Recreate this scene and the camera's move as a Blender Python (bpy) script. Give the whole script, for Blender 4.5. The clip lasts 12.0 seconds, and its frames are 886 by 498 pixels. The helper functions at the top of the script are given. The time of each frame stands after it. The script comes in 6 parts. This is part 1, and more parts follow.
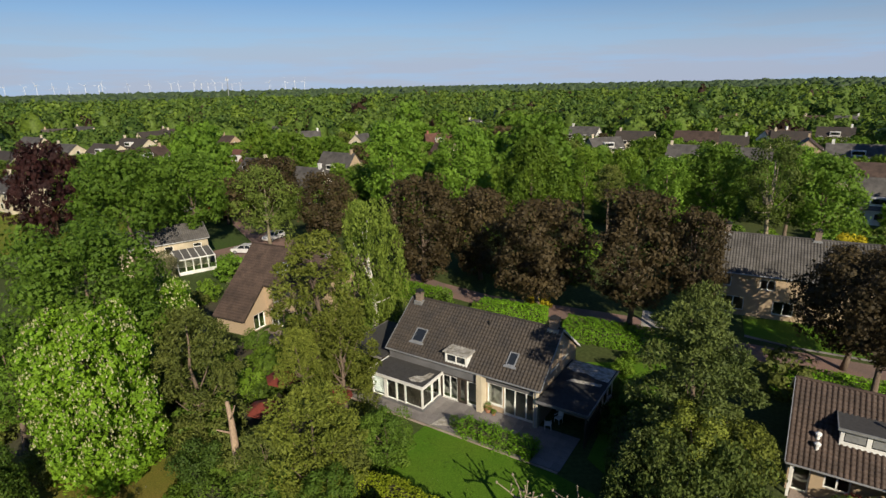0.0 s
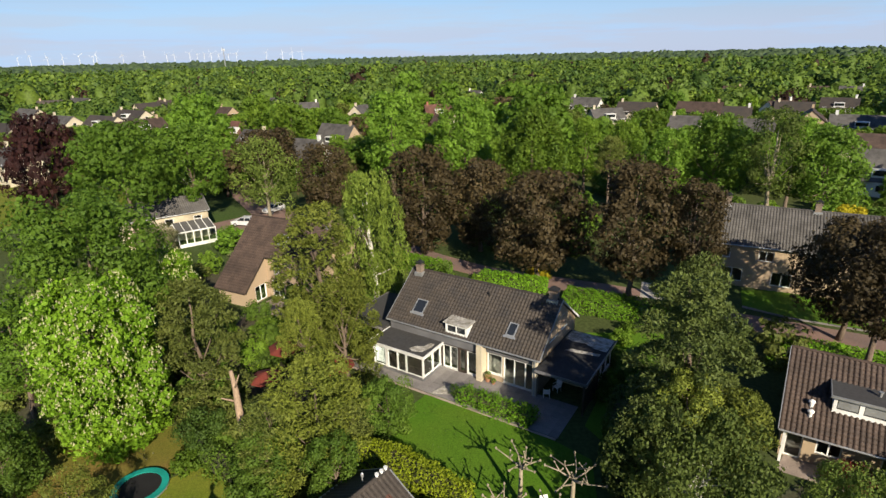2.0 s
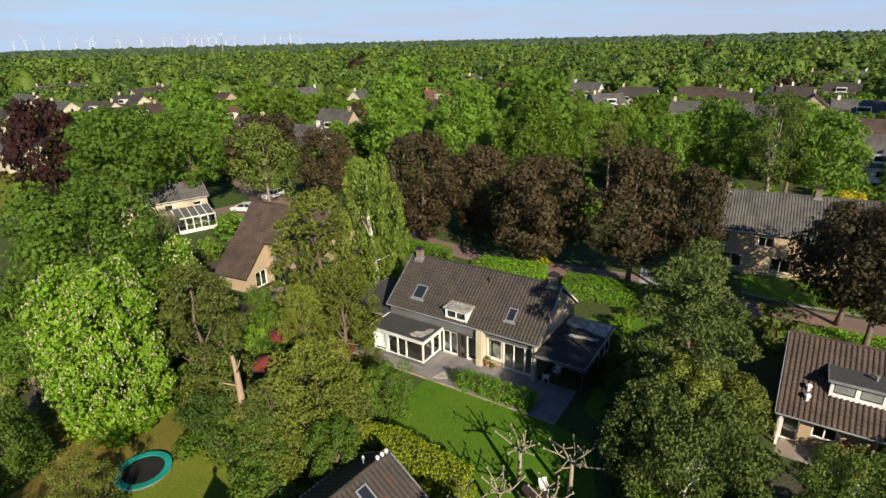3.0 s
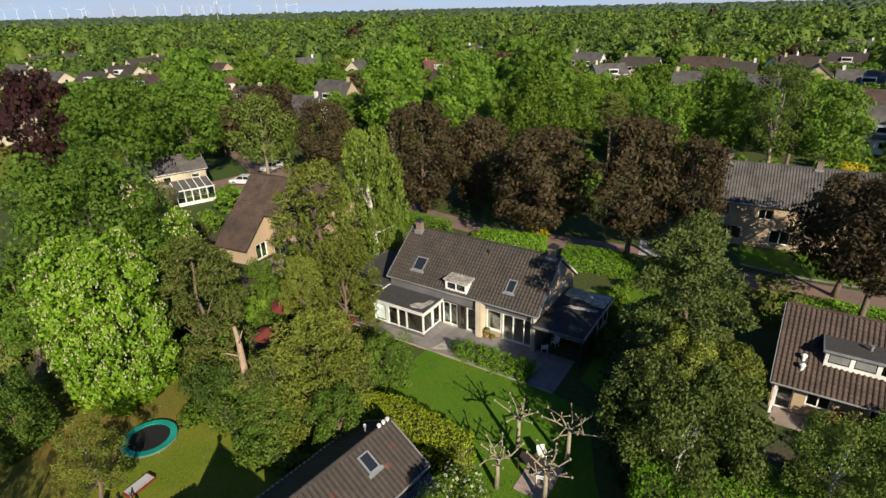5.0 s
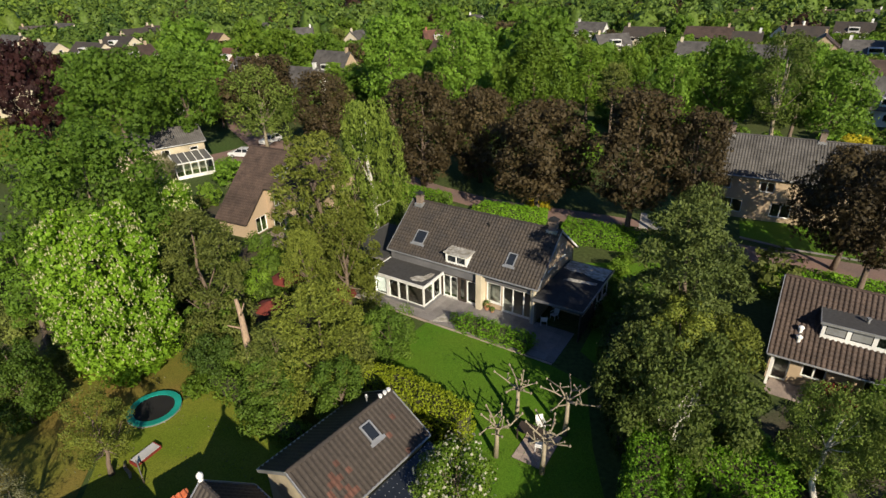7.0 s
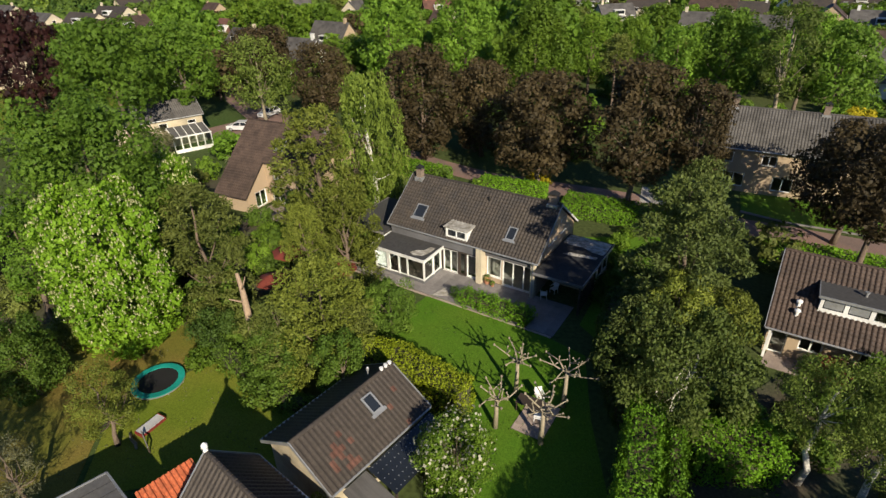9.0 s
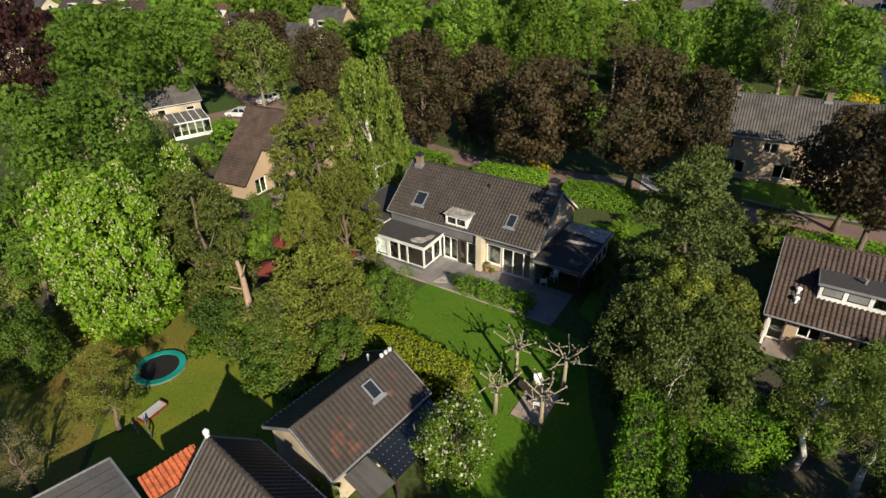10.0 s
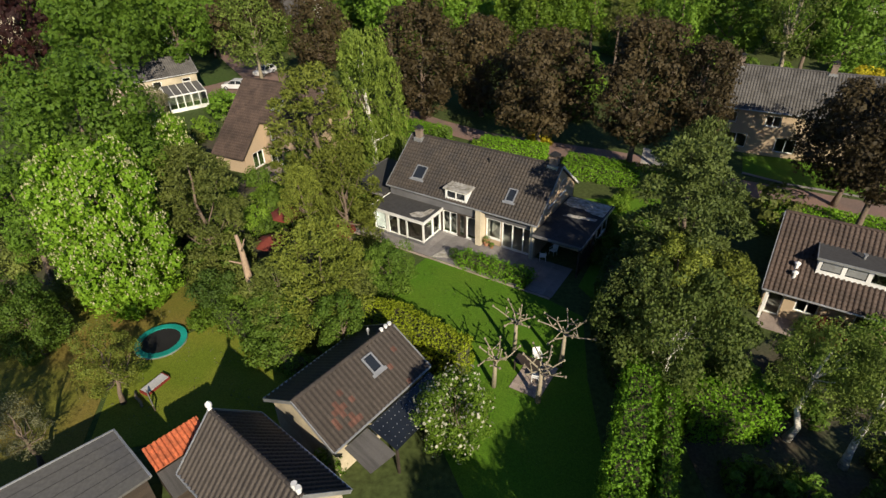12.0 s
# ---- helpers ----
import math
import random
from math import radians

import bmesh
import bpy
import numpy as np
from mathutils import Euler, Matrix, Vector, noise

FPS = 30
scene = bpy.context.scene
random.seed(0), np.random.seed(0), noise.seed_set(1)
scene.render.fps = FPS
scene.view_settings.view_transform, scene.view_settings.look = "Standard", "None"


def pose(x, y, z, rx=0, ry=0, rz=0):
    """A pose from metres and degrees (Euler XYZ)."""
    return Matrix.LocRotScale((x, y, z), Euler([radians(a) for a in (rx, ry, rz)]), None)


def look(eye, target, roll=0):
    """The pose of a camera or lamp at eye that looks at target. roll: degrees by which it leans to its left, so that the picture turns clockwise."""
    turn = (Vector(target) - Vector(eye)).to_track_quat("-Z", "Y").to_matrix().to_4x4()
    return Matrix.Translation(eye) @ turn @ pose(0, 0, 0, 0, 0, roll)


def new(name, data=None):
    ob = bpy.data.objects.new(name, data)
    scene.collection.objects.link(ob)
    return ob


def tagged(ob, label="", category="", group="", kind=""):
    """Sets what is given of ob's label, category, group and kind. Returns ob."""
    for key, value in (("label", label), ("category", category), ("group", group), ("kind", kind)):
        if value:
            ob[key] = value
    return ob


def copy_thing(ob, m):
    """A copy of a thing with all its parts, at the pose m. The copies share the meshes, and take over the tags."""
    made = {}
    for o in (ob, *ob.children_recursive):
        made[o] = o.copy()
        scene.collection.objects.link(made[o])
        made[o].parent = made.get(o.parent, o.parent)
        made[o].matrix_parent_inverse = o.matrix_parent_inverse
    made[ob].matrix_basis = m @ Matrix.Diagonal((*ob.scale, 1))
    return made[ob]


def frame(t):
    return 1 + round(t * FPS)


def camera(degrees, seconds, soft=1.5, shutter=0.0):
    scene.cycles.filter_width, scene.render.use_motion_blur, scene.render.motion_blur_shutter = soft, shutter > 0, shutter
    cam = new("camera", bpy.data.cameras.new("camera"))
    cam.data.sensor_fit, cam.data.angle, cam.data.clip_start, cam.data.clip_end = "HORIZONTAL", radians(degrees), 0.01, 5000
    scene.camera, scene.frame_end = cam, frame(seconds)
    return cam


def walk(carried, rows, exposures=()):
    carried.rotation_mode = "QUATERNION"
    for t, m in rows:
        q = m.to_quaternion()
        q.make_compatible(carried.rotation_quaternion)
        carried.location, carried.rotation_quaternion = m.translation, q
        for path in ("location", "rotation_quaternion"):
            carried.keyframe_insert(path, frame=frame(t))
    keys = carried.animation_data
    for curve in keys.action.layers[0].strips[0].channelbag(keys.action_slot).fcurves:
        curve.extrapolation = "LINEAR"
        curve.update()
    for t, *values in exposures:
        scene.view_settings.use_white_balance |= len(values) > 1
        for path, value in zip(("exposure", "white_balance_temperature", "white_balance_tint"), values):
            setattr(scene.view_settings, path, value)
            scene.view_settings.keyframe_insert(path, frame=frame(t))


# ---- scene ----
cam = camera(77.44, 12.0, 1.45)
EYE_Z = 26.0
# time, drift east, north and up in metres, then turn, tilt and roll in degrees
DRIFT = [(0, 0.0, 0.0, 0.0, -0.008, -16.705, 1.205), (0.5, -0.008, -0.045, -0.019, 0.002, -17.397, 1.224),
         (1, -0.016, -0.087, -0.036, -0.001, -18.097, 1.238), (1.5, -0.024, -0.127, -0.053, -0.013, -18.803, 1.25),
         (2, -0.031, -0.163, -0.069, -0.031, -19.513, 1.259), (2.5, -0.038, -0.197, -0.084, -0.051, -20.223, 1.267),
         (3, -0.044, -0.229, -0.097, -0.07, -20.933, 1.273), (5, -0.067, -0.326, -0.142, -0.12, -23.741, 1.296),
         (5.5, -0.072, -0.344, -0.151, -0.124, -24.43, 1.301), (6, -0.077, -0.358, -0.158, -0.124, -25.114, 1.306),
         (6.5, -0.081, -0.37, -0.165, -0.123, -25.792, 1.31), (7, -0.085, -0.38, -0.17, -0.12, -26.465, 1.314),
         (9, -0.097, -0.389, -0.183, -0.111, -29.119, 1.315), (9.5, -0.099, -0.385, -0.183, -0.114, -29.778, 1.31),
         (10, -0.101, -0.378, -0.183, -0.119, -30.44, 1.303), (10.5, -0.103, -0.368, -0.181, -0.126, -31.104, 1.293),
         (11, -0.104, -0.355, -0.179, -0.135, -31.774, 1.28), (11.5, -0.105, -0.34, -0.175, -0.145, -32.451, 1.264),
         (12, -0.106, -0.322, -0.171, -0.154, -33.138, 1.244)]
walk(cam, [(t, pose(x, y, EYE_Z + z, 90 + p, r, w)) for t, x, y, z, w, p, r in DRIFT],
     [(0.0, 0.32), (0.2, 0.55), (0.5, 0.72), (1.0, 0.73), (2.5, 0.70), (5.0, 0.60), (7.0, 0.58), (9.5, 0.58), (12.0, 0.54)])

# ---- sky and sun ----
SUN_AZ, SUN_EL = radians(160), radians(27)


def make_world():
    w = bpy.data.worlds.new("sky")
    w.use_nodes = True
    scene.world = w
    nt = w.node_tree
    nt.nodes.clear()
    n = nt.nodes.new
    sky = n("ShaderNodeTexSky")
    sky.sky_type, sky.sun_disc = "NISHITA", False
    sky.sun_elevation, sky.sun_rotation = SUN_EL, SUN_AZ
    sky.altitude, sky.air_density, sky.dust_density, sky.ozone_density = 20, 1.0, 0.1, 3.0
    co = n("ShaderNodeTexCoord")
    mp = n("ShaderNodeMapping")
    mp.inputs["Scale"].default_value = (2.2, 2.2, 26)
    cl = n("ShaderNodeTexNoise")
    cl.inputs["Scale"].default_value, cl.inputs["Detail"].default_value, cl.inputs["Roughness"].default_value = 1.6, 7, 0.6
    ramp = n("ShaderNodeValToRGB")
    ramp.color_ramp.elements[0].position, ramp.color_ramp.elements[1].position = 0.42, 0.56
    sep = n("ShaderNodeSeparateXYZ")
    low = n("ShaderNodeMapRange")
    low.inputs["From Min"].default_value, low.inputs["From Max"].default_value = 0.13, 0.03
    cloud = n("ShaderNodeMix")
    cloud.data_type = "RGBA"
    cloud.inputs["A"].default_value, cloud.inputs["B"].default_value = (5.6, 7.8, 11.4, 1), (6.2, 7.2, 9.7, 1)
    mix = n("ShaderNodeMix")
    mix.data_type = "RGBA"
    sc = n("ShaderNodeMath")
    sc.operation, sc.inputs[1].default_value = "MULTIPLY", 0.85
    bg, out = n("ShaderNodeBackground"), n("ShaderNodeOutputWorld")
    bg.inputs["Strength"].default_value = 0.052
    k = nt.links.new
    k(co.outputs["Generated"], mp.inputs["Vector"])
    k(mp.outputs["Vector"], cl.inputs["Vector"])
    k(cl.outputs["Fac"], ramp.inputs["Fac"])
    k(co.outputs["Generated"], sep.inputs["Vector"])
    k(sep.outputs["Z"], low.inputs["Value"])
    k(ramp.outputs["Color"], cloud.inputs["Factor"])
    k(cloud.outputs["Result"], mix.inputs["B"])
    k(low.outputs["Result"], sc.inputs[0])
    k(sc.outputs["Value"], mix.inputs["Factor"])
    tint = n("ShaderNodeMix")
    tint.data_type, tint.blend_type = "RGBA", "MULTIPLY"
    tint.inputs["Factor"].default_value, tint.inputs["B"].default_value = 1.0, (0.80, 0.96, 1.22, 1)
    k(sky.outputs["Color"], tint.inputs["A"])
    k(tint.outputs["Result"], mix.inputs["A"])
    k(mix.outputs["Result"], bg.inputs["Color"])
    k(bg.outputs["Background"], out.inputs["Surface"])


make_world()
sun = new("sun", bpy.data.lights.new("sun", "SUN"))
sun.data.energy, sun.data.angle, sun.data.color = 5.0, radians(0.55), (1.0, 0.88, 0.68)
to_sun = Vector((math.sin(SUN_AZ) * math.cos(SUN_EL), math.cos(SUN_AZ) * math.cos(SUN_EL), math.sin(SUN_EL)))
sun.matrix_world = look(to_sun * 200, (0, 0, 0))


# ---- materials ----
def material(name, colour, rough=0.7, vary=0.25, scale=6.0, bump=0.0, metal=0.0, spec=0.4, island=0.0, objrand=0.0, colour2=None, stretch=(1, 1, 1), big=0.35):
    """A weathered surface: fine grain and broad stains on one base colour, with chance by piece."""
    m = bpy.data.materials.new(name)
    m.use_nodes = True
    nt = m.node_tree
    b = nt.nodes["Principled BSDF"]
    b.inputs["Roughness"].default_value, b.inputs["Metallic"].default_value = rough, metal
    b.inputs["Specular IOR Level"].default_value = spec
    n, k = nt.nodes.new, nt.links.new
    co = n("ShaderNodeTexCoord")
    mp = n("ShaderNodeMapping")
    mp.inputs["Scale"].default_value = stretch
    k(co.outputs["Object"], mp.inputs["Vector"])
    fine, wide = n("ShaderNodeTexNoise"), n("ShaderNodeTexNoise")
    fine.inputs["Scale"].default_value, fine.inputs["Detail"].default_value = scale, 6
    wide.inputs["Scale"].default_value, wide.inputs["Detail"].default_value = big, 4
    k(mp.outputs["Vector"], fine.inputs["Vector"])
    k(mp.outputs["Vector"], wide.inputs["Vector"])
    c2 = colour2 or tuple(c * 0.55 for c in colour)
    mix = n("ShaderNodeMix")
    mix.data_type = "RGBA"
    mix.inputs["A"].default_value, mix.inputs["B"].default_value = (*colour, 1), (*c2, 1)
    r = n("ShaderNodeMapRange")
    r.inputs["From Min"].default_value, r.inputs["From Max"].default_value = 0.4, 0.68
    k(wide.outputs["Fac"], r.inputs["Value"])
    k(r.outputs["Result"], mix.inputs["Factor"])
    val = n("ShaderNodeMapRange")
    val.inputs["From Min"].default_value, val.inputs["From Max"].default_value = 0.25, 0.75
    val.inputs["To Min"].default_value, val.inputs["To Max"].default_value = 1 - vary, 1 + vary
    k(fine.outputs["Fac"], val.inputs["Value"])
    hsv = n("ShaderNodeHueSaturation")
    k(mix.outputs["Result"], hsv.inputs["Color"])
    last = val.outputs["Result"]
    for amount, node, sock in ((island, "ShaderNodeNewGeometry", "Random Per Island"), (objrand, "ShaderNodeObjectInfo", "Random")):
        if amount:
            src = n(node)
            mr = n("ShaderNodeMapRange")
            mr.inputs["To Min"].default_value, mr.inputs["To Max"].default_value = 1 - amount, 1 + amount
            k(src.outputs[sock], mr.inputs["Value"])
            mu = n("ShaderNodeMath")
            mu.operation = "MULTIPLY"
            k(last, mu.inputs[0])
            k(mr.outputs["Result"], mu.inputs[1])
            last = mu.outputs["Value"]
    k(last, hsv.inputs["Value"])
    k(hsv.outputs["Color"], b.inputs["Base Color"])
    if bump:
        bp = n("ShaderNodeBump")
        bp.inputs["Strength"].default_value, bp.inputs["Distance"].default_value = bump, 0.05
        k(fine.outputs["Fac"], bp.inputs["Height"])
        k(bp.outputs["Normal"], b.inputs["Normal"])
    return m


def leaf_material(name, dark, light, through_light=0.35, patch=0.25, fine=6.5, gaps=0.44, island=0.4, relief=0.7):
    """Leaves: colour by chance from leaf to leaf, broad patches over the crown, light passing through."""
    m = bpy.data.materials.new(name)
    m.use_nodes = True
    nt = m.node_tree
    nt.nodes.clear()
    n, k = nt.nodes.new, nt.links.new
    geo, info, co = n("ShaderNodeNewGeometry"), n("ShaderNodeObjectInfo"), n("ShaderNodeTexCoord")
    ns = n("ShaderNodeTexNoise")
    ns.inputs["Scale"].default_value, ns.inputs["Detail"].default_value = patch, 3
    k(co.outputs["Object"], ns.inputs["Vector"])
    add = n("ShaderNodeMath")
    add.operation = "ADD"
    half = n("ShaderNodeMath")
    half.operation, half.inputs[1].default_value = "MULTIPLY", island
    k(geo.outputs["Random Per Island"], half.inputs[0])
    k(half.outputs["Value"], add.inputs[0])
    mr = n("ShaderNodeMapRange")
    mr.inputs["From Min"].default_value, mr.inputs["From Max"].default_value = 0.3, 0.7
    mr.inputs["To Min"].default_value, mr.inputs["To Max"].default_value = 0.0, 0.6
    k(ns.outputs["Fac"], mr.inputs["Value"])
    k(mr.outputs["Result"], add.inputs[1])
    mix = n("ShaderNodeMix")
    mix.data_type = "RGBA"
    mix.inputs["A"].default_value, mix.inputs["B"].default_value = (*dark, 1), (*light, 1)
    k(add.outputs["Value"], mix.inputs["Factor"])
    hsv = n("ShaderNodeHueSaturation")
    ov = n("ShaderNodeMapRange")
    ov.inputs["To Min"].default_value, ov.inputs["To Max"].default_value = 0.72, 1.25
    k(info.outputs["Random"], ov.inputs["Value"])
    k(mix.outputs["Result"], hsv.inputs["Color"])
    fn = n("ShaderNodeTexNoise")
    fn.inputs["Scale"].default_value, fn.inputs["Detail"].default_value = fine, 2
    k(co.outputs["Object"], fn.inputs["Vector"])
    fv = n("ShaderNodeMapRange")
    fv.inputs["From Min"].default_value, fv.inputs["From Max"].default_value = 0.35, 0.7
    fv.inputs["To Min"].default_value, fv.inputs["To Max"].default_value = 0.75, 1.3
    k(fn.outputs["Fac"], fv.inputs["Value"])
    vm = n("ShaderNodeMath")
    vm.operation = "MULTIPLY"
    k(ov.outputs["Result"], vm.inputs[0])
    k(fv.outputs["Result"], vm.inputs[1])
    k(vm.outputs["Value"], hsv.inputs["Value"])
    pb, tr, ms, out = n("ShaderNodeBsdfPrincipled"), n("ShaderNodeBsdfTranslucent"), n("ShaderNodeMixShader"), n("ShaderNodeOutputMaterial")
    pb.inputs["Roughness"].default_value, pb.inputs["Specular IOR Level"].default_value = 0.6, 0.25
    k(hsv.outputs["Color"], pb.inputs["Base Color"])
    k(hsv.outputs["Color"], tr.inputs["Color"])
    ms.inputs["Fac"].default_value = through_light
    k(pb.outputs["BSDF"], ms.inputs[1])
    k(tr.outputs["BSDF"], ms.inputs[2])
    bp = n("ShaderNodeBump")
    bp.inputs["Strength"].default_value, bp.inputs["Distance"].default_value = relief, 0.12
    k(fn.outputs["Fac"], bp.inputs["Height"])
    k(bp.outputs["Normal"], pb.inputs["Normal"])
    k(bp.outputs["Normal"], tr.inputs["Normal"])
    last = ms.outputs["Shader"]
    if gaps:
        # gaps between the leaflets of one spray
        gn, gt, tp, mt = n("ShaderNodeTexNoise"), n("ShaderNodeMath"), n("ShaderNodeBsdfTransparent"), n("ShaderNodeMixShader")
        gn.inputs["Scale"].default_value, gn.inputs["Detail"].default_value = fine * 0.9, 1
        off = n("ShaderNodeVectorMath")
        off.operation, off.inputs[1].default_value = "ADD", (3.7, 9.1, 5.3)
        k(co.outputs["Object"], off.inputs[0])
        k(off.outputs["Vector"], gn.inputs["Vector"])
        gt.operation, gt.inputs[1].default_value = "GREATER_THAN", gaps
        k(gn.outputs["Fac"], gt.inputs[0])
        k(gt.outputs["Value"], mt.inputs["Fac"])
        k(tp.outputs["BSDF"], mt.inputs[1])
        k(last, mt.inputs[2])
        last = mt.outputs["Shader"]
    k(last, out.inputs["Surface"])
    return m


def glass_material():
    m = bpy.data.materials.new("window_glass")
    m.use_nodes = True
    b = m.node_tree.nodes["Principled BSDF"]
    b.inputs["Base Color"].default_value = (0.75, 0.85, 0.85, 1)
    b.inputs["Roughness"].default_value, b.inputs["Transmission Weight"].default_value, b.inputs["IOR"].default_value = 0.02, 1.0, 1.45
    return m


GLASS = glass_material()
BRICK_OLD = material("weathered_chimney_brick", (0.20, 0.155, 0.12), 0.9, 0.35, 12, 0.4)
TILE_DARK = material("dark_concrete_roof_tile", (0.054, 0.044, 0.037), 0.75, 0.35, 9, 0.3, island=0.1, objrand=0.14, colour2=(0.038, 0.033, 0.031), big=0.8)
TILE_BROWN = material("brown_roof_tile", (0.066, 0.044, 0.035), 0.75, 0.35, 9, 0.3, island=0.1, objrand=0.15, big=0.8)
TILE_GREY = material("grey_roof_tile", (0.085, 0.08, 0.077), 0.75, 0.3, 9, 0.3, island=0.1, objrand=0.15, big=0.8)
TILE_RED = material("orange_clay_roof_tile", (0.42, 0.11, 0.045), 0.7, 0.3, 8, 0.3, island=0.2, objrand=0.25)
TILE_RUST = material("rust_clay_roof_tile", (0.115, 0.055, 0.04), 0.75, 0.3, 8, 0.3, objrand=0.25)
# near-black version of the dark tile, with shade put into its colour
SHADED_TILE = material("shade_darkened_tile", (0.03, 0.03, 0.034), 0.6, 0.3, 8, 0.2)
FELT = material("bitumen_felt_roof", (0.048, 0.046, 0.046), 0.85, 0.25, 5, 0.2, colour2=(0.05, 0.05, 0.05))
FELT_DARK = material("dark_bitumen_roof", (0.03, 0.031, 0.034), 0.8, 0.35, 4, 0.2)
FELT_LIGHT = material("grey_mineral_felt", (0.10, 0.097, 0.092), 0.85, 0.2, 5, 0.2, colour2=(0.075, 0.075, 0.08))
MOSS = material("pale_lichen_on_felt", (0.42, 0.40, 0.36), 0.9, 0.45, 6, 0.4, colour2=(0.2, 0.18, 0.14), big=2.5)
WHITE = material("white_painted_wood", (0.78, 0.78, 0.76), 0.5, 0.08, 8)
BRICK_TAN = material("sand_brick", (0.38, 0.29, 0.195), 0.85, 0.2, 22, 0.3, colour2=(0.38, 0.29, 0.2))
BRICK_CREAM = material("cream_brick", (0.55, 0.49, 0.37), 0.85, 0.2, 22, 0.3, colour2=(0.45, 0.39, 0.29))
BRICK_RED = material("red_brick", (0.33, 0.14, 0.09), 0.85, 0.25, 20, 0.3)
RENDER_CREAM = material("cream_render", (0.50, 0.43, 0.31), 0.85, 0.12, 6, 0.1)
CLAD_GREY = material("grey_cladding_board", (0.14, 0.14, 0.15), 0.7, 0.15, 10, 0.1)
WOOD_DARK = material("dark_stained_wood", (0.05, 0.037, 0.028), 0.7, 0.3, 14, 0.2, stretch=(1, 1, 8))
WOOD_GREY = material("weathered_grey_wood", (0.2, 0.19, 0.185), 0.8, 0.3, 14, 0.3, stretch=(1, 8, 1))
WOOD_DULL = material("dull_weathered_boards", (0.095, 0.09, 0.086), 0.85, 0.3, 14, 0.3, stretch=(8, 1, 1))
WOOD_TAN = material("tan_fence_wood", (0.3, 0.17, 0.085), 0.8, 0.3, 14, 0.3, stretch=(1, 1, 6))
PAVER = material("grey_concrete_paver", (0.21, 0.195, 0.19), 0.85, 0.25, 12, 0.2, objrand=0.14)
PAVER_PINK = material("buff_paver", (0.36, 0.29, 0.25), 0.85, 0.2, 12, 0.2, objrand=0.1)
ROADBRICK = material("red_brown_road_clinker", (0.22, 0.14, 0.115), 0.85, 0.25, 14, 0.2, colour2=(0.16, 0.115, 0.1), big=0.3)
METAL_DARK = material("black_painted_metal", (0.02, 0.02, 0.02), 0.45, 0.1, 5)
METAL_GREY = material("zinc_sheet", (0.45, 0.46, 0.47), 0.45, 0.15, 5, metal=0.6)
INTERIOR = material("interior_plaster", (0.3, 0.28, 0.25), 0.9, 0.1, 3)
PLASTIC_TEAL = material("teal_vinyl_pad", (0.015, 0.30, 0.25), 0.45, 0.12, 4)
MAT_BLACK = material("black_jump_mat", (0.012, 0.012, 0.013), 0.8, 0.2, 30)
PLASTIC_WHITE = material("white_plastic", (0.75, 0.75, 0.74), 0.45, 0.06, 5)
LID_GREY = material("pale_grey_board", (0.45, 0.45, 0.46), 0.7, 0.12, 9)
CONCRETE = material("pale_concrete", (0.42, 0.39, 0.35), 0.85, 0.2, 6, 0.2)
RED_FABRIC = material("faded_red_canvas", (0.17, 0.035, 0.024), 0.8, 0.25, 8)
RED_PAINT = material("red_painted_board", (0.2, 0.03, 0.025), 0.55, 0.2, 8)
TERRACOTTA = material("terracotta_pot", (0.42, 0.2, 0.12), 0.8, 0.2, 9)
BARK = material("grey_brown_bark", (0.16, 0.12, 0.09), 0.9, 0.4, 18, 0.6, stretch=(1, 1, 0.3))
BARK_PALE = material("pale_bare_bark", (0.29, 0.25, 0.18), 0.9, 0.35, 14, 0.5, stretch=(1, 1, 0.3))
BARK_BIRCH = material("white_birch_bark", (0.62, 0.6, 0.55), 0.8, 0.5, 7, 0.3, colour2=(0.3, 0.27, 0.24), stretch=(1, 1, 2.5), big=1.2)
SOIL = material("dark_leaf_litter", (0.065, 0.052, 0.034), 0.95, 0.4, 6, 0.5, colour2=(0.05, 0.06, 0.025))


def grass_material(name, a, b):
    return material(name, a, 0.9, 0.38, 14, 0.6, spec=0.15, colour2=b, big=0.22)


LAWN = grass_material("mown_lawn", (0.070, 0.158, 0.010), (0.088, 0.162, 0.013))
LAWN_DRY = grass_material("worn_olive_lawn", (0.115, 0.155, 0.014), (0.165, 0.172, 0.024))
LAWN_BROWN = grass_material("patchy_brown_grass", (0.130, 0.132, 0.022), (0.185, 0.132, 0.036))
GROUND = material("gardens_and_fields", (0.06, 0.075, 0.025), 0.95, 0.4, 3, 0.4, spec=0.15, colour2=(0.05, 0.085, 0.02), big=0.04)

L_LINDEN = leaf_material("linden_leaves", (0.068, 0.140, 0.013), (0.202, 0.345, 0.036), island=0.25)
L_LIGHT = leaf_material("young_lime_leaves", (0.073, 0.152, 0.012), (0.209, 0.317, 0.031), island=0.25)
L_CHEST = leaf_material("chestnut_leaves", (0.104, 0.212, 0.012), (0.238, 0.395, 0.028), island=0.25)
L_PINE = leaf_material("pine_needles", (0.068, 0.092, 0.018), (0.200, 0.235, 0.050), 0.25)
# darker olive tone than the pine needles, for the firs and the willow
L_DARK_NEEDLE = leaf_material("dark_olive_needles", (0.044, 0.070, 0.017), (0.130, 0.165, 0.038), 0.2)
L_LARCH = leaf_material("larch_needles", (0.105, 0.135, 0.018), (0.250, 0.290, 0.046), 0.3)
L_BIRCH = leaf_material("birch_leaves", (0.078, 0.118, 0.014), (0.195, 0.262, 0.042), 0.35)
L_MAPLE = leaf_material("copper_maple_leaves", (0.029, 0.023, 0.011), (0.098, 0.072, 0.031), 0.25)
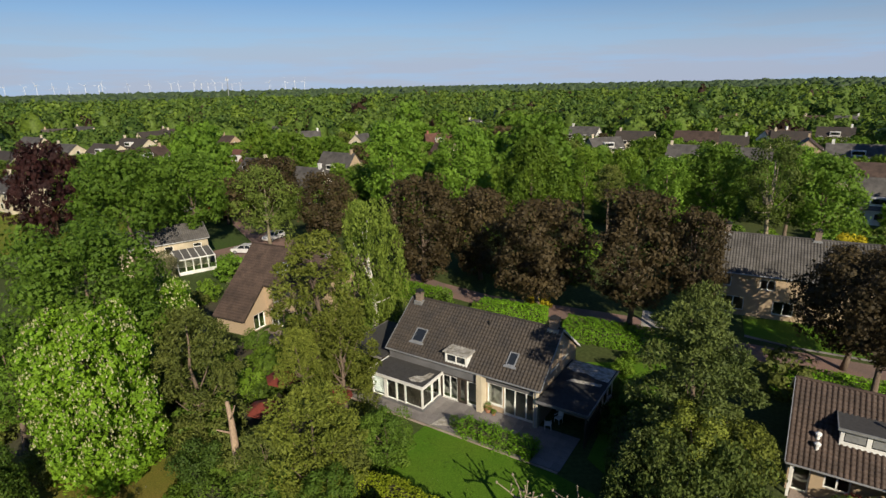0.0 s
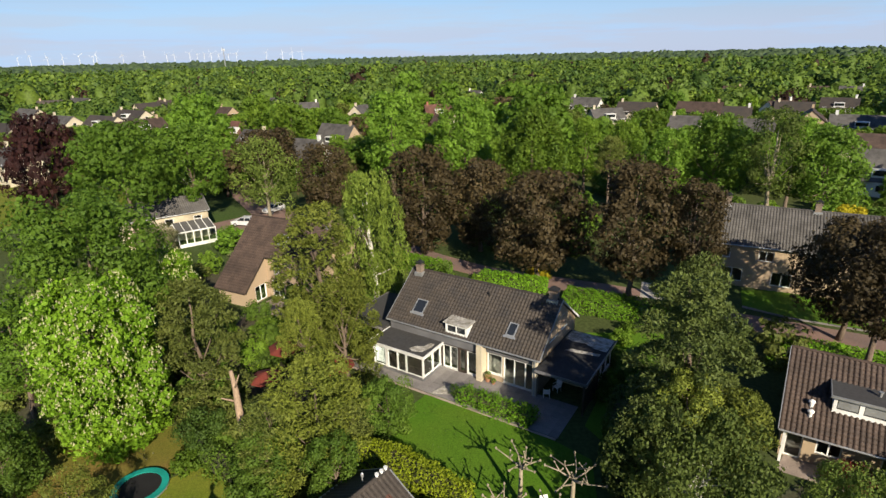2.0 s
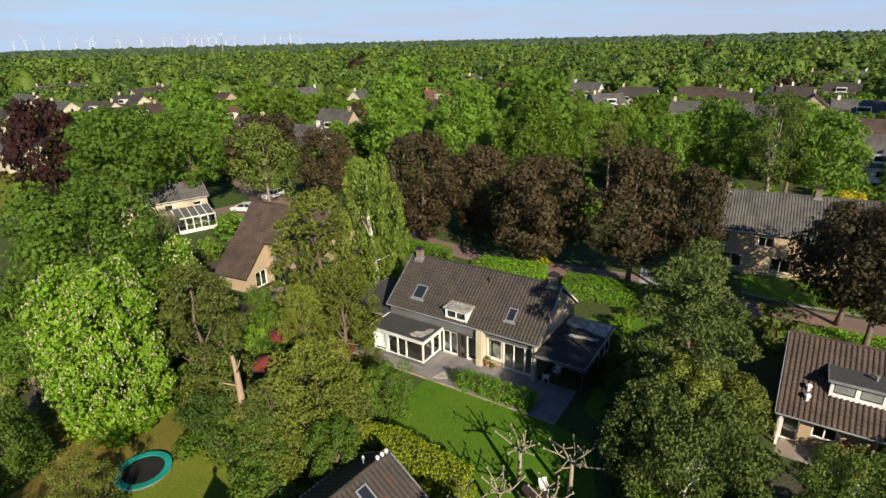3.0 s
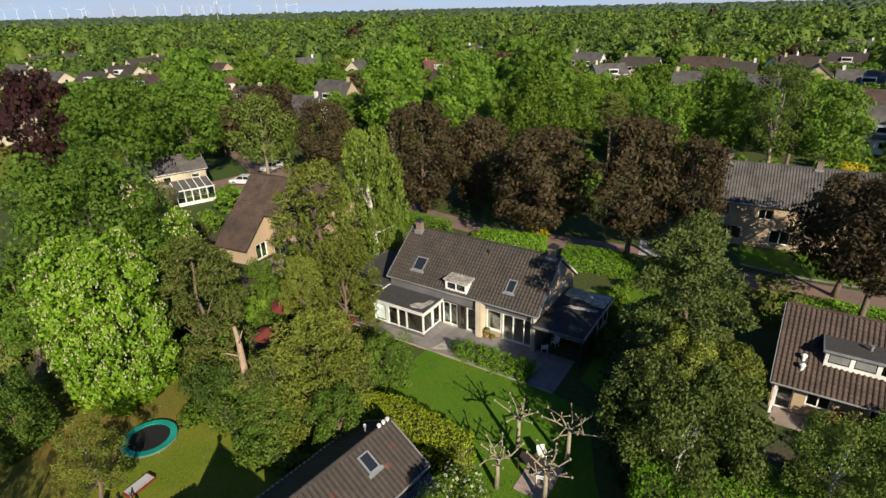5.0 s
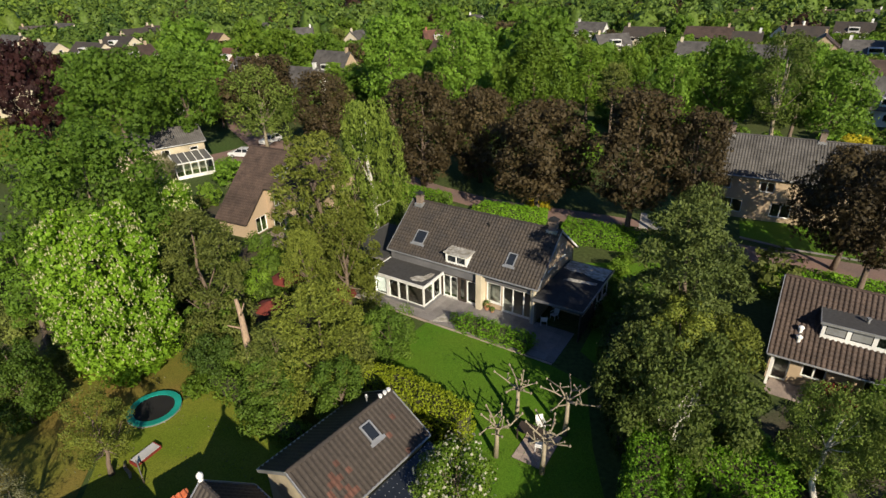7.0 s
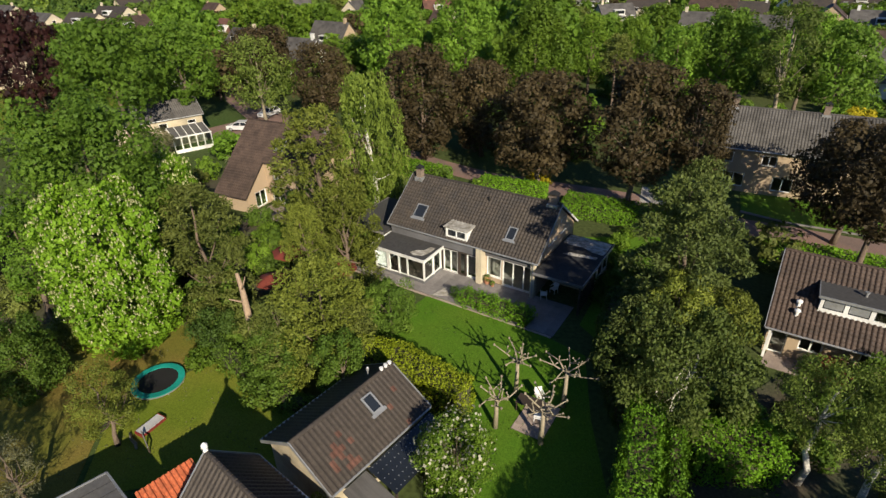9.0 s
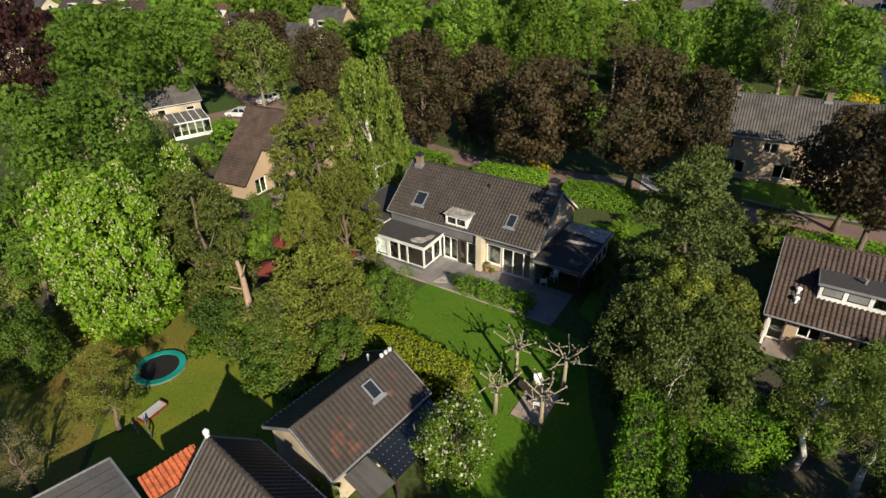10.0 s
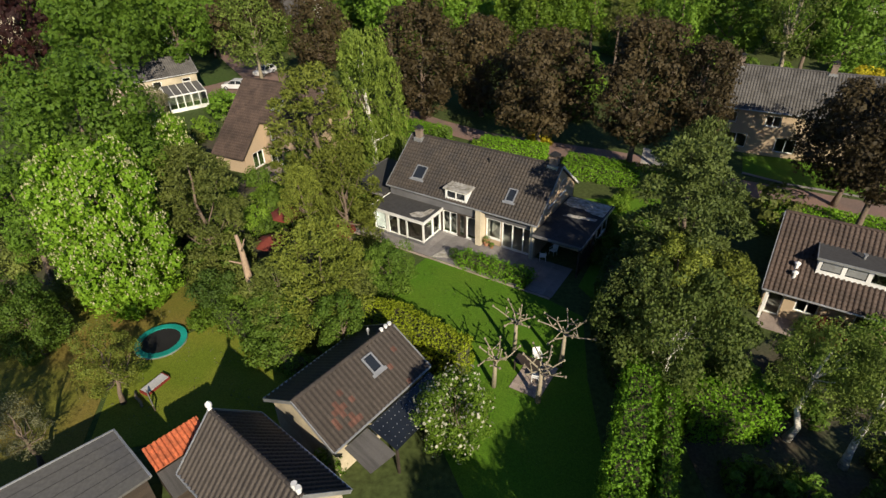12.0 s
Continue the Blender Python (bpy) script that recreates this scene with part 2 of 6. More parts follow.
L_BEECH = leaf_material("copper_beech_leaves", (0.018, 0.007, 0.008), (0.061, 0.020, 0.018), 0.25)
L_ASH = leaf_material("ash_leaves", (0.084, 0.125, 0.024), (0.199, 0.267, 0.048), island=0.25)
L_HEDGE = leaf_material("laurel_hedge_leaves", (0.065, 0.156, 0.008), (0.169, 0.338, 0.017), 0.25)
L_CLIPPED = leaf_material("dark_clipped_hedge_leaves", (0.030, 0.062, 0.010), (0.085, 0.145, 0.022), 0.25)
L_CONIFER = leaf_material("golden_conifer_leaves", (0.190, 0.260, 0.010), (0.400, 0.480, 0.026), 0.3)
L_SHRUB = leaf_material("shrub_leaves", (0.057, 0.116, 0.014), (0.158, 0.244, 0.031), island=0.25)
L_DRY = leaf_material("sparse_budding_leaves", (0.10, 0.10, 0.05), (0.22, 0.22, 0.11), 0.3)
L_YELLOW = leaf_material("yellow_broom_flowers", (0.35, 0.30, 0.01), (0.6, 0.5, 0.03))
L_WHITE = leaf_material("white_blossom", (0.42, 0.42, 0.30), (0.66, 0.65, 0.50), 0.25, gaps=0.0)
L_FAR = leaf_material("distant_wood_leaves", (0.066, 0.112, 0.018), (0.122, 0.186, 0.032), 0.3, 0.07, 0.9, 0.0, 0.15, 0.2)
L_FAR_LIGHT = leaf_material("distant_young_leaves", (0.100, 0.158, 0.018), (0.170, 0.245, 0.034), 0.3, 0.07, 0.9, 0.0, 0.15, 0.2)
L_FAR_DARK = leaf_material("distant_dark_leaves", (0.040, 0.080, 0.015), (0.078, 0.135, 0.024), 0.3, 0.07, 0.9, 0.0, 0.15, 0.2)
L_FAR_COPPER = leaf_material("distant_copper_leaves", (0.030, 0.016, 0.010), (0.075, 0.042, 0.026), 0.3, 0.07, 0.9, 0.0, 0.15, 0.2)
L_CANDLE = leaf_material("cream_flower_candles", (0.38, 0.39, 0.18), (0.58, 0.57, 0.33), 0.25, gaps=0.0)
L_BIRCHY = leaf_material("grey_green_birch_leaves", (0.055, 0.085, 0.018), (0.140, 0.185, 0.042), 0.35)
L_RED = leaf_material("red_shrub_leaves", (0.09, 0.02, 0.015), (0.22, 0.05, 0.03))


# ---- mesh helpers ----
class Build:
    """Collects boxes, tubes and faces into one mesh."""

    def __init__(self):
        self.v, self.f = [], []

    def add(self, verts, faces):
        o = len(self.v)
        self.v += [tuple(p) for p in verts]
        self.f += [tuple(i + o for i in f) for f in faces]
        return self

    def box(self, x0, y0, z0, x1, y1, z1):
        p = [(x, y, z) for z in (z0, z1) for y in (y0, y1) for x in (x0, x1)]
        return self.add(p, [(0, 2, 3, 1), (4, 5, 7, 6), (0, 1, 5, 4), (1, 3, 7, 5), (3, 2, 6, 7), (2, 0, 4, 6)])

    def beam(self, a, b, w, h=None):
        a, b = Vector(a), Vector(b)
        h = h or w
        d = (b - a).normalized()
        s = d.cross(Vector((0, 0, 1)))
        s = s.normalized() if s.length > 1e-3 else Vector((1, 0, 0))
        t = s.cross(d)
        p = [e + s * i * w / 2 + t * j * h / 2 for e in (a, b) for i, j in ((-1, -1), (1, -1), (1, 1), (-1, 1))]
        return self.add(p, [(0, 1, 2, 3), (7, 6, 5, 4), (0, 4, 5, 1), (1, 5, 6, 2), (2, 6, 7, 3), (3, 7, 4, 0)])

    def tube(self, points, radii, sides=7, cap=True):
        pts = [Vector(p) for p in points]
        vs, fs = [], []
        for i, p in enumerate(pts):
            d = (pts[min(i + 1, len(pts) - 1)] - pts[max(i - 1, 0)]).normalized()
            s = d.cross(Vector((0.31, 0.95, 0.05))).normalized()
            t = d.cross(s)
            for j in range(sides):
                a = 2 * math.pi * j / sides
                vs.append(p + (s * math.cos(a) + t * math.sin(a)) * radii[i])
        for i in range(len(pts) - 1):
            for j in range(sides):
                k = (j + 1) % sides
                fs.append((i * sides + j, i * sides + k, (i + 1) * sides + k, (i + 1) * sides + j))
        if cap:
            fs.append(tuple(range(sides))[::-1])
            fs.append(tuple((len(pts) - 1) * sides + j for j in range(sides)))
        return self.add(vs, fs)

    def lathe(self, x, y, profile, sides=16):
        vs, fs = [], []
        for r, z in profile:
            vs += [(x + r * math.cos(2 * math.pi * j / sides), y + r * math.sin(2 * math.pi * j / sides), z) for j in range(sides)]
        for i in range(len(profile) - 1):
            for j in range(sides):
                k = (j + 1) % sides
                fs.append((i * sides + j, i * sides + k, (i + 1) * sides + k, (i + 1) * sides + j))
        fs.append(tuple(range(sides))[::-1])
        fs.append(tuple((len(profile) - 1) * sides + j for j in range(sides)))
        return self.add(vs, fs)

    def prism(self, outline, z0, z1):
        n = len(outline)
        vs = [(x, y, z0) for x, y in outline] + [(x, y, z1) for x, y in outline]
        fs = [tuple(range(n))[::-1], tuple(range(n, 2 * n))]
        fs += [(i, (i + 1) % n, n + (i + 1) % n, n + i) for i in range(n)]
        return self.add(vs, fs)

    def slab(self, a, b, c, d, thick):
        """A sloping plate: four corners of its top, anticlockwise from above, and its thickness."""
        q = [Vector(p) for p in (a, b, c, d)]
        nrm = (q[1] - q[0]).cross(q[3] - q[0]).normalized()
        p = [v - nrm * thick for v in q] + q
        return self.add(p, [(3, 2, 1, 0), (4, 5, 6, 7), (0, 1, 5, 4), (1, 2, 6, 5), (2, 3, 7, 6), (3, 0, 4, 7)])

    def ring(self, w, h, bar, depth):
        """A rectangular frame in one piece: w across, h high."""
        p = [(x, y, z) for y in (0, depth) for x, z in ((0, 0), (w, 0), (w, h), (0, h), (bar, bar), (w - bar, bar), (w - bar, h - bar), (bar, h - bar))]
        f = []
        for i in range(4):
            j = (i + 1) % 4
            f += [(i, j, 4 + j, 4 + i), (8 + j, 8 + i, 12 + i, 12 + j), (i, 8 + i, 8 + j, j), (4 + i, 4 + j, 12 + j, 12 + i)]
        return self.add(p, f)

    def mesh(self, name, smooth=False):
        me = bpy.data.meshes.new(name)
        me.from_pydata(self.v, [], self.f)
        if len(self.v) < 2000:
            bm = bmesh.new()
            bm.from_mesh(me)
            bmesh.ops.remove_doubles(bm, verts=bm.verts, dist=1e-4)
            bm.to_mesh(me)
            bm.free()
        if smooth:
            me.polygons.foreach_set("use_smooth", [True] * len(me.polygons))
        me.update()
        return me


def part(name, build, mat, parent=None, label="", smooth=False):
    me = build.mesh(name, smooth) if isinstance(build, Build) else build
    if not me.materials:
        me.materials.append(mat)
    ob = new(name, me)
    if parent:
        ob.parent = parent
    return tagged(ob, label)


def root(name, m, label, category, group="", kind=""):
    ob = new(name)
    ob.matrix_basis = m
    return tagged(ob, label, category, group, kind)


def array_mesh(name, verts, faces, mat):
    """A mesh from numpy arrays of corners and of equal-sided faces."""
    me = bpy.data.meshes.new(name)
    nv, (nf, s) = len(verts), faces.shape
    me.vertices.add(nv)
    me.vertices.foreach_set("co", verts.astype(np.float32).ravel())
    me.loops.add(nf * s)
    me.loops.foreach_set("vertex_index", faces.astype(np.int32).ravel())
    me.polygons.add(nf)
    me.polygons.foreach_set("loop_start", np.arange(0, nf * s, s, dtype=np.int32))
    me.materials.append(mat)
    me.update(calc_edges=True)
    return me


def unit(v):
    return v / np.maximum(np.linalg.norm(v, axis=1, keepdims=True), 1e-6)


def leaf_quads(rng, centre, normal, size, slim=0.6, along=None):
    """One four-cornered leaf at each centre, turned at random about its normal, with a slight fold."""
    n = len(centre)
    a = unit(np.cross(normal, rng.normal(size=(n, 3)))) if along is None else unit(along)
    b = unit(np.cross(normal, a))
    ln = (size * rng.uniform(0.65, 1.3, n))[:, None]
    v = np.empty((n, 4, 3))
    for i, (p, q, fold) in enumerate(((-0.5, -0.22, 0.0), (0.16, -0.5, 0.1), (0.5, 0.2, 0.0), (-0.14, 0.5, 0.1))):
        v[:, i] = centre + a * ln * p + b * ln * slim * q * 1.15 + normal * ln * fold
    return v.reshape(-1, 3), np.arange(4 * n).reshape(n, 4)


def crown_leaves(rng, r, z0, z1, shape, lobes, leaves, size, slim=0.6, lobe=0.34, squash=1.0, needles=False, droop=0.0, tumble=0.42):
    """Leaves on the skins of many rounded lobes that together make up a crown."""
    k = lobes
    zn = np.linspace(-1, 1, k) * (1 - lobe * 0.45) + rng.uniform(-1, 1, k) / k
    zn = np.clip(zn, -0.97, 0.97)
    ang = np.arange(k) * 2.39996 + rng.uniform(-0.5, 0.5, k)
    wide = {"round": (1 - np.abs(zn) ** 2.4) ** 0.5, "egg": np.where(zn > -0.3, (1 - (np.clip(zn + 0.3, 0, 1.3) / 1.32) ** 2.2), 1 - 0.5 * ((-0.3 - zn) / 0.7) ** 2) ** 0.5,
            "cone": 0.16 + 0.84 * (1 - zn) / 2, "column": np.where(zn > -0.4, (1 - (np.clip(zn + 0.4, 0, 1.4) / 1.42) ** 1.7), 1) ** 0.6, "flat": (1 - zn ** 4) ** 0.5}[shape]
    rad = rng.uniform(0.12, 1.0, k) ** 0.5 * (1 - lobe * 0.45)
    half, mid = (z1 - z0) / 2, (z0 + z1) / 2
    c = np.stack([np.cos(ang) * rad * r * wide, np.sin(ang) * rad * r * wide, mid + zn * half], 1)
    lr = lobe * r * rng.uniform(0.7, 1.25, k)
    if shape in ("cone", "column"):
        lr *= np.clip(1.0 - 0.35 * zn, 0.4, 1.4)
    which = rng.integers(0, k, leaves)
    o = unit(rng.normal(size=(leaves, 3)) + 0.55 * unit(c - np.array([0, 0, mid - 0.3 * half]))[which])
    depth = rng.uniform(0.55, 1.08, leaves)[:, None]
    off = o * lr[which][:, None] * depth
    off[:, 2] *= squash
    p = c[which] + off
    if droop:
        p[:, 2] -= droop * rng.uniform(0, 1, leaves) ** 2 * lr[which]
    nrm = unit(o + rng.normal(size=(leaves, 3)) * tumble)
    along = None
    if needles:
        along = o + rng.normal(size=(leaves, 3)) * 0.7
    elif droop:
        along = np.array([0, 0, -1.0]) + rng.normal(size=(leaves, 3)) * 0.35
    return leaf_quads(rng, p, nrm, size, slim, along), c


def limbs(rng, tips, height, fork, radius, count, lean=(0, 0), sides=7):
    """A tapered trunk with limbs that rise from it to points within the crown."""
    b = Build()
    steps = 7
    wob = rng.normal(size=(steps, 2)) * radius * 0.5
    axis = [Vector((lean[0] * (i / (steps - 1)) ** 1.3 * height + wob[i, 0] * (i > 0), lean[1] * i / (steps - 1) * height + wob[i, 1] * (i > 0), height * i / (steps - 1)))
            for i in range(steps)]
    b.tube(axis, [radius * (1.35 if i == 0 else 1 - 0.82 * i / (steps - 1)) for i in range(steps)], sides)
    pick = rng.permutation(len(tips))[:count]
    for j in pick:
        tip = Vector(tips[j]) * 0.88
        z = min(max(fork, tip.z * rng.uniform(0.45, 0.75)), height * 0.9)
        q = z / height * (steps - 1)
        i = min(int(q), steps - 2)
        a = axis[i].lerp(axis[i + 1], q - i)
        mid = a.lerp(tip, 0.5) + Vector((0, 0, -0.06 * (tip - a).length)) + Vector(rng.normal(size=3) * 0.12)
        r0 = radius * (1 - 0.8 * z / height) * 0.5
        b.tube([a, mid, tip], [r0, r0 * 0.6, r0 * 0.2], 5, False)
    return b


KINDS = {
    # leaf material, bark, shape, lobes, leaf size, slimness, lobe size, squash, needles, droop, coverage
    "linden": (L_LINDEN, BARK, "egg", 46, 0.30, 0.65, 0.30, 0.8, False, 0.0, 3.0),
    "linden_l": (L_LIGHT, BARK, "egg", 40, 0.34, 0.65, 0.32, 0.8, False, 0.0, 3.0),
    "horn": (L_LIGHT, BARK, "column", 120, 0.26, 0.55, 0.2, 1.5, False, 0.0, 4.2),
    "chestnut": (L_CHEST, BARK, "flat", 190, 0.24, 0.6, 0.2, 0.85, False, 0.0, 6.0),
    "chestnut_s": (L_CHEST, BARK, "egg", 26, 0.3, 0.6, 0.34, 0.75, False, 0.0, 3.0),
    "pine": (L_PINE, BARK, "egg", 64, 0.24, 0.28, 0.24, 0.42, True, 0.25, 2.3),
    "larch": (L_LARCH, BARK, "egg", 80, 0.24, 0.3, 0.2, 0.45, True, 0.6, 1.9),
    "birch": (L_BIRCH, BARK_BIRCH, "egg", 80, 0.2, 0.34, 0.17, 1.0, False, 2.6, 2.3),
    "birchy": (L_BIRCHY, BARK_BIRCH, "egg", 80, 0.17, 0.6, 0.19, 0.9, False, 0.7, 2.5),
    "birchs": (L_ASH, BARK_BIRCH, "egg", 34, 0.18, 0.6, 0.26, 0.9, False, 0.6, 1.6),
    "fir": (L_DARK_NEEDLE, BARK, "egg", 80, 0.24, 0.28, 0.22, 0.42, True, 0.25, 3.1),
    "elm": (L_LARCH, BARK, "round", 34, 0.17, 0.6, 0.28, 0.8, False, 0.0, 2.6),
    "willow": (L_DARK_NEEDLE, BARK, "egg", 34, 0.2, 0.4, 0.3, 0.9, False, 1.0, 2.6),
    "maple": (L_MAPLE, BARK, "round", 56, 0.27, 0.75, 0.28, 0.75, False, 0.0, 3.0),
    "beech": (L_BEECH, BARK, "egg", 60, 0.36, 0.7, 0.26, 1.0, False, 0.6, 3.2),
    "ash": (L_ASH, BARK_PALE, "egg", 44, 0.26, 0.5, 0.26, 0.8, False, 0.0, 1.5),
    "shrubtree": (L_SHRUB, BARK, "round", 26, 0.2, 0.6, 0.34, 0.8, False, 0.0, 3.0),
    "viburnum": (L_LIGHT, BARK, "round", 40, 0.18, 0.6, 0.26, 0.8, False, 0.0, 2.0),
    "apple": (L_LARCH, BARK, "round", 36, 0.16, 0.6, 0.26, 0.8, False, 0.0, 1.5),
    "apple_bare": (L_DRY, BARK, "round", 36, 0.13, 0.6, 0.26, 0.8, False, 0.0, 0.5),
}
TREE_WORDS = {
    "elm": ("elm_tree", "young golden-green elm below the fir"),
    "linden": ("linden_tree", "full green linden tree in a garden"), "linden_l": ("lime_tree", "bright fresh green tree in spring leaf"),
    "horn": ("hornbeam_tree", "bright green conical hornbeam with upright clumps"),
    "chestnut": ("horse_chestnut_tree", "bright green horse chestnut covered in white flower candles"),
    "chestnut_s": ("horse_chestnut_tree", "small bright green chestnut crown with flower candles"),
    "pine": ("pine_tree", "dull olive pine tree with ragged needle clumps"), "larch": ("larch_tree", "thin grey-green larch with bare sparse branches"),
    "birch": ("birch_tree", "light green weeping birch with a white trunk"), "birchy": ("birch_tree", "wide multi-stemmed birch with pale bare stems"),
    "birchs": ("birch_tree", "slender white-stemmed birch with thin foliage"), "willow": ("willow_tree", "small olive-green willow beside the road"), "fir": ("fir_tree", "dark olive-green fir with layered branches"),
    "maple": ("maple_tree", "dark copper-leaved street maple beside the road"), "beech": ("copper_beech_tree", "tall dark purple copper beech on a lawn"),
    "ash": ("ash_tree", "thin-leaved ash tree with pale visible limbs"), "shrubtree": ("shrub", "dense green garden shrub at the lawn edge"),
    "viburnum": ("viburnum_shrub", "tall shrub with clusters of white blossom"), "apple": ("apple_tree", "small sparse fruit tree just coming into leaf"),
    "apple_bare": ("apple_tree", "almost bare fruit tree on brown grass"),
}


def tree(kind, x, y, h, zb, r, seed, lean=(0, 0), more=1.0):
    mat, bark, shape, lobes, size, slim, lobe, squash, needles, droop, cover = KINDS[kind]
    rng = np.random.default_rng(seed)
    far = math.hypot(x, y)
    r *= 0.94
    lobes = int(lobes * 1.5)
    area = 4 * math.pi * r * (r + (h - zb) / 2) / 2
    cap = (14500 if far < 45 else 6500 if far < 110 else 2000) * more
    if kind == "maple":
        cap *= 1.5
    size = max(size * 0.6, math.sqrt(cover * 0.85 * area / (cap * slim * 0.8)))
    leaves = int(cover * 0.85 * area / (size * size * slim * 0.8))
    name, words = TREE_WORDS[kind]
    top = root(name, pose(x, y, 0, 0, 0, rng.uniform(0, 360)), words, "shrub" if "shrub" in name else "tree")
    (v, f), tips = crown_leaves(rng, r, zb, h, shape, lobes, leaves, size, slim, lobe, squash, needles, droop)
    part("crown", array_mesh("crown", v, f, mat), mat, top)
    stems = 4 if kind in ("birchy", "viburnum") else 1
    b = Build()
    for s in range(stems):
        ln = lean if stems == 1 else (rng.uniform(-0.25, 0.25), rng.uniform(-0.25, 0.25))
        k = limbs(rng, tips, h * (0.85 if stems == 1 else 0.72), zb + 0.15 * (h - zb) if zb > 1 else h * 0.25, (0.018 * h + 0.05) / (1 if stems == 1 else 1.6), (5 if kind in ('birchs', 'birch') else 14 if far < 110 else 4) if stems == 1 else 5, ln, 7 if far < 110 else 5)
        b.add(k.v, k.f)
    part("trunk", b, bark, top, smooth=True)
    if kind.startswith("chestnut"):
        candles(rng, tips, r, zb, h, lobe, top)
    if kind == "viburnum":
        n = 650
        w = rng.integers(0, len(tips), n)
        o = unit(rng.normal(size=(n, 3)) + np.array([0, 0, 0.6]))
        v, f = leaf_quads(rng, tips[w] + o * lobe * r * 1.0, o, 0.16, 0.9)
        part("blossom", array_mesh("blossom", v, f, L_WHITE), L_WHITE, top, "white flower clusters")
    return top


def candles(rng, tips, r, zb, h, lobe, top):
    tips = tips[tips[:, 2] > zb + 0.2 * (h - zb)]
    n = int(13 * len(tips))
    w = rng.integers(0, len(tips), n)
    o = unit(rng.normal(size=(n, 3)) + np.array([0, 0, 0.7]) + 0.6 * unit(tips - np.array([0, 0, (zb + h) / 2]))[w])
    p = tips[w] + o * np.array([1, 1, 0.78]) * (lobe * r * 1.0)
    v, f = [], []
    for i, c in enumerate(p):
        a, s = rng.uniform(0, 6.28), rng.uniform(0.05, 0.09)
        ring = [c + np.array([math.cos(a + t) * s, math.sin(a + t) * s, -0.06]) for t in (0, 2.09, 4.19)]
        apex = c + np.array([0, 0, rng.uniform(0.08, 0.17)])
        v += ring + [apex]
        f += [(4 * i, 4 * i + 1, 4 * i + 3), (4 * i + 1, 4 * i + 2, 4 * i + 3), (4 * i + 2, 4 * i, 4 * i + 3)]
    part("blossom", array_mesh("blossom", np.array(v), np.array(f), L_CANDLE), L_CANDLE, top, "upright cream flower candles")


def hedge(name, pts, width, height, mat, words, seed, leaf=0.17, ragged=0.12, dens=1.0, kind=""):
    """A clipped hedge along a line: a solid dark filler core inside a skin of small leaves."""
    rng = np.random.default_rng(seed)
    top = root(name, pose(pts[0][0], pts[0][1], 0), words, "hedge", kind=kind)
    core = Build()
    vs, fs, off = [], [], 0
    for (x0, y0), (x1, y1) in zip(pts, pts[1:]):
        a, d = np.array([x0 - pts[0][0], y0 - pts[0][1]]), np.array([x1 - x0, y1 - y0])
        ln = np.linalg.norm(d)
        u, s = d / ln, np.array([-d[1], d[0]]) / ln
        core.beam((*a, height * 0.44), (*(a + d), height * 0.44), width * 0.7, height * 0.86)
        n = int(dens * 2.2 * (ln * (2 * height + width) + width * height) / (leaf * leaf * 0.45))
        e = rng.uniform(0, 1, n) * (2 * height + width)
        along = rng.uniform(-0.1, ln + 0.1, n)
        side = np.where(e < height, -1, np.where(e < 2 * height, 1, 0))
        across = np.where(side == 0, rng.uniform(-0.5, 0.5, n) * width, side * width / 2)
        z = np.where(e < height, e, np.where(e < 2 * height, e - height, height))
        end = rng.uniform(0, 1, n) < width * height * 2 / (ln * (2 * height + width) + 2 * width * height)
        along = np.where(end, np.where(rng.uniform(0, 1, n) < 0.5, 0, ln), along)
        across = np.where(end, rng.uniform(-0.5, 0.5, n) * width, across)
        z = np.where(end, rng.uniform(0, 1, n) * height, z)
        nrm = np.stack([s[0] * side * (~end), s[1] * side * (~end), (side == 0) * 1.0], 1) + np.where(end[:, None], np.array([u[0], u[1], 0]) * np.sign(along - ln / 2)[:, None], 0)
        wav = ragged * (np.sin(along * 2.1 + z * 3.1 + seed) + np.sin(along * 5.3 - z * 2.3 + across * 4)) * 0.5 + rng.normal(size=n) * ragged * 0.6
        p = np.stack([a[0] + u[0] * along + s[0] * across, a[1] + u[1] * along + s[1] * across, z], 1) + nrm * wav[:, None]
        p[:, 2] = np.maximum(p[:, 2], 0.03)
        v, f = leaf_quads(rng, p, unit(nrm + rng.normal(size=(n, 3)) * 0.5), leaf)
        vs.append(v)
        fs.append(f + off)
        off += len(v)
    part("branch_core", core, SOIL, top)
    part("foliage", array_mesh("foliage", np.concatenate(vs), np.concatenate(fs), mat), mat, top)
    return top


# ---- parts of buildings ----
def wall_with_openings(b, x0, x1, z0, z1, y0, y1, holes=()):
    xs = sorted({x0, x1, *[c for h in holes for c in h[:2] if x0 < c < x1]})
    zs = sorted({z0, z1, *[c for h in holes for c in h[2:4] if z0 < c < z1]})
    for xa, xb in zip(xs, xs[1:]):
        run = None
        for za, zb in zip(zs, zs[1:]):
            cx, cz = (xa + xb) / 2, (za + zb) / 2
            if any(h[0] < cx < h[1] and h[2] < cz < h[3] for h in holes):
                continue
            b.box(xa, y0, za, xb, y1, zb)


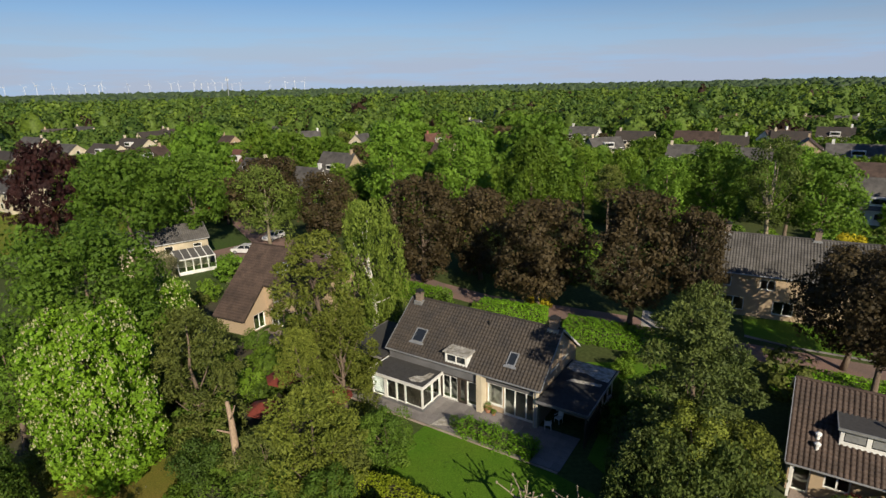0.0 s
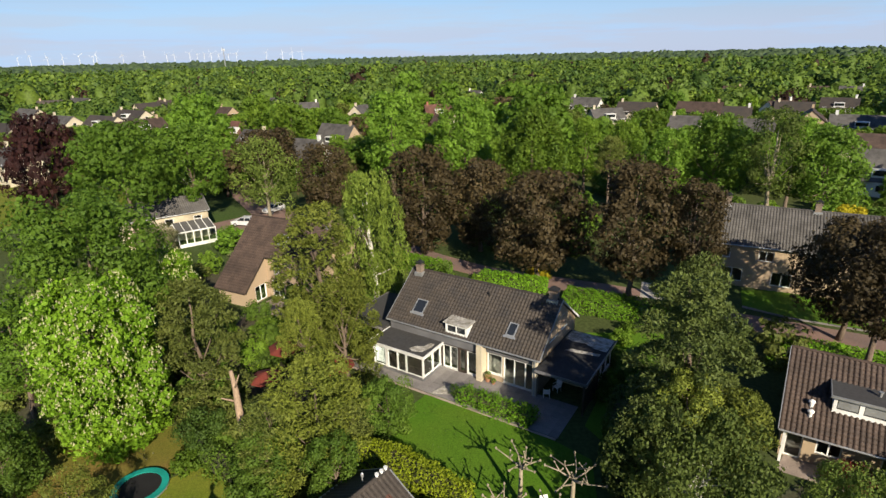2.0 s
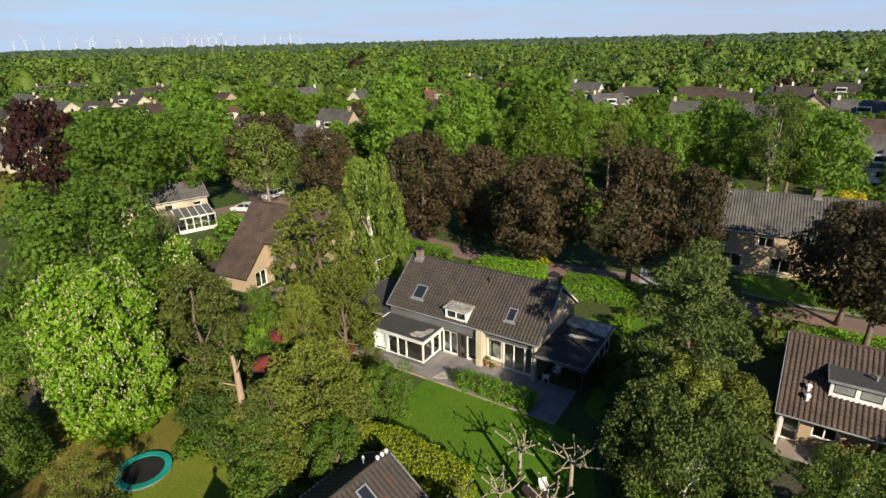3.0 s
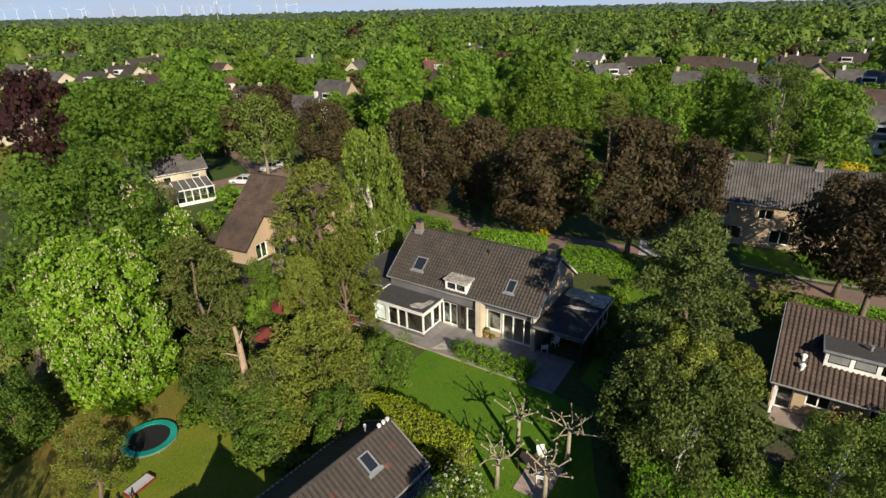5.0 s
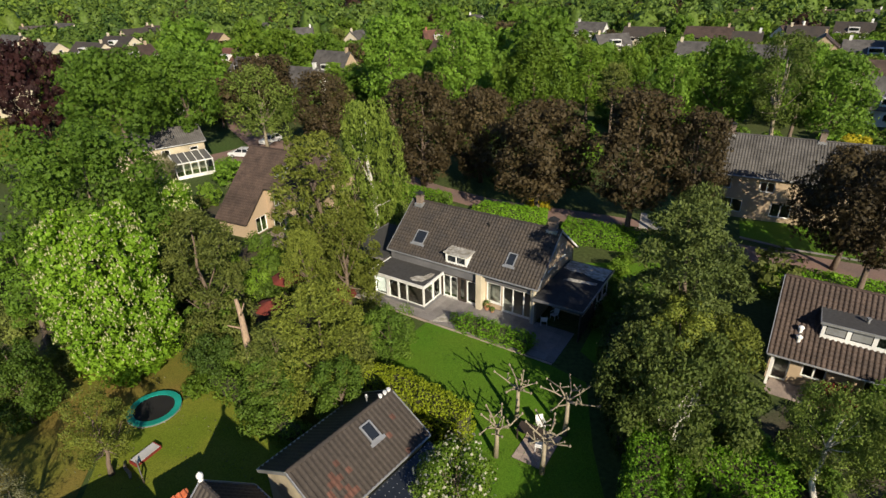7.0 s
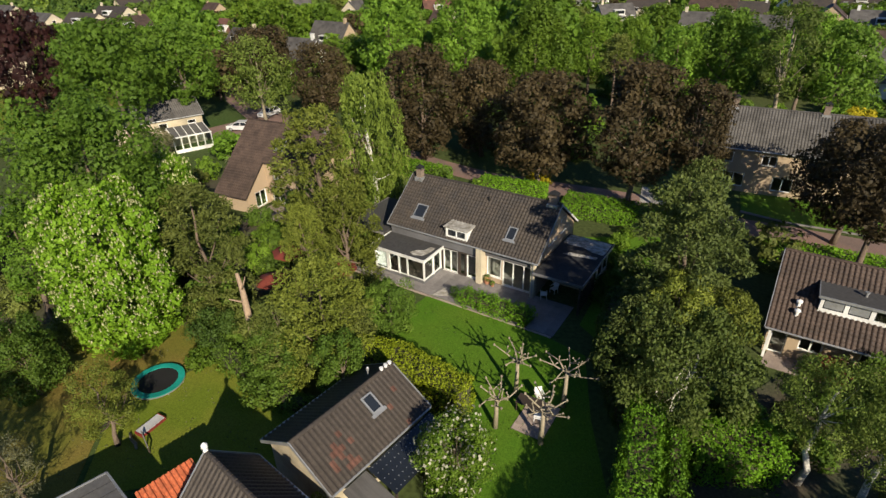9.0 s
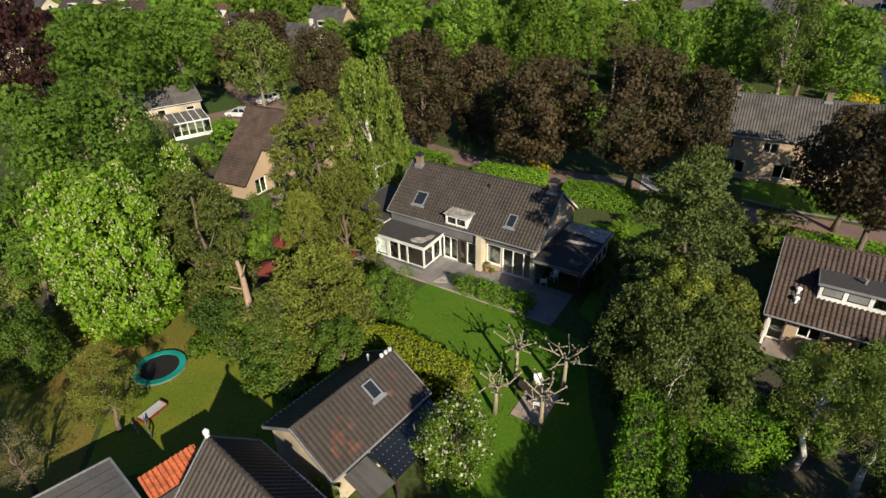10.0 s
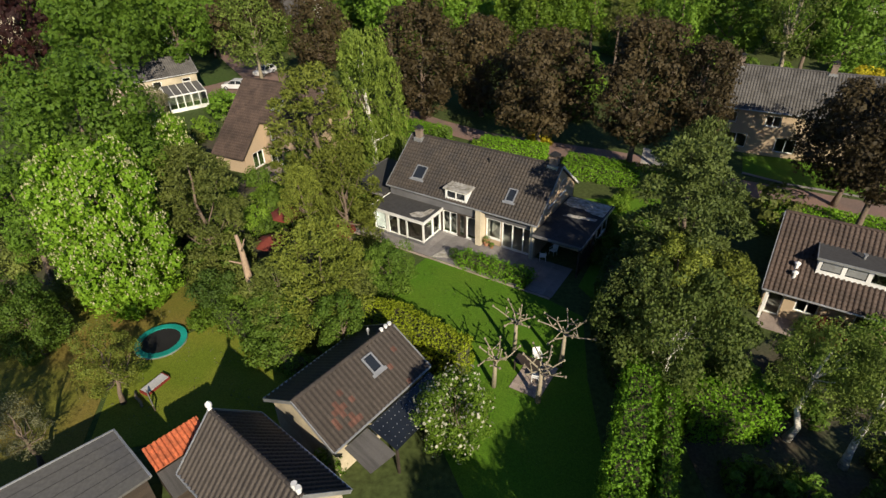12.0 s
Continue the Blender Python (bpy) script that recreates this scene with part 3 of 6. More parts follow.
def window(parent, m, w, h, cols=1, bar=0.09, mat=None, name="window", rows=1, blind=0.0):
    """A framed window that stands in its opening: x across, y inward, z up from the sill."""
    ob = part(name, Build().ring(w, h, bar, 0.09), mat or WHITE, parent)
    ob.matrix_basis = m
    for i in range(1, cols):
        part("glazing_bar", Build().box(w * i / cols - bar / 2, 0.005, bar, w * i / cols + bar / 2, 0.085, h - bar), mat or WHITE, ob)
    for i in range(1, rows):
        part("glazing_bar", Build().box(bar, 0.008, h * i / rows - bar / 2, w - bar, 0.08, h * i / rows + bar / 2), mat or WHITE, ob)
    for i in range(cols):
        x0, x1 = w * i / cols + bar * 0.6, w * (i + 1) / cols - bar * 0.6
        p = part("pane", Build().box(x0, 0.04, bar * 0.7, x1, 0.05, h - bar * 0.7), GLASS, ob)
        p.visible_shadow = False
    part("sill", Build().box(-0.05, -0.06, -0.05, w + 0.05, 0.06, 0.0), mat or WHITE, ob)
    if blind:
        part("blind", Build().box(bar, 0.11, h * (1 - blind), w - bar, 0.13, h - bar * 0.5), PLASTIC_WHITE, ob, "pale window blind")
    return ob


TILE_PROFILE = ((0.0, 0.0), (0.2, 0.07), (0.48, 0.074), (0.7, 0.004), (1.0, 0.0))


def tile_mesh(mat, w, row):
    b = Build()
    lo = [(x * w, -0.04, z + 0.016) for x, z in TILE_PROFILE]
    hi = [(x * w, row, z) for x, z in TILE_PROFILE]
    un = [(x * w, -0.04, z - 0.012) for x, z in TILE_PROFILE]
    n = len(lo)
    b.add(lo + hi + un, [(i, i + 1, n + i + 1, n + i) for i in range(n - 1)] + [(2 * n + i, 2 * n + i + 1, i + 1, i) for i in range(n - 1)])
    me = b.mesh("roof_tile")
    me.materials.append(mat)
    return me


def roof_plane(parent, e0, e1, r0, mat, pieces=False, w=0.30, row=0.34, name="roof", odd=None, seed=3, label=""):
    """A tiled roof face: e0, e1 its eave from left to right as seen from outside, r0 the ridge above e0."""
    e0, e1, r0 = Vector(e0), Vector(e1), Vector(r0)
    x, y = e1 - e0, r0 - e0
    ux, uy = x.normalized(), y.normalized()
    uz = ux.cross(uy)
    deck = part(name, Build().slab(e0, e1, e1 + y, r0, 0.12), mat, parent, label)
    cols, rows = max(1, round(x.length / w)), max(1, round(y.length / row))
    cw, rh = x.length / cols, y.length / rows
    base = Matrix.Translation(e0) @ Matrix((ux, uy, uz)).transposed().to_4x4()
    if pieces:
        rng = random.Random(seed)
        me, alt = tile_mesh(mat, cw, rh), tile_mesh(odd[0], cw, rh) if odd else None
        for i in range(cols):
            for j in range(rows):
                strange = odd and odd[1](i / cols, j / rows) > rng.random()
                t = new("roof_tile", alt if strange else me)
                t.parent = deck
                t.matrix_basis = base @ pose(i * cw, j * rh, 0.002 + rng.uniform(0, 0.012), rng.uniform(-0.8, 0.8), 0, rng.uniform(-0.5, 0.5))
        return deck
    n = len(TILE_PROFILE)
    one = np.array([(px * cw, -0.04, pz + 0.016) for px, pz in TILE_PROFILE] + [(px * cw, rh, pz) for px, pz in TILE_PROFILE] + [(px * cw, -0.04, pz - 0.012) for px, pz in TILE_PROFILE])
    quads = np.array([(i, i + 1, n + i + 1, n + i) for i in range(n - 1)] + [(2 * n + i, 2 * n + i + 1, i + 1, i) for i in range(n - 1)])
    gi, gj = np.meshgrid(np.arange(cols), np.arange(rows))
    off = np.stack([gi.ravel() * cw, gj.ravel() * rh, 0.002 + 0.008 * np.random.default_rng(seed).uniform(0, 1, gi.size)], 1)
    v = (one[None] + off[:, None]).reshape(-1, 3)
    m3 = np.array(base.to_3x3())
    v = v @ m3.T + np.array(e0)
    f = (quads[None] + (np.arange(len(off)) * 3 * n)[:, None, None]).reshape(-1, 4)
    tagged(part("roof_tiles", array_mesh("roof_tiles", v, f, mat), mat, deck), kind="stuff")
    return deck


def ridge_caps(parent, a, b, mat, step=0.36, r=0.11):
    a, b = Vector(a), Vector(b)
    n = max(1, round((b - a).length / step))
    k = Build()
    for i in range(n):
        k.tube([a.lerp(b, i / n) + Vector((0, 0, 0.0)), a.lerp(b, (i + 1.08) / n) + Vector((0, 0, 0.02))], [r, r * 1.12], 8)
    return part("ridge_tiles", k, mat, parent)


def chimney(parent, x, y, z0, z1, w=0.6, d=0.5, mat=None, cowl=True):
    mat = mat or BRICK_OLD
    c = part("chimney", Build().box(x - w / 2, y - d / 2, z0, x + w / 2, y + d / 2, z1).box(x - w / 2 - 0.05, y - d / 2 - 0.05, z1, x + w / 2 + 0.05, y + d / 2 + 0.05, z1 + 0.09), mat or BRICK_TAN, parent)
    part("flashing", Build().box(x - w / 2 - 0.12, y - d / 2 - 0.16, z0 + 0.1, x + w / 2 + 0.12, y + d / 2 + 0.16, z0 + 0.45), METAL_GREY, c, "pale lead flashing")
    if cowl:
        k = Build()
        for sx in (-1, 1):
            for sy in (-1, 1):
                k.box(x + sx * w * 0.4 - 0.02, y + sy * d * 0.4 - 0.02, z1 + 0.09, x + sx * w * 0.4 + 0.02, y + sy * d * 0.4 + 0.02, z1 + 0.3)
        a = [(x + sx * w * 0.62, y + sy * d * 0.62, z1 + 0.3) for sx, sy in ((-1, -1), (1, -1), (1, 1), (-1, 1))]
        k.add(a + [(x, y, z1 + 0.62)], [(0, 1, 4), (1, 2, 4), (2, 3, 4), (3, 0, 4), (3, 2, 1, 0)])
        part("cowl", k, METAL_DARK, c, "black metal chimney cowl")
    return c


def roof_window(parent, x, y, w, h, slope, z):
    """A skylight that lies on the slope: x, y, z is the middle of its lower edge."""
    b = Build().box(-w / 2, 0, 0.03, w / 2, 0.09, 0.13).box(-w / 2, h - 0.09, 0.03, w / 2, h, 0.13).box(-w / 2, 0.09, 0.03, -w / 2 + 0.09, h - 0.09, 0.13).box(w / 2 - 0.09, 0.09, 0.03, w / 2, h - 0.09, 0.13)
    ob = part("roof_window", b, METAL_GREY, parent, "grey-framed roof window")
    ob.matrix_basis = pose(x, y, z, slope)
    part("pane", Build().box(-w / 2 + 0.08, 0.08, 0.05, w / 2 - 0.08, h - 0.08, 0.10), SKYGLASS, ob)
    part("flashing", Build().box(-w / 2 - 0.14, -0.2, 0.02, w / 2 + 0.14, -0.002, 0.1), METAL_GREY, ob)
    return ob


SKYGLASS = material("dark_reflective_glass", (0.02, 0.024, 0.03), 0.08, 0.05, 3, spec=0.8)


def gable_house(name, m, L, W, ze, zr, wall, tile, label, over=0.3, gover=0.25, holes=None, chimneys=(), pieces=False, odd=None, wall_y=None, cols=2, category="house", tile_back=None, seed=4, group=""):
    """A house under a pitched roof: x along the ridge, y from the front eave (0) to the back eave (W); holes by side: (from, to, sill, head, columns)."""
    holes = holes or {}
    h = root(name, m, label, category, group)
    y0, y1 = (wall_y if wall_y is not None else over), W - over
    t = 0.28
    x0, x1 = gover, L - gover
    sl = (zr - ze) / (W / 2)
    top = ze + sl * y0 - 0.14
    for side in ("front", "back"):
        b = Build()
        hs = holes.get(side, ())
        ya, yb = (y0, y0 + t) if side == "front" else (y1 - t, y1)
        wall_with_openings(b, x0, x1, 0, top, ya, yb, hs)
        w = part("wall", b, wall, h)
        for a, c, s, e, k in hs:
            window(w, pose(a, ya + 0.08, s) if side == "front" else pose(c, yb - 0.08, s, 0, 0, 180), c - a, e - s, k)
    for side, xa, xb in (("gable_a", x0, x0 + t), ("gable_b", x1 - t, x1)):
        b = Build()
        hs = holes.get(side, ())
        k = Build()
        wall_with_openings(k, y0 + t, y1 - t, 0, top, xa, xb, hs)
        b.add([(y, x, z) for x, y, z in k.v], [f[::-1] for f in k.f])
        mid = W / 2
        peak = zr - 0.14
        b.add([(xa, y0, top), (xa, y1, top), (xa, mid, peak), (xb, y0, top), (xb, y1, top), (xb, mid, peak)],
              [(0, 2, 1), (3, 4, 5), (0, 1, 4, 3), (1, 2, 5, 4), (2, 0, 3, 5)])
        w = part("gable_wall", b, wall, h)
        for a, c, s, e, q in hs:
            window(w, pose(xa + 0.08, c, s, 0, 0, -90) if side == "gable_a" else pose(xb - 0.08, a, s, 0, 0, 90), c - a, e - s, q)
    r = roof_plane(h, (0, 0, ze), (L, 0, ze), (0, W / 2, zr), tile, pieces, odd=odd, seed=seed, label="pitched tiled roof")
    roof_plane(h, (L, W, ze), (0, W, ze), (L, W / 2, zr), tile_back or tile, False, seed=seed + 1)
    ridge_caps(h, (0, W / 2, zr + 0.02), (L, W / 2, zr + 0.02), tile)
    for x in (-0.03, L + 0.03):
        for a, c in (((x, -0.02, ze - 0.03), (x, W / 2, zr - 0.02)), ((x, W / 2, zr - 0.02), (x, W + 0.02, ze - 0.03))):
            part("bargeboard", Build().beam(a, c, 0.05, 0.2), METAL_GREY, h)
    for y in (-0.07, W + 0.07):
        part("gutter", Build().tube([(0, y, ze - 0.02), (L, y, ze - 0.02)], [0.07, 0.07], 8), METAL_GREY, h)
    for cx, cy, z1 in chimneys:
        zc = zr - abs(cy - W / 2) * sl
        chimney(h, cx, cy, zc - 0.45, z1)
    part("floor_slab", Build().box(x0 + t, y0 + t, 0.005, x1 - t, y1 - t, 0.03), INTERIOR, h)
    return h


def far_house(x, y, ang, L, W, ze, zr, tile, wall, seed, dormer=False):
    rng = random.Random(seed)
    h = root("house", pose(x, y, 0, 0, 0, ang), "small distant house with pitched roof among trees", "house", "houses of the village")
    b = Build().box(-L / 2, -W / 2, 0, L / 2, W / 2, ze)
    for s in (-1, 1):
        xx = s * L / 2
        b.add([(xx, -W / 2, ze), (xx, W / 2, ze), (xx, 0, zr - 0.1), (xx - s * 0.2, -W / 2, ze), (xx - s * 0.2, W / 2, ze), (xx - s * 0.2, 0, zr - 0.1)],
              [(0, 1, 2), (3, 5, 4), (0, 3, 4, 1), (1, 4, 5, 2), (2, 5, 3, 0)])
    w = part("wall", b, wall, h)
    for s in (-1, 1):
        e = W / 2 + 0.35
        zz = ze - 0.35 * (zr - ze) / (W / 2)
        q = [(-L / 2 - 0.2, s * e, zz), (L / 2 + 0.2, s * e, zz), (L / 2 + 0.2, 0, zr), (-L / 2 - 0.2, 0, zr)]
        part("roof", Build().slab(*(q if s < 0 else (q[1], q[0], q[3], q[2])), 0.15), tile, h)
        n = max(2, int(L / 2.6))
        for i in range(n):
            xx = -L / 2 + (i + 0.5) * L / n
            for z in ((0.9, 3.6) if ze > 4.5 else (0.9,)):
                o = part("window", Build().box(xx - 0.7, s * W / 2 - 0.04, z, xx + 0.7, s * W / 2 + 0.04, z + 1.3), WHITE, h)
                part("pane", Build().box(xx - 0.58, s * W / 2 - 0.055, z + 0.12, xx + 0.58, s * W / 2 + 0.055, z + 1.18), SKYGLASS, o)
        o = part("window", Build().box(s * L / 2 - 0.04, -0.6, ze - 0.6, s * L / 2 + 0.04, 0.6, ze + 0.7), WHITE, h)
        part("pane", Build().box(s * L / 2 - 0.055, -0.48, ze - 0.48, s * L / 2 + 0.055, 0.48, ze + 0.58), SKYGLASS, o)
    cx = rng.choice((-1, 1)) * L * 0.4
    part("chimney", Build().box(cx - 0.35, -0.3, zr - 0.6, cx + 0.35, 0.3, zr + 0.9).box(cx - 0.4, -0.35, zr + 0.9, cx + 0.4, 0.35, zr + 1.0), wall, h)
    if dormer:
        d = part("dormer", Build().box(-1.6, -W / 2 + 0.2, ze + 0.2, 1.6, -0.4, ze + 1.7), WHITE, h, "white box dormer")
        part("pane", Build().box(-1.4, -W / 2 + 0.16, ze + 0.6, 1.4, -W / 2 + 0.19, ze + 1.5), SKYGLASS, d)
    HOUSES.append((x, y, max(L, W) * 0.65))


HOUSES = []


# ---- ground, lawns, roads ----
def sheet(name, outline, z, mat, label, category="ground", thick=0.03, kind="structure"):
    ob = part(name, Build().prism(outline, z - thick, z), mat)
    return tagged(ob, label, category, kind=kind)


tagged(part("ground", Build().lathe(0, 0, [(4900, -0.5), (4900, -0.02), (900, -0.01), (150, 0.0)], 72), GROUND), "broad flat land of gardens, woods and fields", "ground", kind="structure")
sheet("lawn", [(-5.2, 33.6), (-1.6, 38.4), (0.4, 37.0), (6.4, 32.8), (9.4, 30.0), (8.4, 24), (7.6, 12), (2, 12), (-1.0, 20), (1.4, 25.2), (-2.5, 30.2)], 0.035, LAWN, "mown green back lawn of the main house", "lawn")
sheet("lawn_2", [(-20.6, 20.0), (-21.6, 24.5), (-19.6, 28.0), (-16.4, 30.8), (-13.5, 28.4), (-9.0, 24.6), (-9.5, 20.6), (-12.8, 20.2), (-14.2, 20.4), (-18.2, 19.5)], 0.035, LAWN_DRY, "sunlit olive lawn around the trampoline", "lawn")
sheet("lawn_3", [(-36, 12), (-38, 34), (-27, 36), (-17, 33.5), (-16.7, 31.0), (-19.9, 28.3), (-21.9, 24.5), (-20.9, 19.6), (-22, 12)], 0.03, LAWN_BROWN, "patchy brown grass under fruit trees", "lawn")
sheet("lawn_4", [(-150, 92), (-148, 128), (-82, 128), (-60, 104), (-66, 88), (-100, 84)], 0.04, LAWN_DRY, "open mown park lawn beside the copper beech", "lawn")
sheet("road", [(-52, 128), (-44, 128), (-37, 108), (-30, 97), (-12, 82), (-0.5, 70.5), (5.5, 65.6), (17.9, 59.8), (25.1, 56.2), (30, 51.2), (35, 48.6), (47, 42), (60, 34), (58, 29.5),
                (45.5, 37.6), (38.6, 42.4), (32.1, 46.0), (28.3, 48.0), (21.9, 53.6), (14.7, 57.2), (3.8, 62.6), (-2.6, 67.6), (-14, 76), (-26, 84.5), (-39, 82), (-39, 88), (-34, 93), (-42, 106)], 0.03, ROADBRICK,
      "red-brown brick-paved village street", "road")
sheet("verge", [(31.1, 52.9), (34.3, 50.0), (38.5, 47.8), (60, 35.5), (64, 42), (40, 56), (33, 57)], 0.05, LAWN, "mown grass verge beside the street", "grass")
sheet("kerb", [(30.9, 52.6), (31.1, 52.9), (34.35, 50.0), (38.55, 47.8), (60, 35.5), (59.8, 35.3), (38.4, 47.6), (34.2, 49.8)], 0.10, PAVER, "low grey concrete kerb along the verge", "kerb", 0.12)
sheet("path", [(21.0, 28.8), (23.0, 31.0), (28.5, 27.6), (27, 25.0)], 0.03, PAVER_PINK, "buff paved terrace behind the dormer house", "paving")

sheet("lawn_5", [(11.8, 47.8), (20.6, 47.4), (19.0, 36.5), (15.0, 31.5), (11.0, 31.0), (9.8, 33.6), (14.8, 42.6)], 0.035, LAWN, "green lawn strip beside the annex", "lawn")
# dark sheet laid on the ground to paint shade below the birches
sheet("flower_bed", [(12.6, 8), (12.6, 20.5), (16.5, 24.5), (21.5, 27.5), (30, 23), (30, 8)], 0.03, SOIL, "dark ground sheet painting in the shade under the birches", "soil")
sheet("flower_bed_2", [(-44, 33), (-44, 66), (-27, 66), (-27, 52), (-12.5, 56), (-9.6, 47), (-8.5, 36), (-17, 33.6), (-27, 36)], 0.03, SOIL, "shaded leaf litter between garden trees", "soil")

# ---- main house ----
A = pose(-5.59, 45.06, 0, 0, 0, -32.6)


def main_house():
    L, W, ze, zr = 14.85, 8.87, 3.4, 6.77
    h = root("house", A, "long semi-detached house with dark tiled roof and white joinery", "house")
    sl = math.degrees(math.atan2(zr - ze, W / 2))
    roof = roof_plane(h, (0, 0, ze), (L, 0, ze), (0, W / 2, zr), TILE_DARK, label="dark weathered tiled roof")
    roof_plane(h, (L, W, ze), (0, W, ze), (L, W / 2, zr), TILE_DARK)
    ridge_caps(h, (0, W / 2, zr + 0.02), (L, W / 2, zr + 0.02), TILE_DARK)
    # front walls
    b = Build()
    lh = [(5.85, 7.35, 0.1, 2.3), (7.5, 8.1, 0.1, 2.3), (8.25, 9.3, 0.1, 2.3)]
    wall_with_openings(b, 0.3, 9.4, 0, 2.45, 0.2, 0.48, lh + [(1.0, 5.2, 0.1, 2.3)])
    w1 = part("wall", b, WOOD_DARK, h)
    window(w1, pose(5.85, 0.25, 0.1), 1.5, 2.2, 2)
    window(w1, pose(7.5, 0.25, 0.1), 0.6, 2.2, 1, mat=WOOD_DARK)
    window(w1, pose(8.25, 0.25, 0.1), 1.05, 2.2, 1)
    part("fascia_board", Build().box(0.3, 0.12, 2.45, 9.4, 0.2, 3.36).box(9.9, 0.5, 2.55, 14.6, 0.6, 3.36), CLAD_GREY, h, "grey boarded band under the eave")
    b = Build()
    wall_with_openings(b, 9.9, 14.6, 0, 3.4, 0.6, 0.88, [(10.0, 11.4, 0.6, 2.5), (11.5, 14.4, 0.08, 2.5)])
    w2 = part("wall", b, BRICK_TAN, h)
    window(w2, pose(10.0, 0.62, 0.6), 1.4, 1.9, 1)
    window(w2, pose(11.5, 0.62, 0.08), 2.9, 2.42, 3, mat=WHITE)
    part("pier", Build().box(9.4, -0.25, 0, 9.9, 0.88, 3.36), BRICK_CREAM, h, "cream brick pier between the two homes")
    part("pier", Build().box(14.25, 0.1, 0, 14.6, 0.6, 3.3), BRICK_CREAM, h)
    # back and gables
    part("wall", Build().box(0.3, W - 0.6, 0, 14.6, W - 0.3, 3.6), BRICK_TAN, h)
    for xa, xb, mat in ((0.3, 0.58, BRICK_CREAM), (14.32, 14.6, BRICK_TAN)):
        b = Build()
        b.add([(xa, 0.45, 0), (xa, W - 0.3, 0), (xa, W - 0.3, 3.5), (xa, W / 2, zr - 0.15), (xa, 0.45, 3.5), (xb, 0.45, 0), (xb, W - 0.3, 0), (xb, W - 0.3, 3.5), (xb, W / 2, zr - 0.15), (xb, 0.45, 3.5)],
              [(0, 4, 3, 2, 1), (5, 6, 7, 8, 9), (0, 1, 6, 5), (1, 2, 7, 6), (2, 3, 8, 7), (3, 4, 9, 8), (4, 0, 5, 9)])
        g = part("gable_wall", b, mat, h)
        if xa > 5:
            window(g, pose(xb + 0.0, 2.6, 3.7, 0, 0, 90), 1.7, 1.4, 2)
            window(g, pose(xb + 0.0, 5.2, 3.7, 0, 0, 90), 1.2, 1.3, 1)
    for x in (-0.04, L + 0.04):
        for a, c in (((x, -0.02, ze - 0.03), (x, W / 2, zr - 0.02)), ((x, W / 2, zr - 0.02), (x, W + 0.02, ze - 0.03))):
            part("bargeboard", Build().beam(a, c, 0.05, 0.14), WHITE if x > 1 and a[1] > 1 else METAL_GREY, h)
    part("gutter", Build().tube([(0, -0.08, ze - 0.03), (L + 0.05, -0.08, ze - 0.03)], [0.075, 0.075], 8), METAL_GREY, h, "pale zinc gutter")
    part("downpipe", Build().tube([(14.5, -0.05, ze - 0.05), (14.45, 0.05, 3.0), (14.45, 0.05, 0.05)], [0.045] * 3, 8), METAL_GREY, h)
    # eave dormer
    d = Build()
    wall_with_openings(d, 6.2, 8.3, 3.42, 4.5, 0.16, 0.3, [(6.38, 7.2, 3.72, 4.3), (7.3, 8.12, 3.72, 4.3)])
    d.add([(x, y, z) for x in (6.2, 6.34) for y, z in ((0.3, 3.45), (0.3, 4.5), (1.4, 4.5))], [(0, 1, 2), (3, 5, 4), (0, 3, 4, 1), (1, 4, 5, 2), (2, 5, 3, 0)])
    d.add([(x, y, z) for x in (8.16, 8.3) for y, z in ((0.3, 3.45), (0.3, 4.5), (1.4, 4.5))], [(0, 1, 2), (3, 5, 4), (0, 3, 4, 1), (1, 4, 5, 2), (2, 5, 3, 0)])
    dm = part("dormer", d, WHITE, h, "small white eave dormer")
    for x in (6.38, 7.3):
        part("pane", Build().box(x, 0.22, 3.72, x + 0.82, 0.24, 4.3), SKYGLASS, dm)
    part("dormer_roof", Build().box(6.05, 0.0, 4.5, 8.45, 1.62, 4.58), MOSS, dm, "lichen-covered flat dormer roof")
    for x, y, w, hh in ((2.75, 0.95, 1.15, 1.35), (11.8, 1.05, 0.8, 1.2)):
        roof_window(h, x, y, w, hh, sl, ze + y * (zr - ze) / (W / 2) + 0.03)
    part("vent_pipe", Build().tube([(8.6, 3.5, 5.95), (8.6, 3.5, 6.5)], [0.06, 0.06], 8), METAL_DARK, h)
    chimney(h, 1.0, W / 2 - 0.35, zr - 0.5, zr + 0.55, 0.55, 0.5)
    chimney(h, 14.1, W / 2 + 0.0, zr - 0.5, zr + 0.55, 0.7, 0.55)
    part("floor_slab", Build().box(0.6, 0.9, 0.05, 14.3, 8.2, 0.08), INTERIOR, h)
    part("inner_wall", Build().box(0.6, 4.5, 0.08, 14.3, 4.62, 3.3).box(9.6, 0.9, 0.08, 9.75, 4.5, 3.3), INTERIOR, h)
    # conservatory
    c = part("conservatory", Build().box(0.45, -2.65, 0, 5.75, -2.55, 0.35).box(5.65, -2.55, 0, 5.75, 0.18, 0.35).box(0.45, -2.55, 0, 0.55, 0.18, 0.35), CLAD_GREY, h, "flat-roofed conservatory with white posts")
    for x in (0.45, 1.75, 1.95, 3.0, 3.9, 5.62):
        part("post", Build().box(x, -2.67, 0.3, x + 0.13, -2.53, 2.3), WHITE, c)
    for y in (-1.2, -0.05):
        part("post", Build().box(5.62, y - 0.06, 0.3, 5.77, y + 0.07, 2.3), WHITE, c)
        part("post", Build().box(0.43, y - 0.06, 0.3, 0.56, y + 0.07, 2.3), WHITE, c)
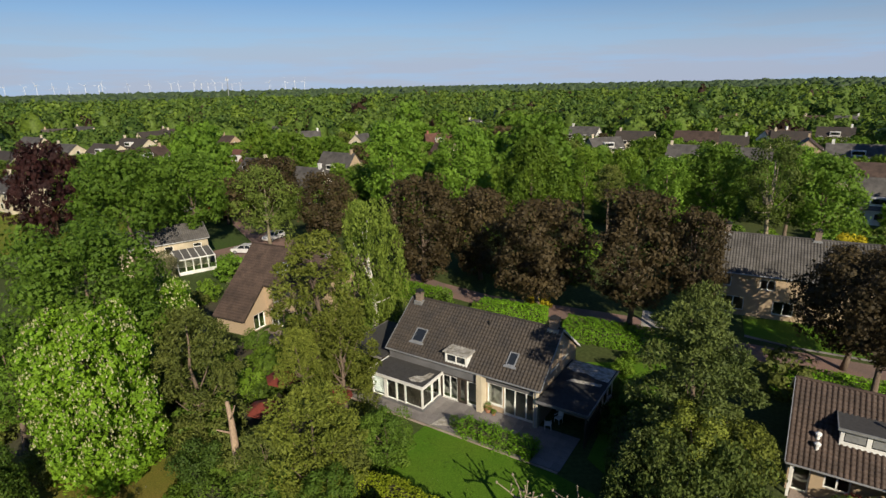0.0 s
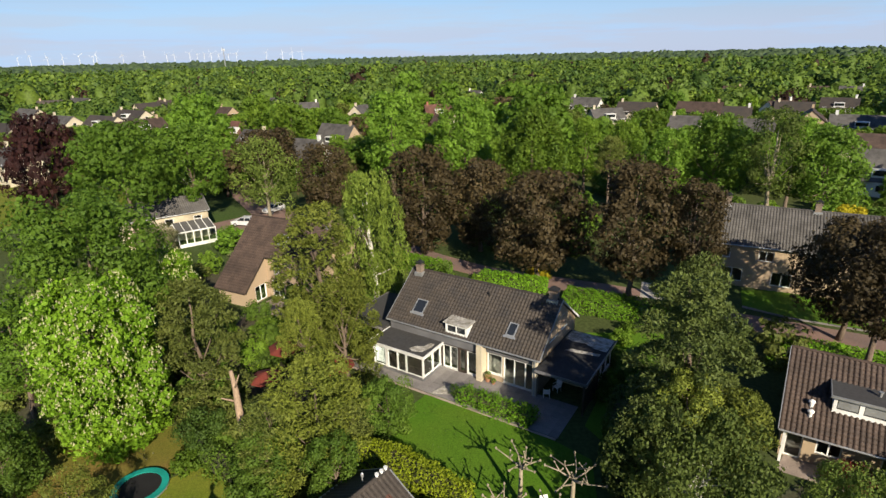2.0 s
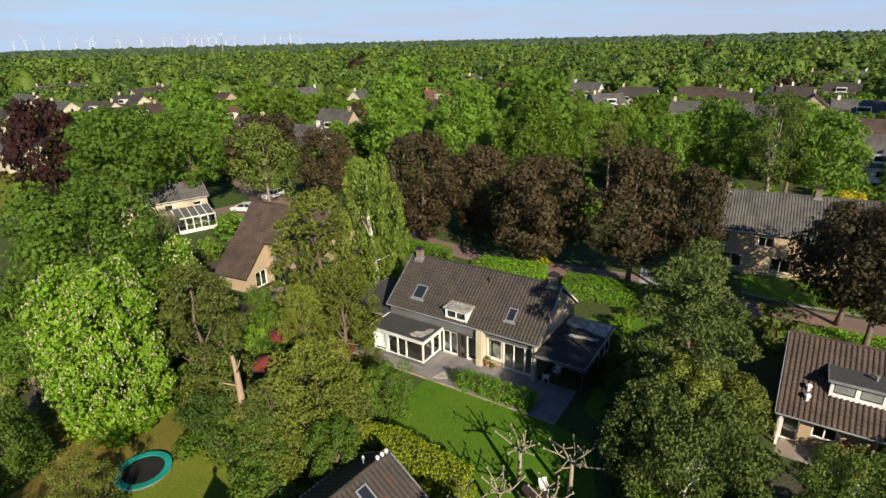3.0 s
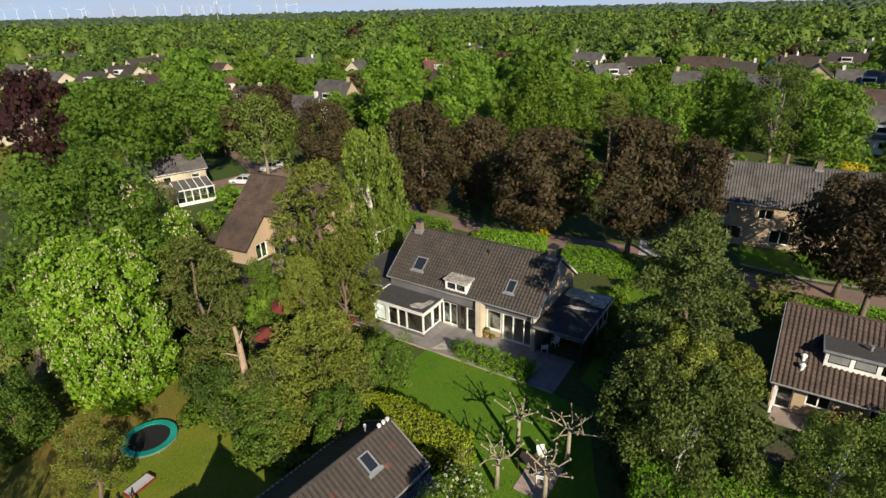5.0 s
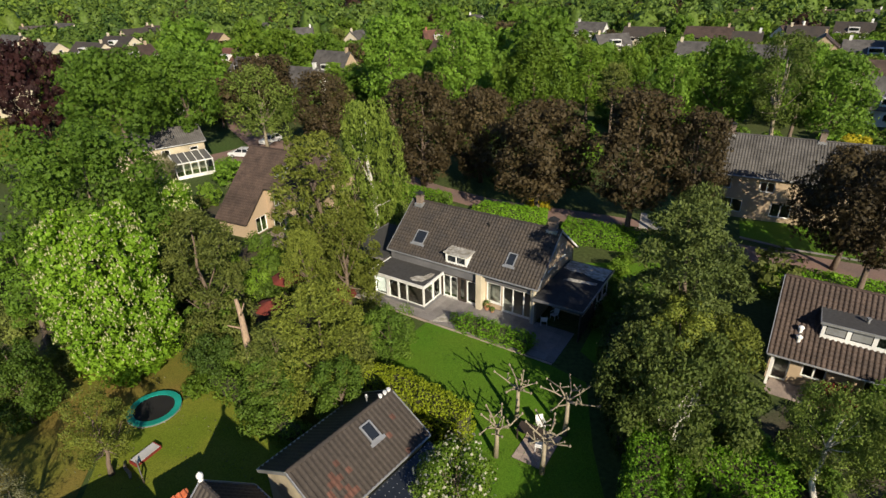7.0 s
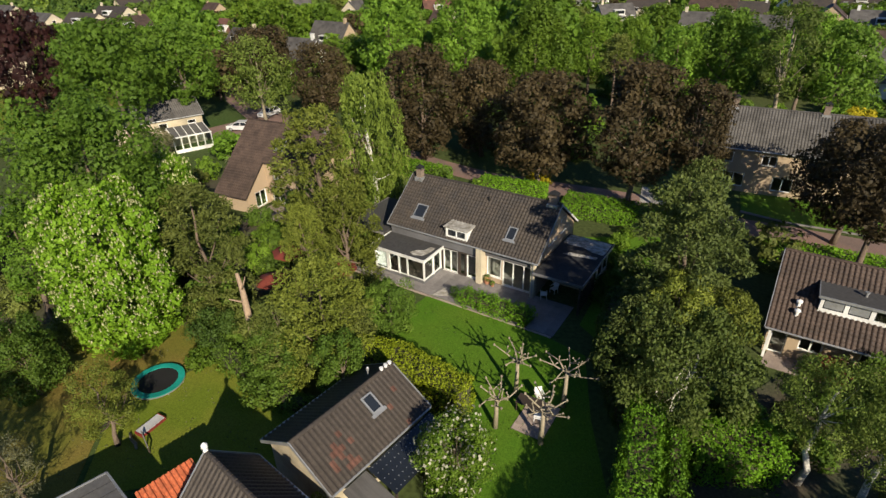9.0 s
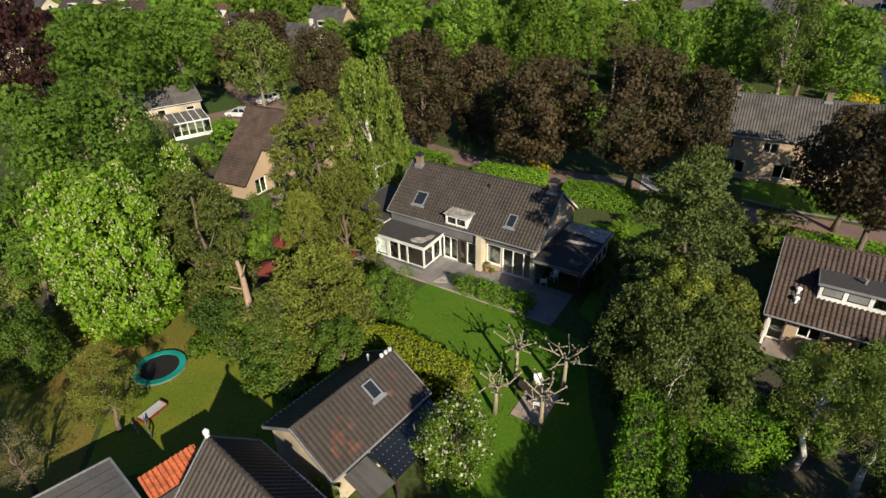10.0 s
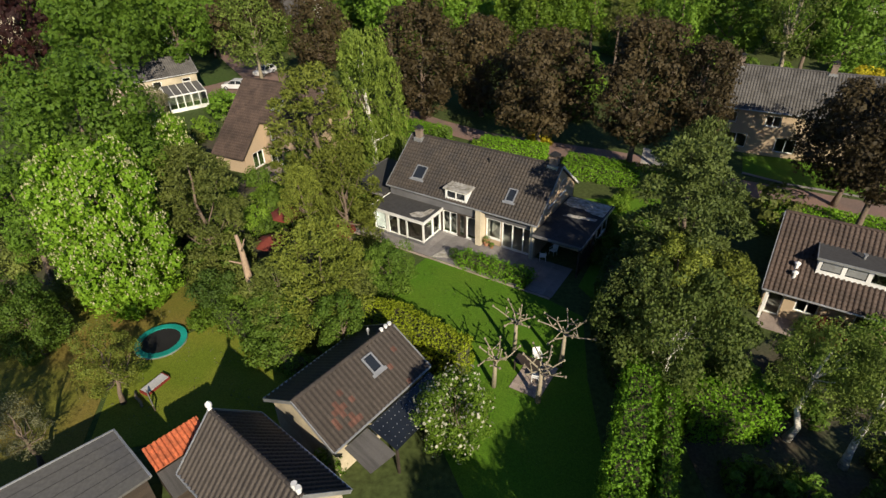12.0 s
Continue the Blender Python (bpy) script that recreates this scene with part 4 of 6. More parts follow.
    for x0, x1 in ((0.6, 1.75), (2.1, 3.0), (3.13, 3.9), (4.03, 5.6)):
        q = part("pane", Build().box(x0, -2.61, 0.36, x1, -2.59, 2.28), GLASS, c)
        q.visible_shadow = False
        part("rail", Build().box(x0, -2.64, 0.35, x1, -2.56, 0.43), WHITE, c)
    for y0, y1 in ((-2.5, -1.27), (-1.12, -0.12)):
        q = part("pane", Build().box(5.68, y0, 0.36, 5.70, y1, 2.28), GLASS, c)
        q.visible_shadow = False
        part("rail", Build().box(5.64, y0, 0.35, 5.74, y1, 0.45), WHITE, c)
    part("blind", Build().box(0.62, -2.5, 0.5, 1.7, -2.47, 2.25), PLASTIC_WHITE, c, "pale closed blind")
    part("fascia", Build().box(0.15, -2.95, 2.3, 6.0, -2.85, 2.55).box(5.9, -2.85, 2.3, 6.0, 0.12, 2.55).box(0.15, -2.85, 2.3, 0.25, 0.12, 2.55), WHITE, c, "white roof edge")
    part("roof", Build().box(0.25, -2.85, 2.32, 5.9, 0.12, 2.5), FELT, c, "dark felt flat roof")
    part("lichen", Build().prism([(4.0, -2.2), (4.5, -2.45), (5.3, -2.2), (5.6, -1.1), (5.5, -0.5), (5.1, -0.6), (4.9, -1.3), (4.3, -1.6)], 2.5, 2.512), MOSS, c, "pale worn patch on the felt")
    # dark floor colour paints in the dimness behind the glass
    part("floor", Build().box(0.55, -2.5, 0.03, 5.6, 0.15, 0.065), WOOD_DARK, c)
    # annex
    x = part("annex", Build().box(15.0, 3.2, 0, 15.2, 7.0, 2.6).box(18.3, 2.9, 0, 18.5, 7.0, 0.8).box(15.2, 6.8, 0, 18.3, 7.0, 2.6).box(15.2, 3.2, 0, 18.3, 3.4, 2.6), BRICK_TAN, h, "flat-roofed side annex with canopy")
    part("roof", Build().box(14.75, -0.5, 2.62, 18.75, 7.15, 2.86), FELT_DARK, x, "dark bitumen flat roof")
    part("roof_edge", Build().box(14.7, -0.56, 2.68, 18.81, -0.5, 2.9), CLAD_GREY, x)
    part("roof_edge", Build().box(18.75, -0.5, 2.68, 18.81, 7.2, 2.9), METAL_GREY, x)
    part("lichen", Build().prism([(14.9, 5.5), (15.8, 5.2), (16.6, 5.4), (17.6, 4.9), (18.6, 4.8), (18.65, 7.0), (16.8, 7.1), (14.95, 7.05)], 2.86, 2.872), MOSS, x, "pale gravel and lichen patch")
    part("lichen", Build().prism([(15.6, 3.5), (16.8, 3.6), (18.3, 3.9), (18.3, 4.3), (16.9, 4.1), (16, 4.0)], 2.86, 2.87), MOSS, x)
    for i in range(3):
        y = 2.9 + i * 1.35
        window(x, pose(18.45, y, 0.8, 0, 0, 90), 1.25, 1.85, 1)
    for px, py in ((18.55, -0.3), (18.55, 2.2)):
        part("post", Build().box(px - 0.07, py - 0.07, 0, px + 0.07, py + 0.07, 2.62), WOOD_DARK, x)
    for i in range(24):
        y = -0.2 + i * 0.145
        part("screen_board", Build().box(18.52, y, 0.1, 18.56, y + 0.1, 1.9), WOOD_DARK, x)
    return h


main_house()
carport = root("carport", A @ pose(-4.6, 0.6, 0), "dark flat-roofed carport beside the house", "carport")
part("roof", Build().box(0, -1.2, 2.42, 4.5, 5.5, 2.58), FELT, carport)
part("roof_edge", Build().box(-0.05, -1.26, 2.4, 4.5, -1.2, 2.62).box(-0.05, -1.2, 2.4, 0, 5.5, 2.62), WOOD_GREY, carport)
for px, py in ((0.15, -1.0), (4.3, -1.0), (0.15, 5.2)):
    part("post", Build().box(px - 0.07, py - 0.07, 0, px + 0.07, py + 0.07, 2.42), WOOD_DARK, carport)
part("back_wall", Build().box(0.1, 5.3, 0, 4.4, 5.45, 2.42).box(0.05, 0.5, 0, 0.13, 5.3, 2.42), WOOD_DARK, carport)


def terrace():
    t = root("patio", A, "grey concrete paved terrace along the house", "paving", kind="structure")
    base = part("bed", Build().box(-2.2, -3.9, 0.0, 17.9, 0.62, 0.03), SOIL, t)
    me = Build().box(0, 0, 0, 0.985, 0.985, 0.022).mesh("paver")
    me.materials.append(PAVER)
    s = 0.72
    for i in range(28):
        for j in range(6):
            p = new("paver", me)
            p.parent = base
            p.matrix_basis = pose(-2.2 + i * s, -3.78 + j * s, 0.03 + random.uniform(0, 0.005)) @ Matrix.Diagonal((s, s, 1, 1))
    k = part("edging", Build().box(-2.2, -4.05, 0, 17.9, -3.9, 0.1), PAVER_PINK, t)


# ---- neighbour with the box dormer ----
def dormer_house():
    B = pose(21.2, 29.65, 0, 0, 0, -32.6)
    L, W, ze, zr = 15.0, 10.6, 2.6, 6.0
    h = gable_house("house", B, L, W, ze, zr, BRICK_TAN, TILE_BROWN, "brick house with brown tiled roof and long box dormer", over=0.5, gover=0.25, wall_y=1.0,
                    holes={"front": [(0.5, 1.5, 0.05, 2.1, 1), (2.2, 3.6, 0.85, 2.1, 2), (5.6, 7.0, 0.85, 2.1, 2), (8.5, 10.5, 0.85, 2.1, 2)]}, chimneys=[(12.0, 5.3, 7.0)])
    part("corner_post", Build().box(0.3, 0.2, 0, 0.46, 0.36, 2.5), WHITE, h)
    s = (zr - ze) / (W / 2)
    x0, x1, y0, y1, top = 2.65, 9.8, 1.75, 3.6, 4.92
    b = Build()
    zb = ze + s * y0
    nwin = [(x0 + 0.2 + i * 1.4, x0 + 1.35 + i * 1.4, zb + 0.3, top - 0.14) for i in range(5)]
    wall_with_openings(b, x0, x1, zb - 0.05, top, y0, y0 + 0.14, nwin)
    for xx in (x0, x1 - 0.12):
        b.add([(x, y, z) for x in (xx, xx + 0.12) for y, z in ((y0 + 0.14, zb), (y0 + 0.14, top), (y1, top), (y1, ze + s * y1 - 0.1))],
              [(0, 1, 2, 3), (7, 6, 5, 4), (0, 4, 5, 1), (1, 5, 6, 2), (2, 6, 7, 3), (3, 7, 4, 0)])
    d = part("dormer", b, WHITE, h, "long white box dormer with flat felt roof")
    for i, (a, c, z0, z1) in enumerate(nwin):
        part("pane", Build().box(a, y0 + 0.06, z0, c, y0 + 0.075, z1), GLASS if i > 1 else SKYGLASS, d)
        if i < 2:
            part("blind", Build().box(a + 0.05, y0 + 0.03, z0 + 0.1, c - 0.05, y0 + 0.05, z1 - 0.05), METAL_GREY, d, "lowered pale grey screen")
    part("dormer_roof", Build().box(x0 - 0.15, y0 - 0.2, top, x1 + 0.15, y1 + 0.25, top + 0.1), FELT, d)
    part("dormer_edge", Build().box(x0 - 0.2, y0 - 0.26, top - 0.04, x1 + 0.2, y0 - 0.2, top + 0.14).box(x0 - 0.21, y0 - 0.2, top - 0.04, x0 - 0.15, y1 + 0.25, top + 0.14), METAL_GREY, d)
    part("dormer_vent", Build().lathe(5.0, 2.9, [(0.09, top + 0.1), (0.09, top + 0.35), (0.14, top + 0.37), (0.14, top + 0.45)], 10), METAL_GREY, d)
    for y in (1.15, 1.75):
        z = ze + s * y
        part("roof_vent", Build().lathe(1.55, y, [(0.12, z - 0.1), (0.12, z + 0.32), (0.2, z + 0.34), (0.2, z + 0.46), (0.05, z + 0.56)], 10), PLASTIC_WHITE, h, "pale roof vent cap")


dormer_house()

# ---- house across the street ----
# cream wall given the darker sand brick to paint in tree shade
gable_house("house", pose(30.5, 59.3, 0, 0, 0, -28), 17, 9.2, 5.0, 8.5, BRICK_TAN, TILE_GREY, "two-storey cream brick house with grey tiled roof", over=0.35,
            holes={"front": [(0.6, 1.7, 3.3, 4.5, 1), (4.5, 6.0, 3.3, 4.5, 2), (9, 10.5, 3.3, 4.5, 2), (1.0, 3.2, 0.6, 2.2, 2), (6, 8, 0.6, 2.2, 2)]}, chimneys=[(0.7, 4.6, 9.3), (9.6, 4.6, 9.3)])

# ---- sand brick house with a long catslide roof, behind the larches ----
def catslide_house():
    h = root("house", pose(-22.07, 54.73, 0, 0, 0, -26.3), "sand brick house with a long brown catslide roof", "house")
    y1, z0, z1, yr, zr, xl, xr, yb = 3.39, 1.8, 4.9, 7.1, 8.3, -4.6, 8.6, 13.2
    roof_plane(h, (xl, 0, z0), (0.12, 0, z0), (xl, y1, z1), TILE_BROWN, name="catslide_roof", label="low brown tiled catslide")
    roof_plane(h, (xl, y1, z1), (xr, y1, z1), (xl, yr, zr), TILE_BROWN, label="steep brown tiled roof")
    roof_plane(h, (xr, yb, zr - 5.6), (xl, yb, zr - 5.6), (xr, yr, zr), TILE_BROWN)
    ridge_caps(h, (xl, yr, zr + 0.02), (xr, yr, zr + 0.02), TILE_BROWN)
    # side wall under the catslide, with its glazed garden doors
    b = Build()
    k = Build()
    wall_with_openings(k, 0.35, y1 + 0.3, 0, 1.95, -0.28, 0, [(1.55, 3.25, 0.08, 1.9)])
    b.add([(y, x, z) for x, y, z in k.v], [f[::-1] for f in k.f])
    b.add([(x, y, z) for x in (-0.28, 0) for y, z in ((0.35, 1.95), (y1 + 0.3, 1.95), (y1 + 0.3, z1 + 0.1), (y1, z1 - 0.12))], [(0, 3, 2, 1), (4, 5, 6, 7), (0, 1, 5, 4), (1, 2, 6, 5), (2, 3, 7, 6), (3, 0, 4, 7)])
    side = part("side_wall", b, BRICK_TAN, h, "sunlit sand brick wall below the roof slope")
    window(side, pose(-0.06, 1.55, 0.08, 0, 0, 90), 1.7, 1.82, 2)
    k = Build()
    wall_with_openings(k, 0, xr - 0.3, 0, z1 - 0.15, y1 + 0.3, y1 + 0.58, [(0.5, 2.3, 0.1, 2.1), (3.2, 4.8, 0.9, 2.1), (1.0, 2.2, 2.9, 4.1), (4.4, 5.8, 2.9, 4.1)])
    front = part("wall", k, BRICK_TAN, h)
    for x, z, w, t in ((0.5, 0.1, 1.8, 2.0), (3.2, 0.9, 1.6, 1.2), (1.0, 2.9, 1.2, 1.2), (4.4, 2.9, 1.4, 1.2)):
        window(front, pose(x, y1 + 0.36, z), w, t, 2)
    part("wall", Build().box(xl + 0.3, 0.35, 0, -0.28, 0.6, 1.85), BRICK_TAN, h)
    part("wall", Build().box(xl + 0.3, yb - 0.6, 0, xr - 0.3, yb - 0.3, 2.6), BRICK_TAN, h)
    for x, ya in ((xl + 0.3, 0.6), (xr - 0.58, y1 + 0.58)):
        lo = z0 + (z1 - z0) * ya / y1 - 0.2
        pts = [(ya, 0), (yb - 0.6, 0), (yb - 0.6, 2.6), (yr, zr - 0.16), (ya, lo)]
        part("gable_wall", Build().add([(xx, y, z) for xx in (x, x + 0.28) for y, z in pts], [(0, 4, 3, 2, 1), (5, 6, 7, 8, 9), (0, 1, 6, 5), (1, 2, 7, 6), (2, 3, 8, 7), (3, 4, 9, 8), (4, 0, 5, 9)]), BRICK_TAN, h)
    part("bargeboard", Build().beam((0.15, -0.02, z0 - 0.02), (0.15, y1, z1 - 0.02), 0.05, 0.18), WOOD_DARK, h)
    for xa, xb, y, z in ((0.2, xr, y1 - 0.07, z1), (xl, 0.1, -0.07, z0)):
        part("gutter", Build().tube([(xa, y, z - 0.02), (xb, y, z - 0.02)], [0.065, 0.065], 8), WOOD_DARK, h)
    roof_window(h, 1.7, y1 + 1.3, 1.1, 1.3, math.degrees(math.atan2(zr - z1, yr - y1)), z1 + 1.3 * (zr - z1) / (yr - y1) + 0.03)
    chimney(h, 6.8, yr, zr - 0.5, zr + 0.6)
    part("floor_slab", Build().box(0.1, y1 + 0.6, 0.01, xr - 0.6, yb - 0.6, 0.04), INTERIOR, h)


catslide_house()
sheet("path_2", [(-21.6, 54.5), (-19.9, 57.5), (-14.5, 54.9), (-16.2, 51.6)], 0.034, PAVER_PINK, "buff paved garden terrace by the brick house", "paving")

# ---- cream house with a white garden room ----
HD = pose(-46.5, 74.4, 0, 0, 0, 36)
gable_house("house", HD, 12.6, 6.6, 4.1, 6.0, RENDER_CREAM, TILE_GREY, "cream rendered house with low grey roof", over=0.3, holes={"front": [(6.2, 7.4, 2.5, 3.6, 1), (10.2, 11.4, 2.9, 3.5, 1)]})


def garden_room():
    g = root("garden_room", HD @ pose(7.0, -3.6, 0), "white-framed garden room with glazed lean-to roof", "garden room")
    w, d = 5.2, 3.6
    for i in range(6):
        x = i * w / 5
        part("post", Build().box(x - 0.06, -0.06, 0, x + 0.06, 0.06, 2.2), WHITE, g)
        part("rafter", Build().beam((x, 0, 2.25), (x, d, 2.9), 0.1, 0.12), WHITE, g)
    part("beam", Build().box(-0.1, -0.08, 2.2, w + 0.1, 0.08, 2.36), WHITE, g)
    for i in range(5):
        x = i * w / 5
        q = part("pane", Build().box(x + 0.07, -0.01, 0.5, x + w / 5 - 0.07, 0.01, 2.2), GLASS, g)
        q.visible_shadow = False
        part("roof_panel", Build().slab((x + 0.06, 0.05, 2.3), (x + w / 5 - 0.06, 0.05, 2.3), (x + w / 5 - 0.06, d, 2.95), (x + 0.06, d, 2.95), 0.03), FELT_LIGHT, g)
    part("low_wall", Build().box(-0.05, -0.05, 0, w + 0.05, 0.05, 0.5), WHITE, g)


garden_room()

# ---- barn with skylight ----
def rusty(a, b):
    return 0.5 if ((a - 0.22) / 0.12) ** 2 + ((b - 0.34) / 0.32) ** 2 < 1 else 0.006


BARN = pose(-5.98, 17.06, 0, 0, 0, 51.3)
barn = gable_house("barn", BARN, 7.43, 5.6, 2.6, 4.3, RENDER_CREAM, TILE_DARK, "low barn with weathered dark tiles and rust patches", over=0.35, gover=0.3, pieces=True, odd=(TILE_RUST, rusty), category="barn")
roof_window(barn, 4.75, 1.42, 0.75, 1.1, math.degrees(math.atan2(1.7, 2.8)), 2.6 + 1.42 * 1.7 / 2.8 + 0.03)
for i, x in enumerate((6.55, 6.9, 7.22)):
    part("vent_pot", Build().lathe(x, 2.8, [(0.08, 4.25), (0.08, 4.5), (0.12, 4.52), (0.12, 4.6)], 10), PLASTIC_WHITE, barn, "white clay vent pot")
part("weather_vane", Build().tube([(6.2, 3.6, 3.6), (6.2, 3.6, 4.25)], [0.05, 0.04], 8).lathe(6.2, 3.6, [(0.09, 4.25), (0.09, 4.42), (0.02, 4.5)], 8), METAL_GREY, barn)


def veranda():
    v = root("veranda", BARN, "dark glazed veranda along the barn", "veranda")
    part("roof", Build().slab((2.3, -2.1, 2.05), (7.2, -2.1, 2.05), (7.2, -0.12, 2.4), (2.3, -0.12, 2.4), 0.04), SKYGLASS, v, "dark polycarbonate roof sheet")
    # rows of small pale dots over the dark roof sheet
    b = Build()
    for i in range(16):
        for j in range(5):
            x, y = 2.5 + i * 0.3, -1.95 + j * 0.42
            z = 2.05 + (y + 2.1) * 0.35 / 1.98
            b.box(x, y, z, x + 0.05, y + 0.05, z + 0.02)
    part("fixing", b, METAL_GREY, v)
    for x in (2.4, 4.7, 7.1):
        part("post", Build().box(x - 0.06, -2.05, 0, x + 0.06, -1.93, 2.03), WOOD_DARK, v)
    part("deck", Build().slab((0.6, -1.9, 1.9), (2.2, -2.1, 1.9), (2.2, -0.12, 2.4), (0.6, -0.12, 2.4), 0.05), WOOD_DULL, v, "grey weathered board lean-to")


veranda()

# ---- gable house in the foreground ----
GH = pose(-12.94, 15.64, 0, 0, 0, -40.35)
# back slope gets the darker tile to paint in its shade
gh = gable_house("house", GH, 6.95, 4.5, 3.2, 5.5, RENDER_CREAM, TILE_DARK, "rendered house with steep dark tiled roof and ball finial", over=0.3, gover=0.25, pieces=True, tile_back=SHADED_TILE)
part("finial", Build().lathe(0.05, 2.25, [(0.1, 5.5), (0.12, 5.66), (0.05, 5.7), (0.15, 5.84), (0.15, 5.98), (0.03, 6.12)], 12), PLASTIC_WHITE, gh, "white ball finial on the gable")
for x in (6.55, 6.82):
    part("vent_pot", Build().lathe(x, 2.25, [(0.1, 5.5), (0.1, 5.8), (0.15, 5.84), (0.13, 6.0)], 10), PLASTIC_WHITE, gh)

shed = root("lean_to_shed", pose(-15.57, 17.3, 0, 0, 0, 46.6), "small shed with bright orange clay tiles", "shed")
roof_plane(shed, (0, -1.3, 2.25), (2.85, -1.3, 2.25), (0, 0, 2.75), TILE_RED, True, w=0.26, row=0.3, label="bright orange tiled roof")
part("wall", Build().box(0.1, -1.2, 0, 2.7, -0.1, 2.15), WOOD_DARK, shed)
part("lower_roof", Build().slab((0, -3.0, 1.75), (2.75, -3.0, 1.75), (2.75, -1.34, 2.12), (0, -1.34, 2.12), 0.06), WOOD_DULL, shed, "weathered grey board roof")
part("lower_wall", Build().box(0.1, -2.8, 0, 2.6, -1.3, 1.7), WOOD_DARK, shed)
garage = root("garage", pose(0, 0, 0), "flat-roofed garage with grey mineral felt", "garage")
part("wall", Build().prism([(-17.6, 18.35), (-14.82, 15.9), (-18.2, 12.5), (-25.3, 11.9)], 0, 2.45), WOOD_DARK, garage)
part("roof", Build().prism([(-17.66, 18.63), (-14.57, 15.9), (-18.1, 12.1), (-25.9, 11.3)], 2.45, 2.6), FELT_LIGHT, garage, "grey felt roof with seams")
k = Build()
for i in range(1, 6):
    a = Vector((-17.66, 18.63)).lerp(Vector((-14.57, 15.9)), i / 6)
    c = Vector((-25.9, 11.3)).lerp(Vector((-18.1, 12.1)), i / 6)
    k.beam((a.x, a.y, 2.603), (c.x, c.y, 2.603), 0.04, 0.02)
part("felt_seam", k, FELT, garage)
part("roof_edge", Build().beam((-17.69, 18.65, 2.6), (-14.53, 15.89, 2.6), 0.1, 0.16).beam((-17.69, 18.65, 2.6), (-25.9, 11.3, 2.6), 0.08, 0.14), METAL_GREY, garage, "pale metal roof edge")


# ---- garden things ----
def trampoline():
    t = root("trampoline", pose(-19.95, 28.05, 0.035) @ Matrix.Diagonal((0.93, 0.93, 1, 1)), "round trampoline with teal pad sunk low on the lawn", "trampoline")
    n = 40
    def ring(r0, r1, z0, z1):
        return Build().add([(r * math.cos(2 * math.pi * i / n), r * math.sin(2 * math.pi * i / n), z) for i in range(n) for r, z in ((r0, z0), (r1, z0), (r1, z1), (r0, z1))],
                           [tuple(((i + (j in (1, 2))) % n) * 4 + (k if j in (0, 1) else (k + 1) % 4) for j in range(4)) for i in range(n) for k in range(4)])
    part("safety_pad", ring(1.38, 1.83, 0.2, 0.26), PLASTIC_TEAL, t, "teal padded rim")
    part("jump_mat", Build().lathe(0, 0, [(1.4, 0.2), (1.4, 0.215)], n), MAT_BLACK, t, "black woven mat")
    part("frame_ring", ring(1.78, 1.84, 0.1, 0.2), METAL_GREY, t)
    for i in range(8):
        a = 2 * math.pi * i / 8
        part("leg", Build().tube([(1.8 * math.cos(a), 1.8 * math.sin(a), 0), (1.8 * math.cos(a), 1.8 * math.sin(a), 0.12)], [0.03, 0.03], 6), METAL_GREY, t)


trampoline()
goal = root("sand_box", pose(-18.69, 24.13, 0.035, 0, 0, 62), "long low play box with pale lid and red rim", "play box")
part("lid", Build().box(-0.78, -0.33, 0.16, 0.78, 0.33, 0.22), LID_GREY, goal)
part("rim", Build().box(-0.8, -0.36, 0, 0.84, -0.33, 0.18).box(-0.8, 0.33, 0, 0.84, 0.36, 0.18).box(0.78, -0.32, 0, 0.84, 0.32, 0.24).box(-0.84, -0.32, 0, -0.78, 0.32, 0.24), RED_PAINT, goal, "red painted rim")
log = root("fallen_log", pose(-19.7, 23.6, 0.04), "pale bent bare log lying on the grass", "log")
part("stem", Build().tube([(0, 0, 0.08), (0.3, -0.5, 0.12), (0.75, -0.85, 0.1), (1.0, -1.25, 0.09)], [0.06, 0.09, 0.1, 0.07], 7), BARK_PALE, log, smooth=True)
rail = root("play_rail", pose(-18.75, 23.3, 0.03, 0, 0, -52), "low dark timber rail at the lawn edge", "rail")
for x in (0.1, 0.8, 1.5):
    part("post", Build().box(x - 0.04, -0.04, 0, x + 0.04, 0.04, 0.5), WOOD_DARK, rail)
part("bar", Build().box(0, -0.03, 0.5, 1.6, 0.03, 0.57), WOOD_GREY, rail)
lamp = root("garden_lantern", pose(-17.1, 30.9, 0), "small black lantern on a post by the hedge", "lantern")
part("post", Build().tube([(0, 0, 0), (0, 0, 1.1)], [0.04, 0.03], 8), METAL_DARK, lamp)
part("head", Build().lathe(0, 0, [(0.1, 1.1), (0.2, 1.2), (0.2, 1.4), (0.04, 1.55)], 10), METAL_DARK, lamp)


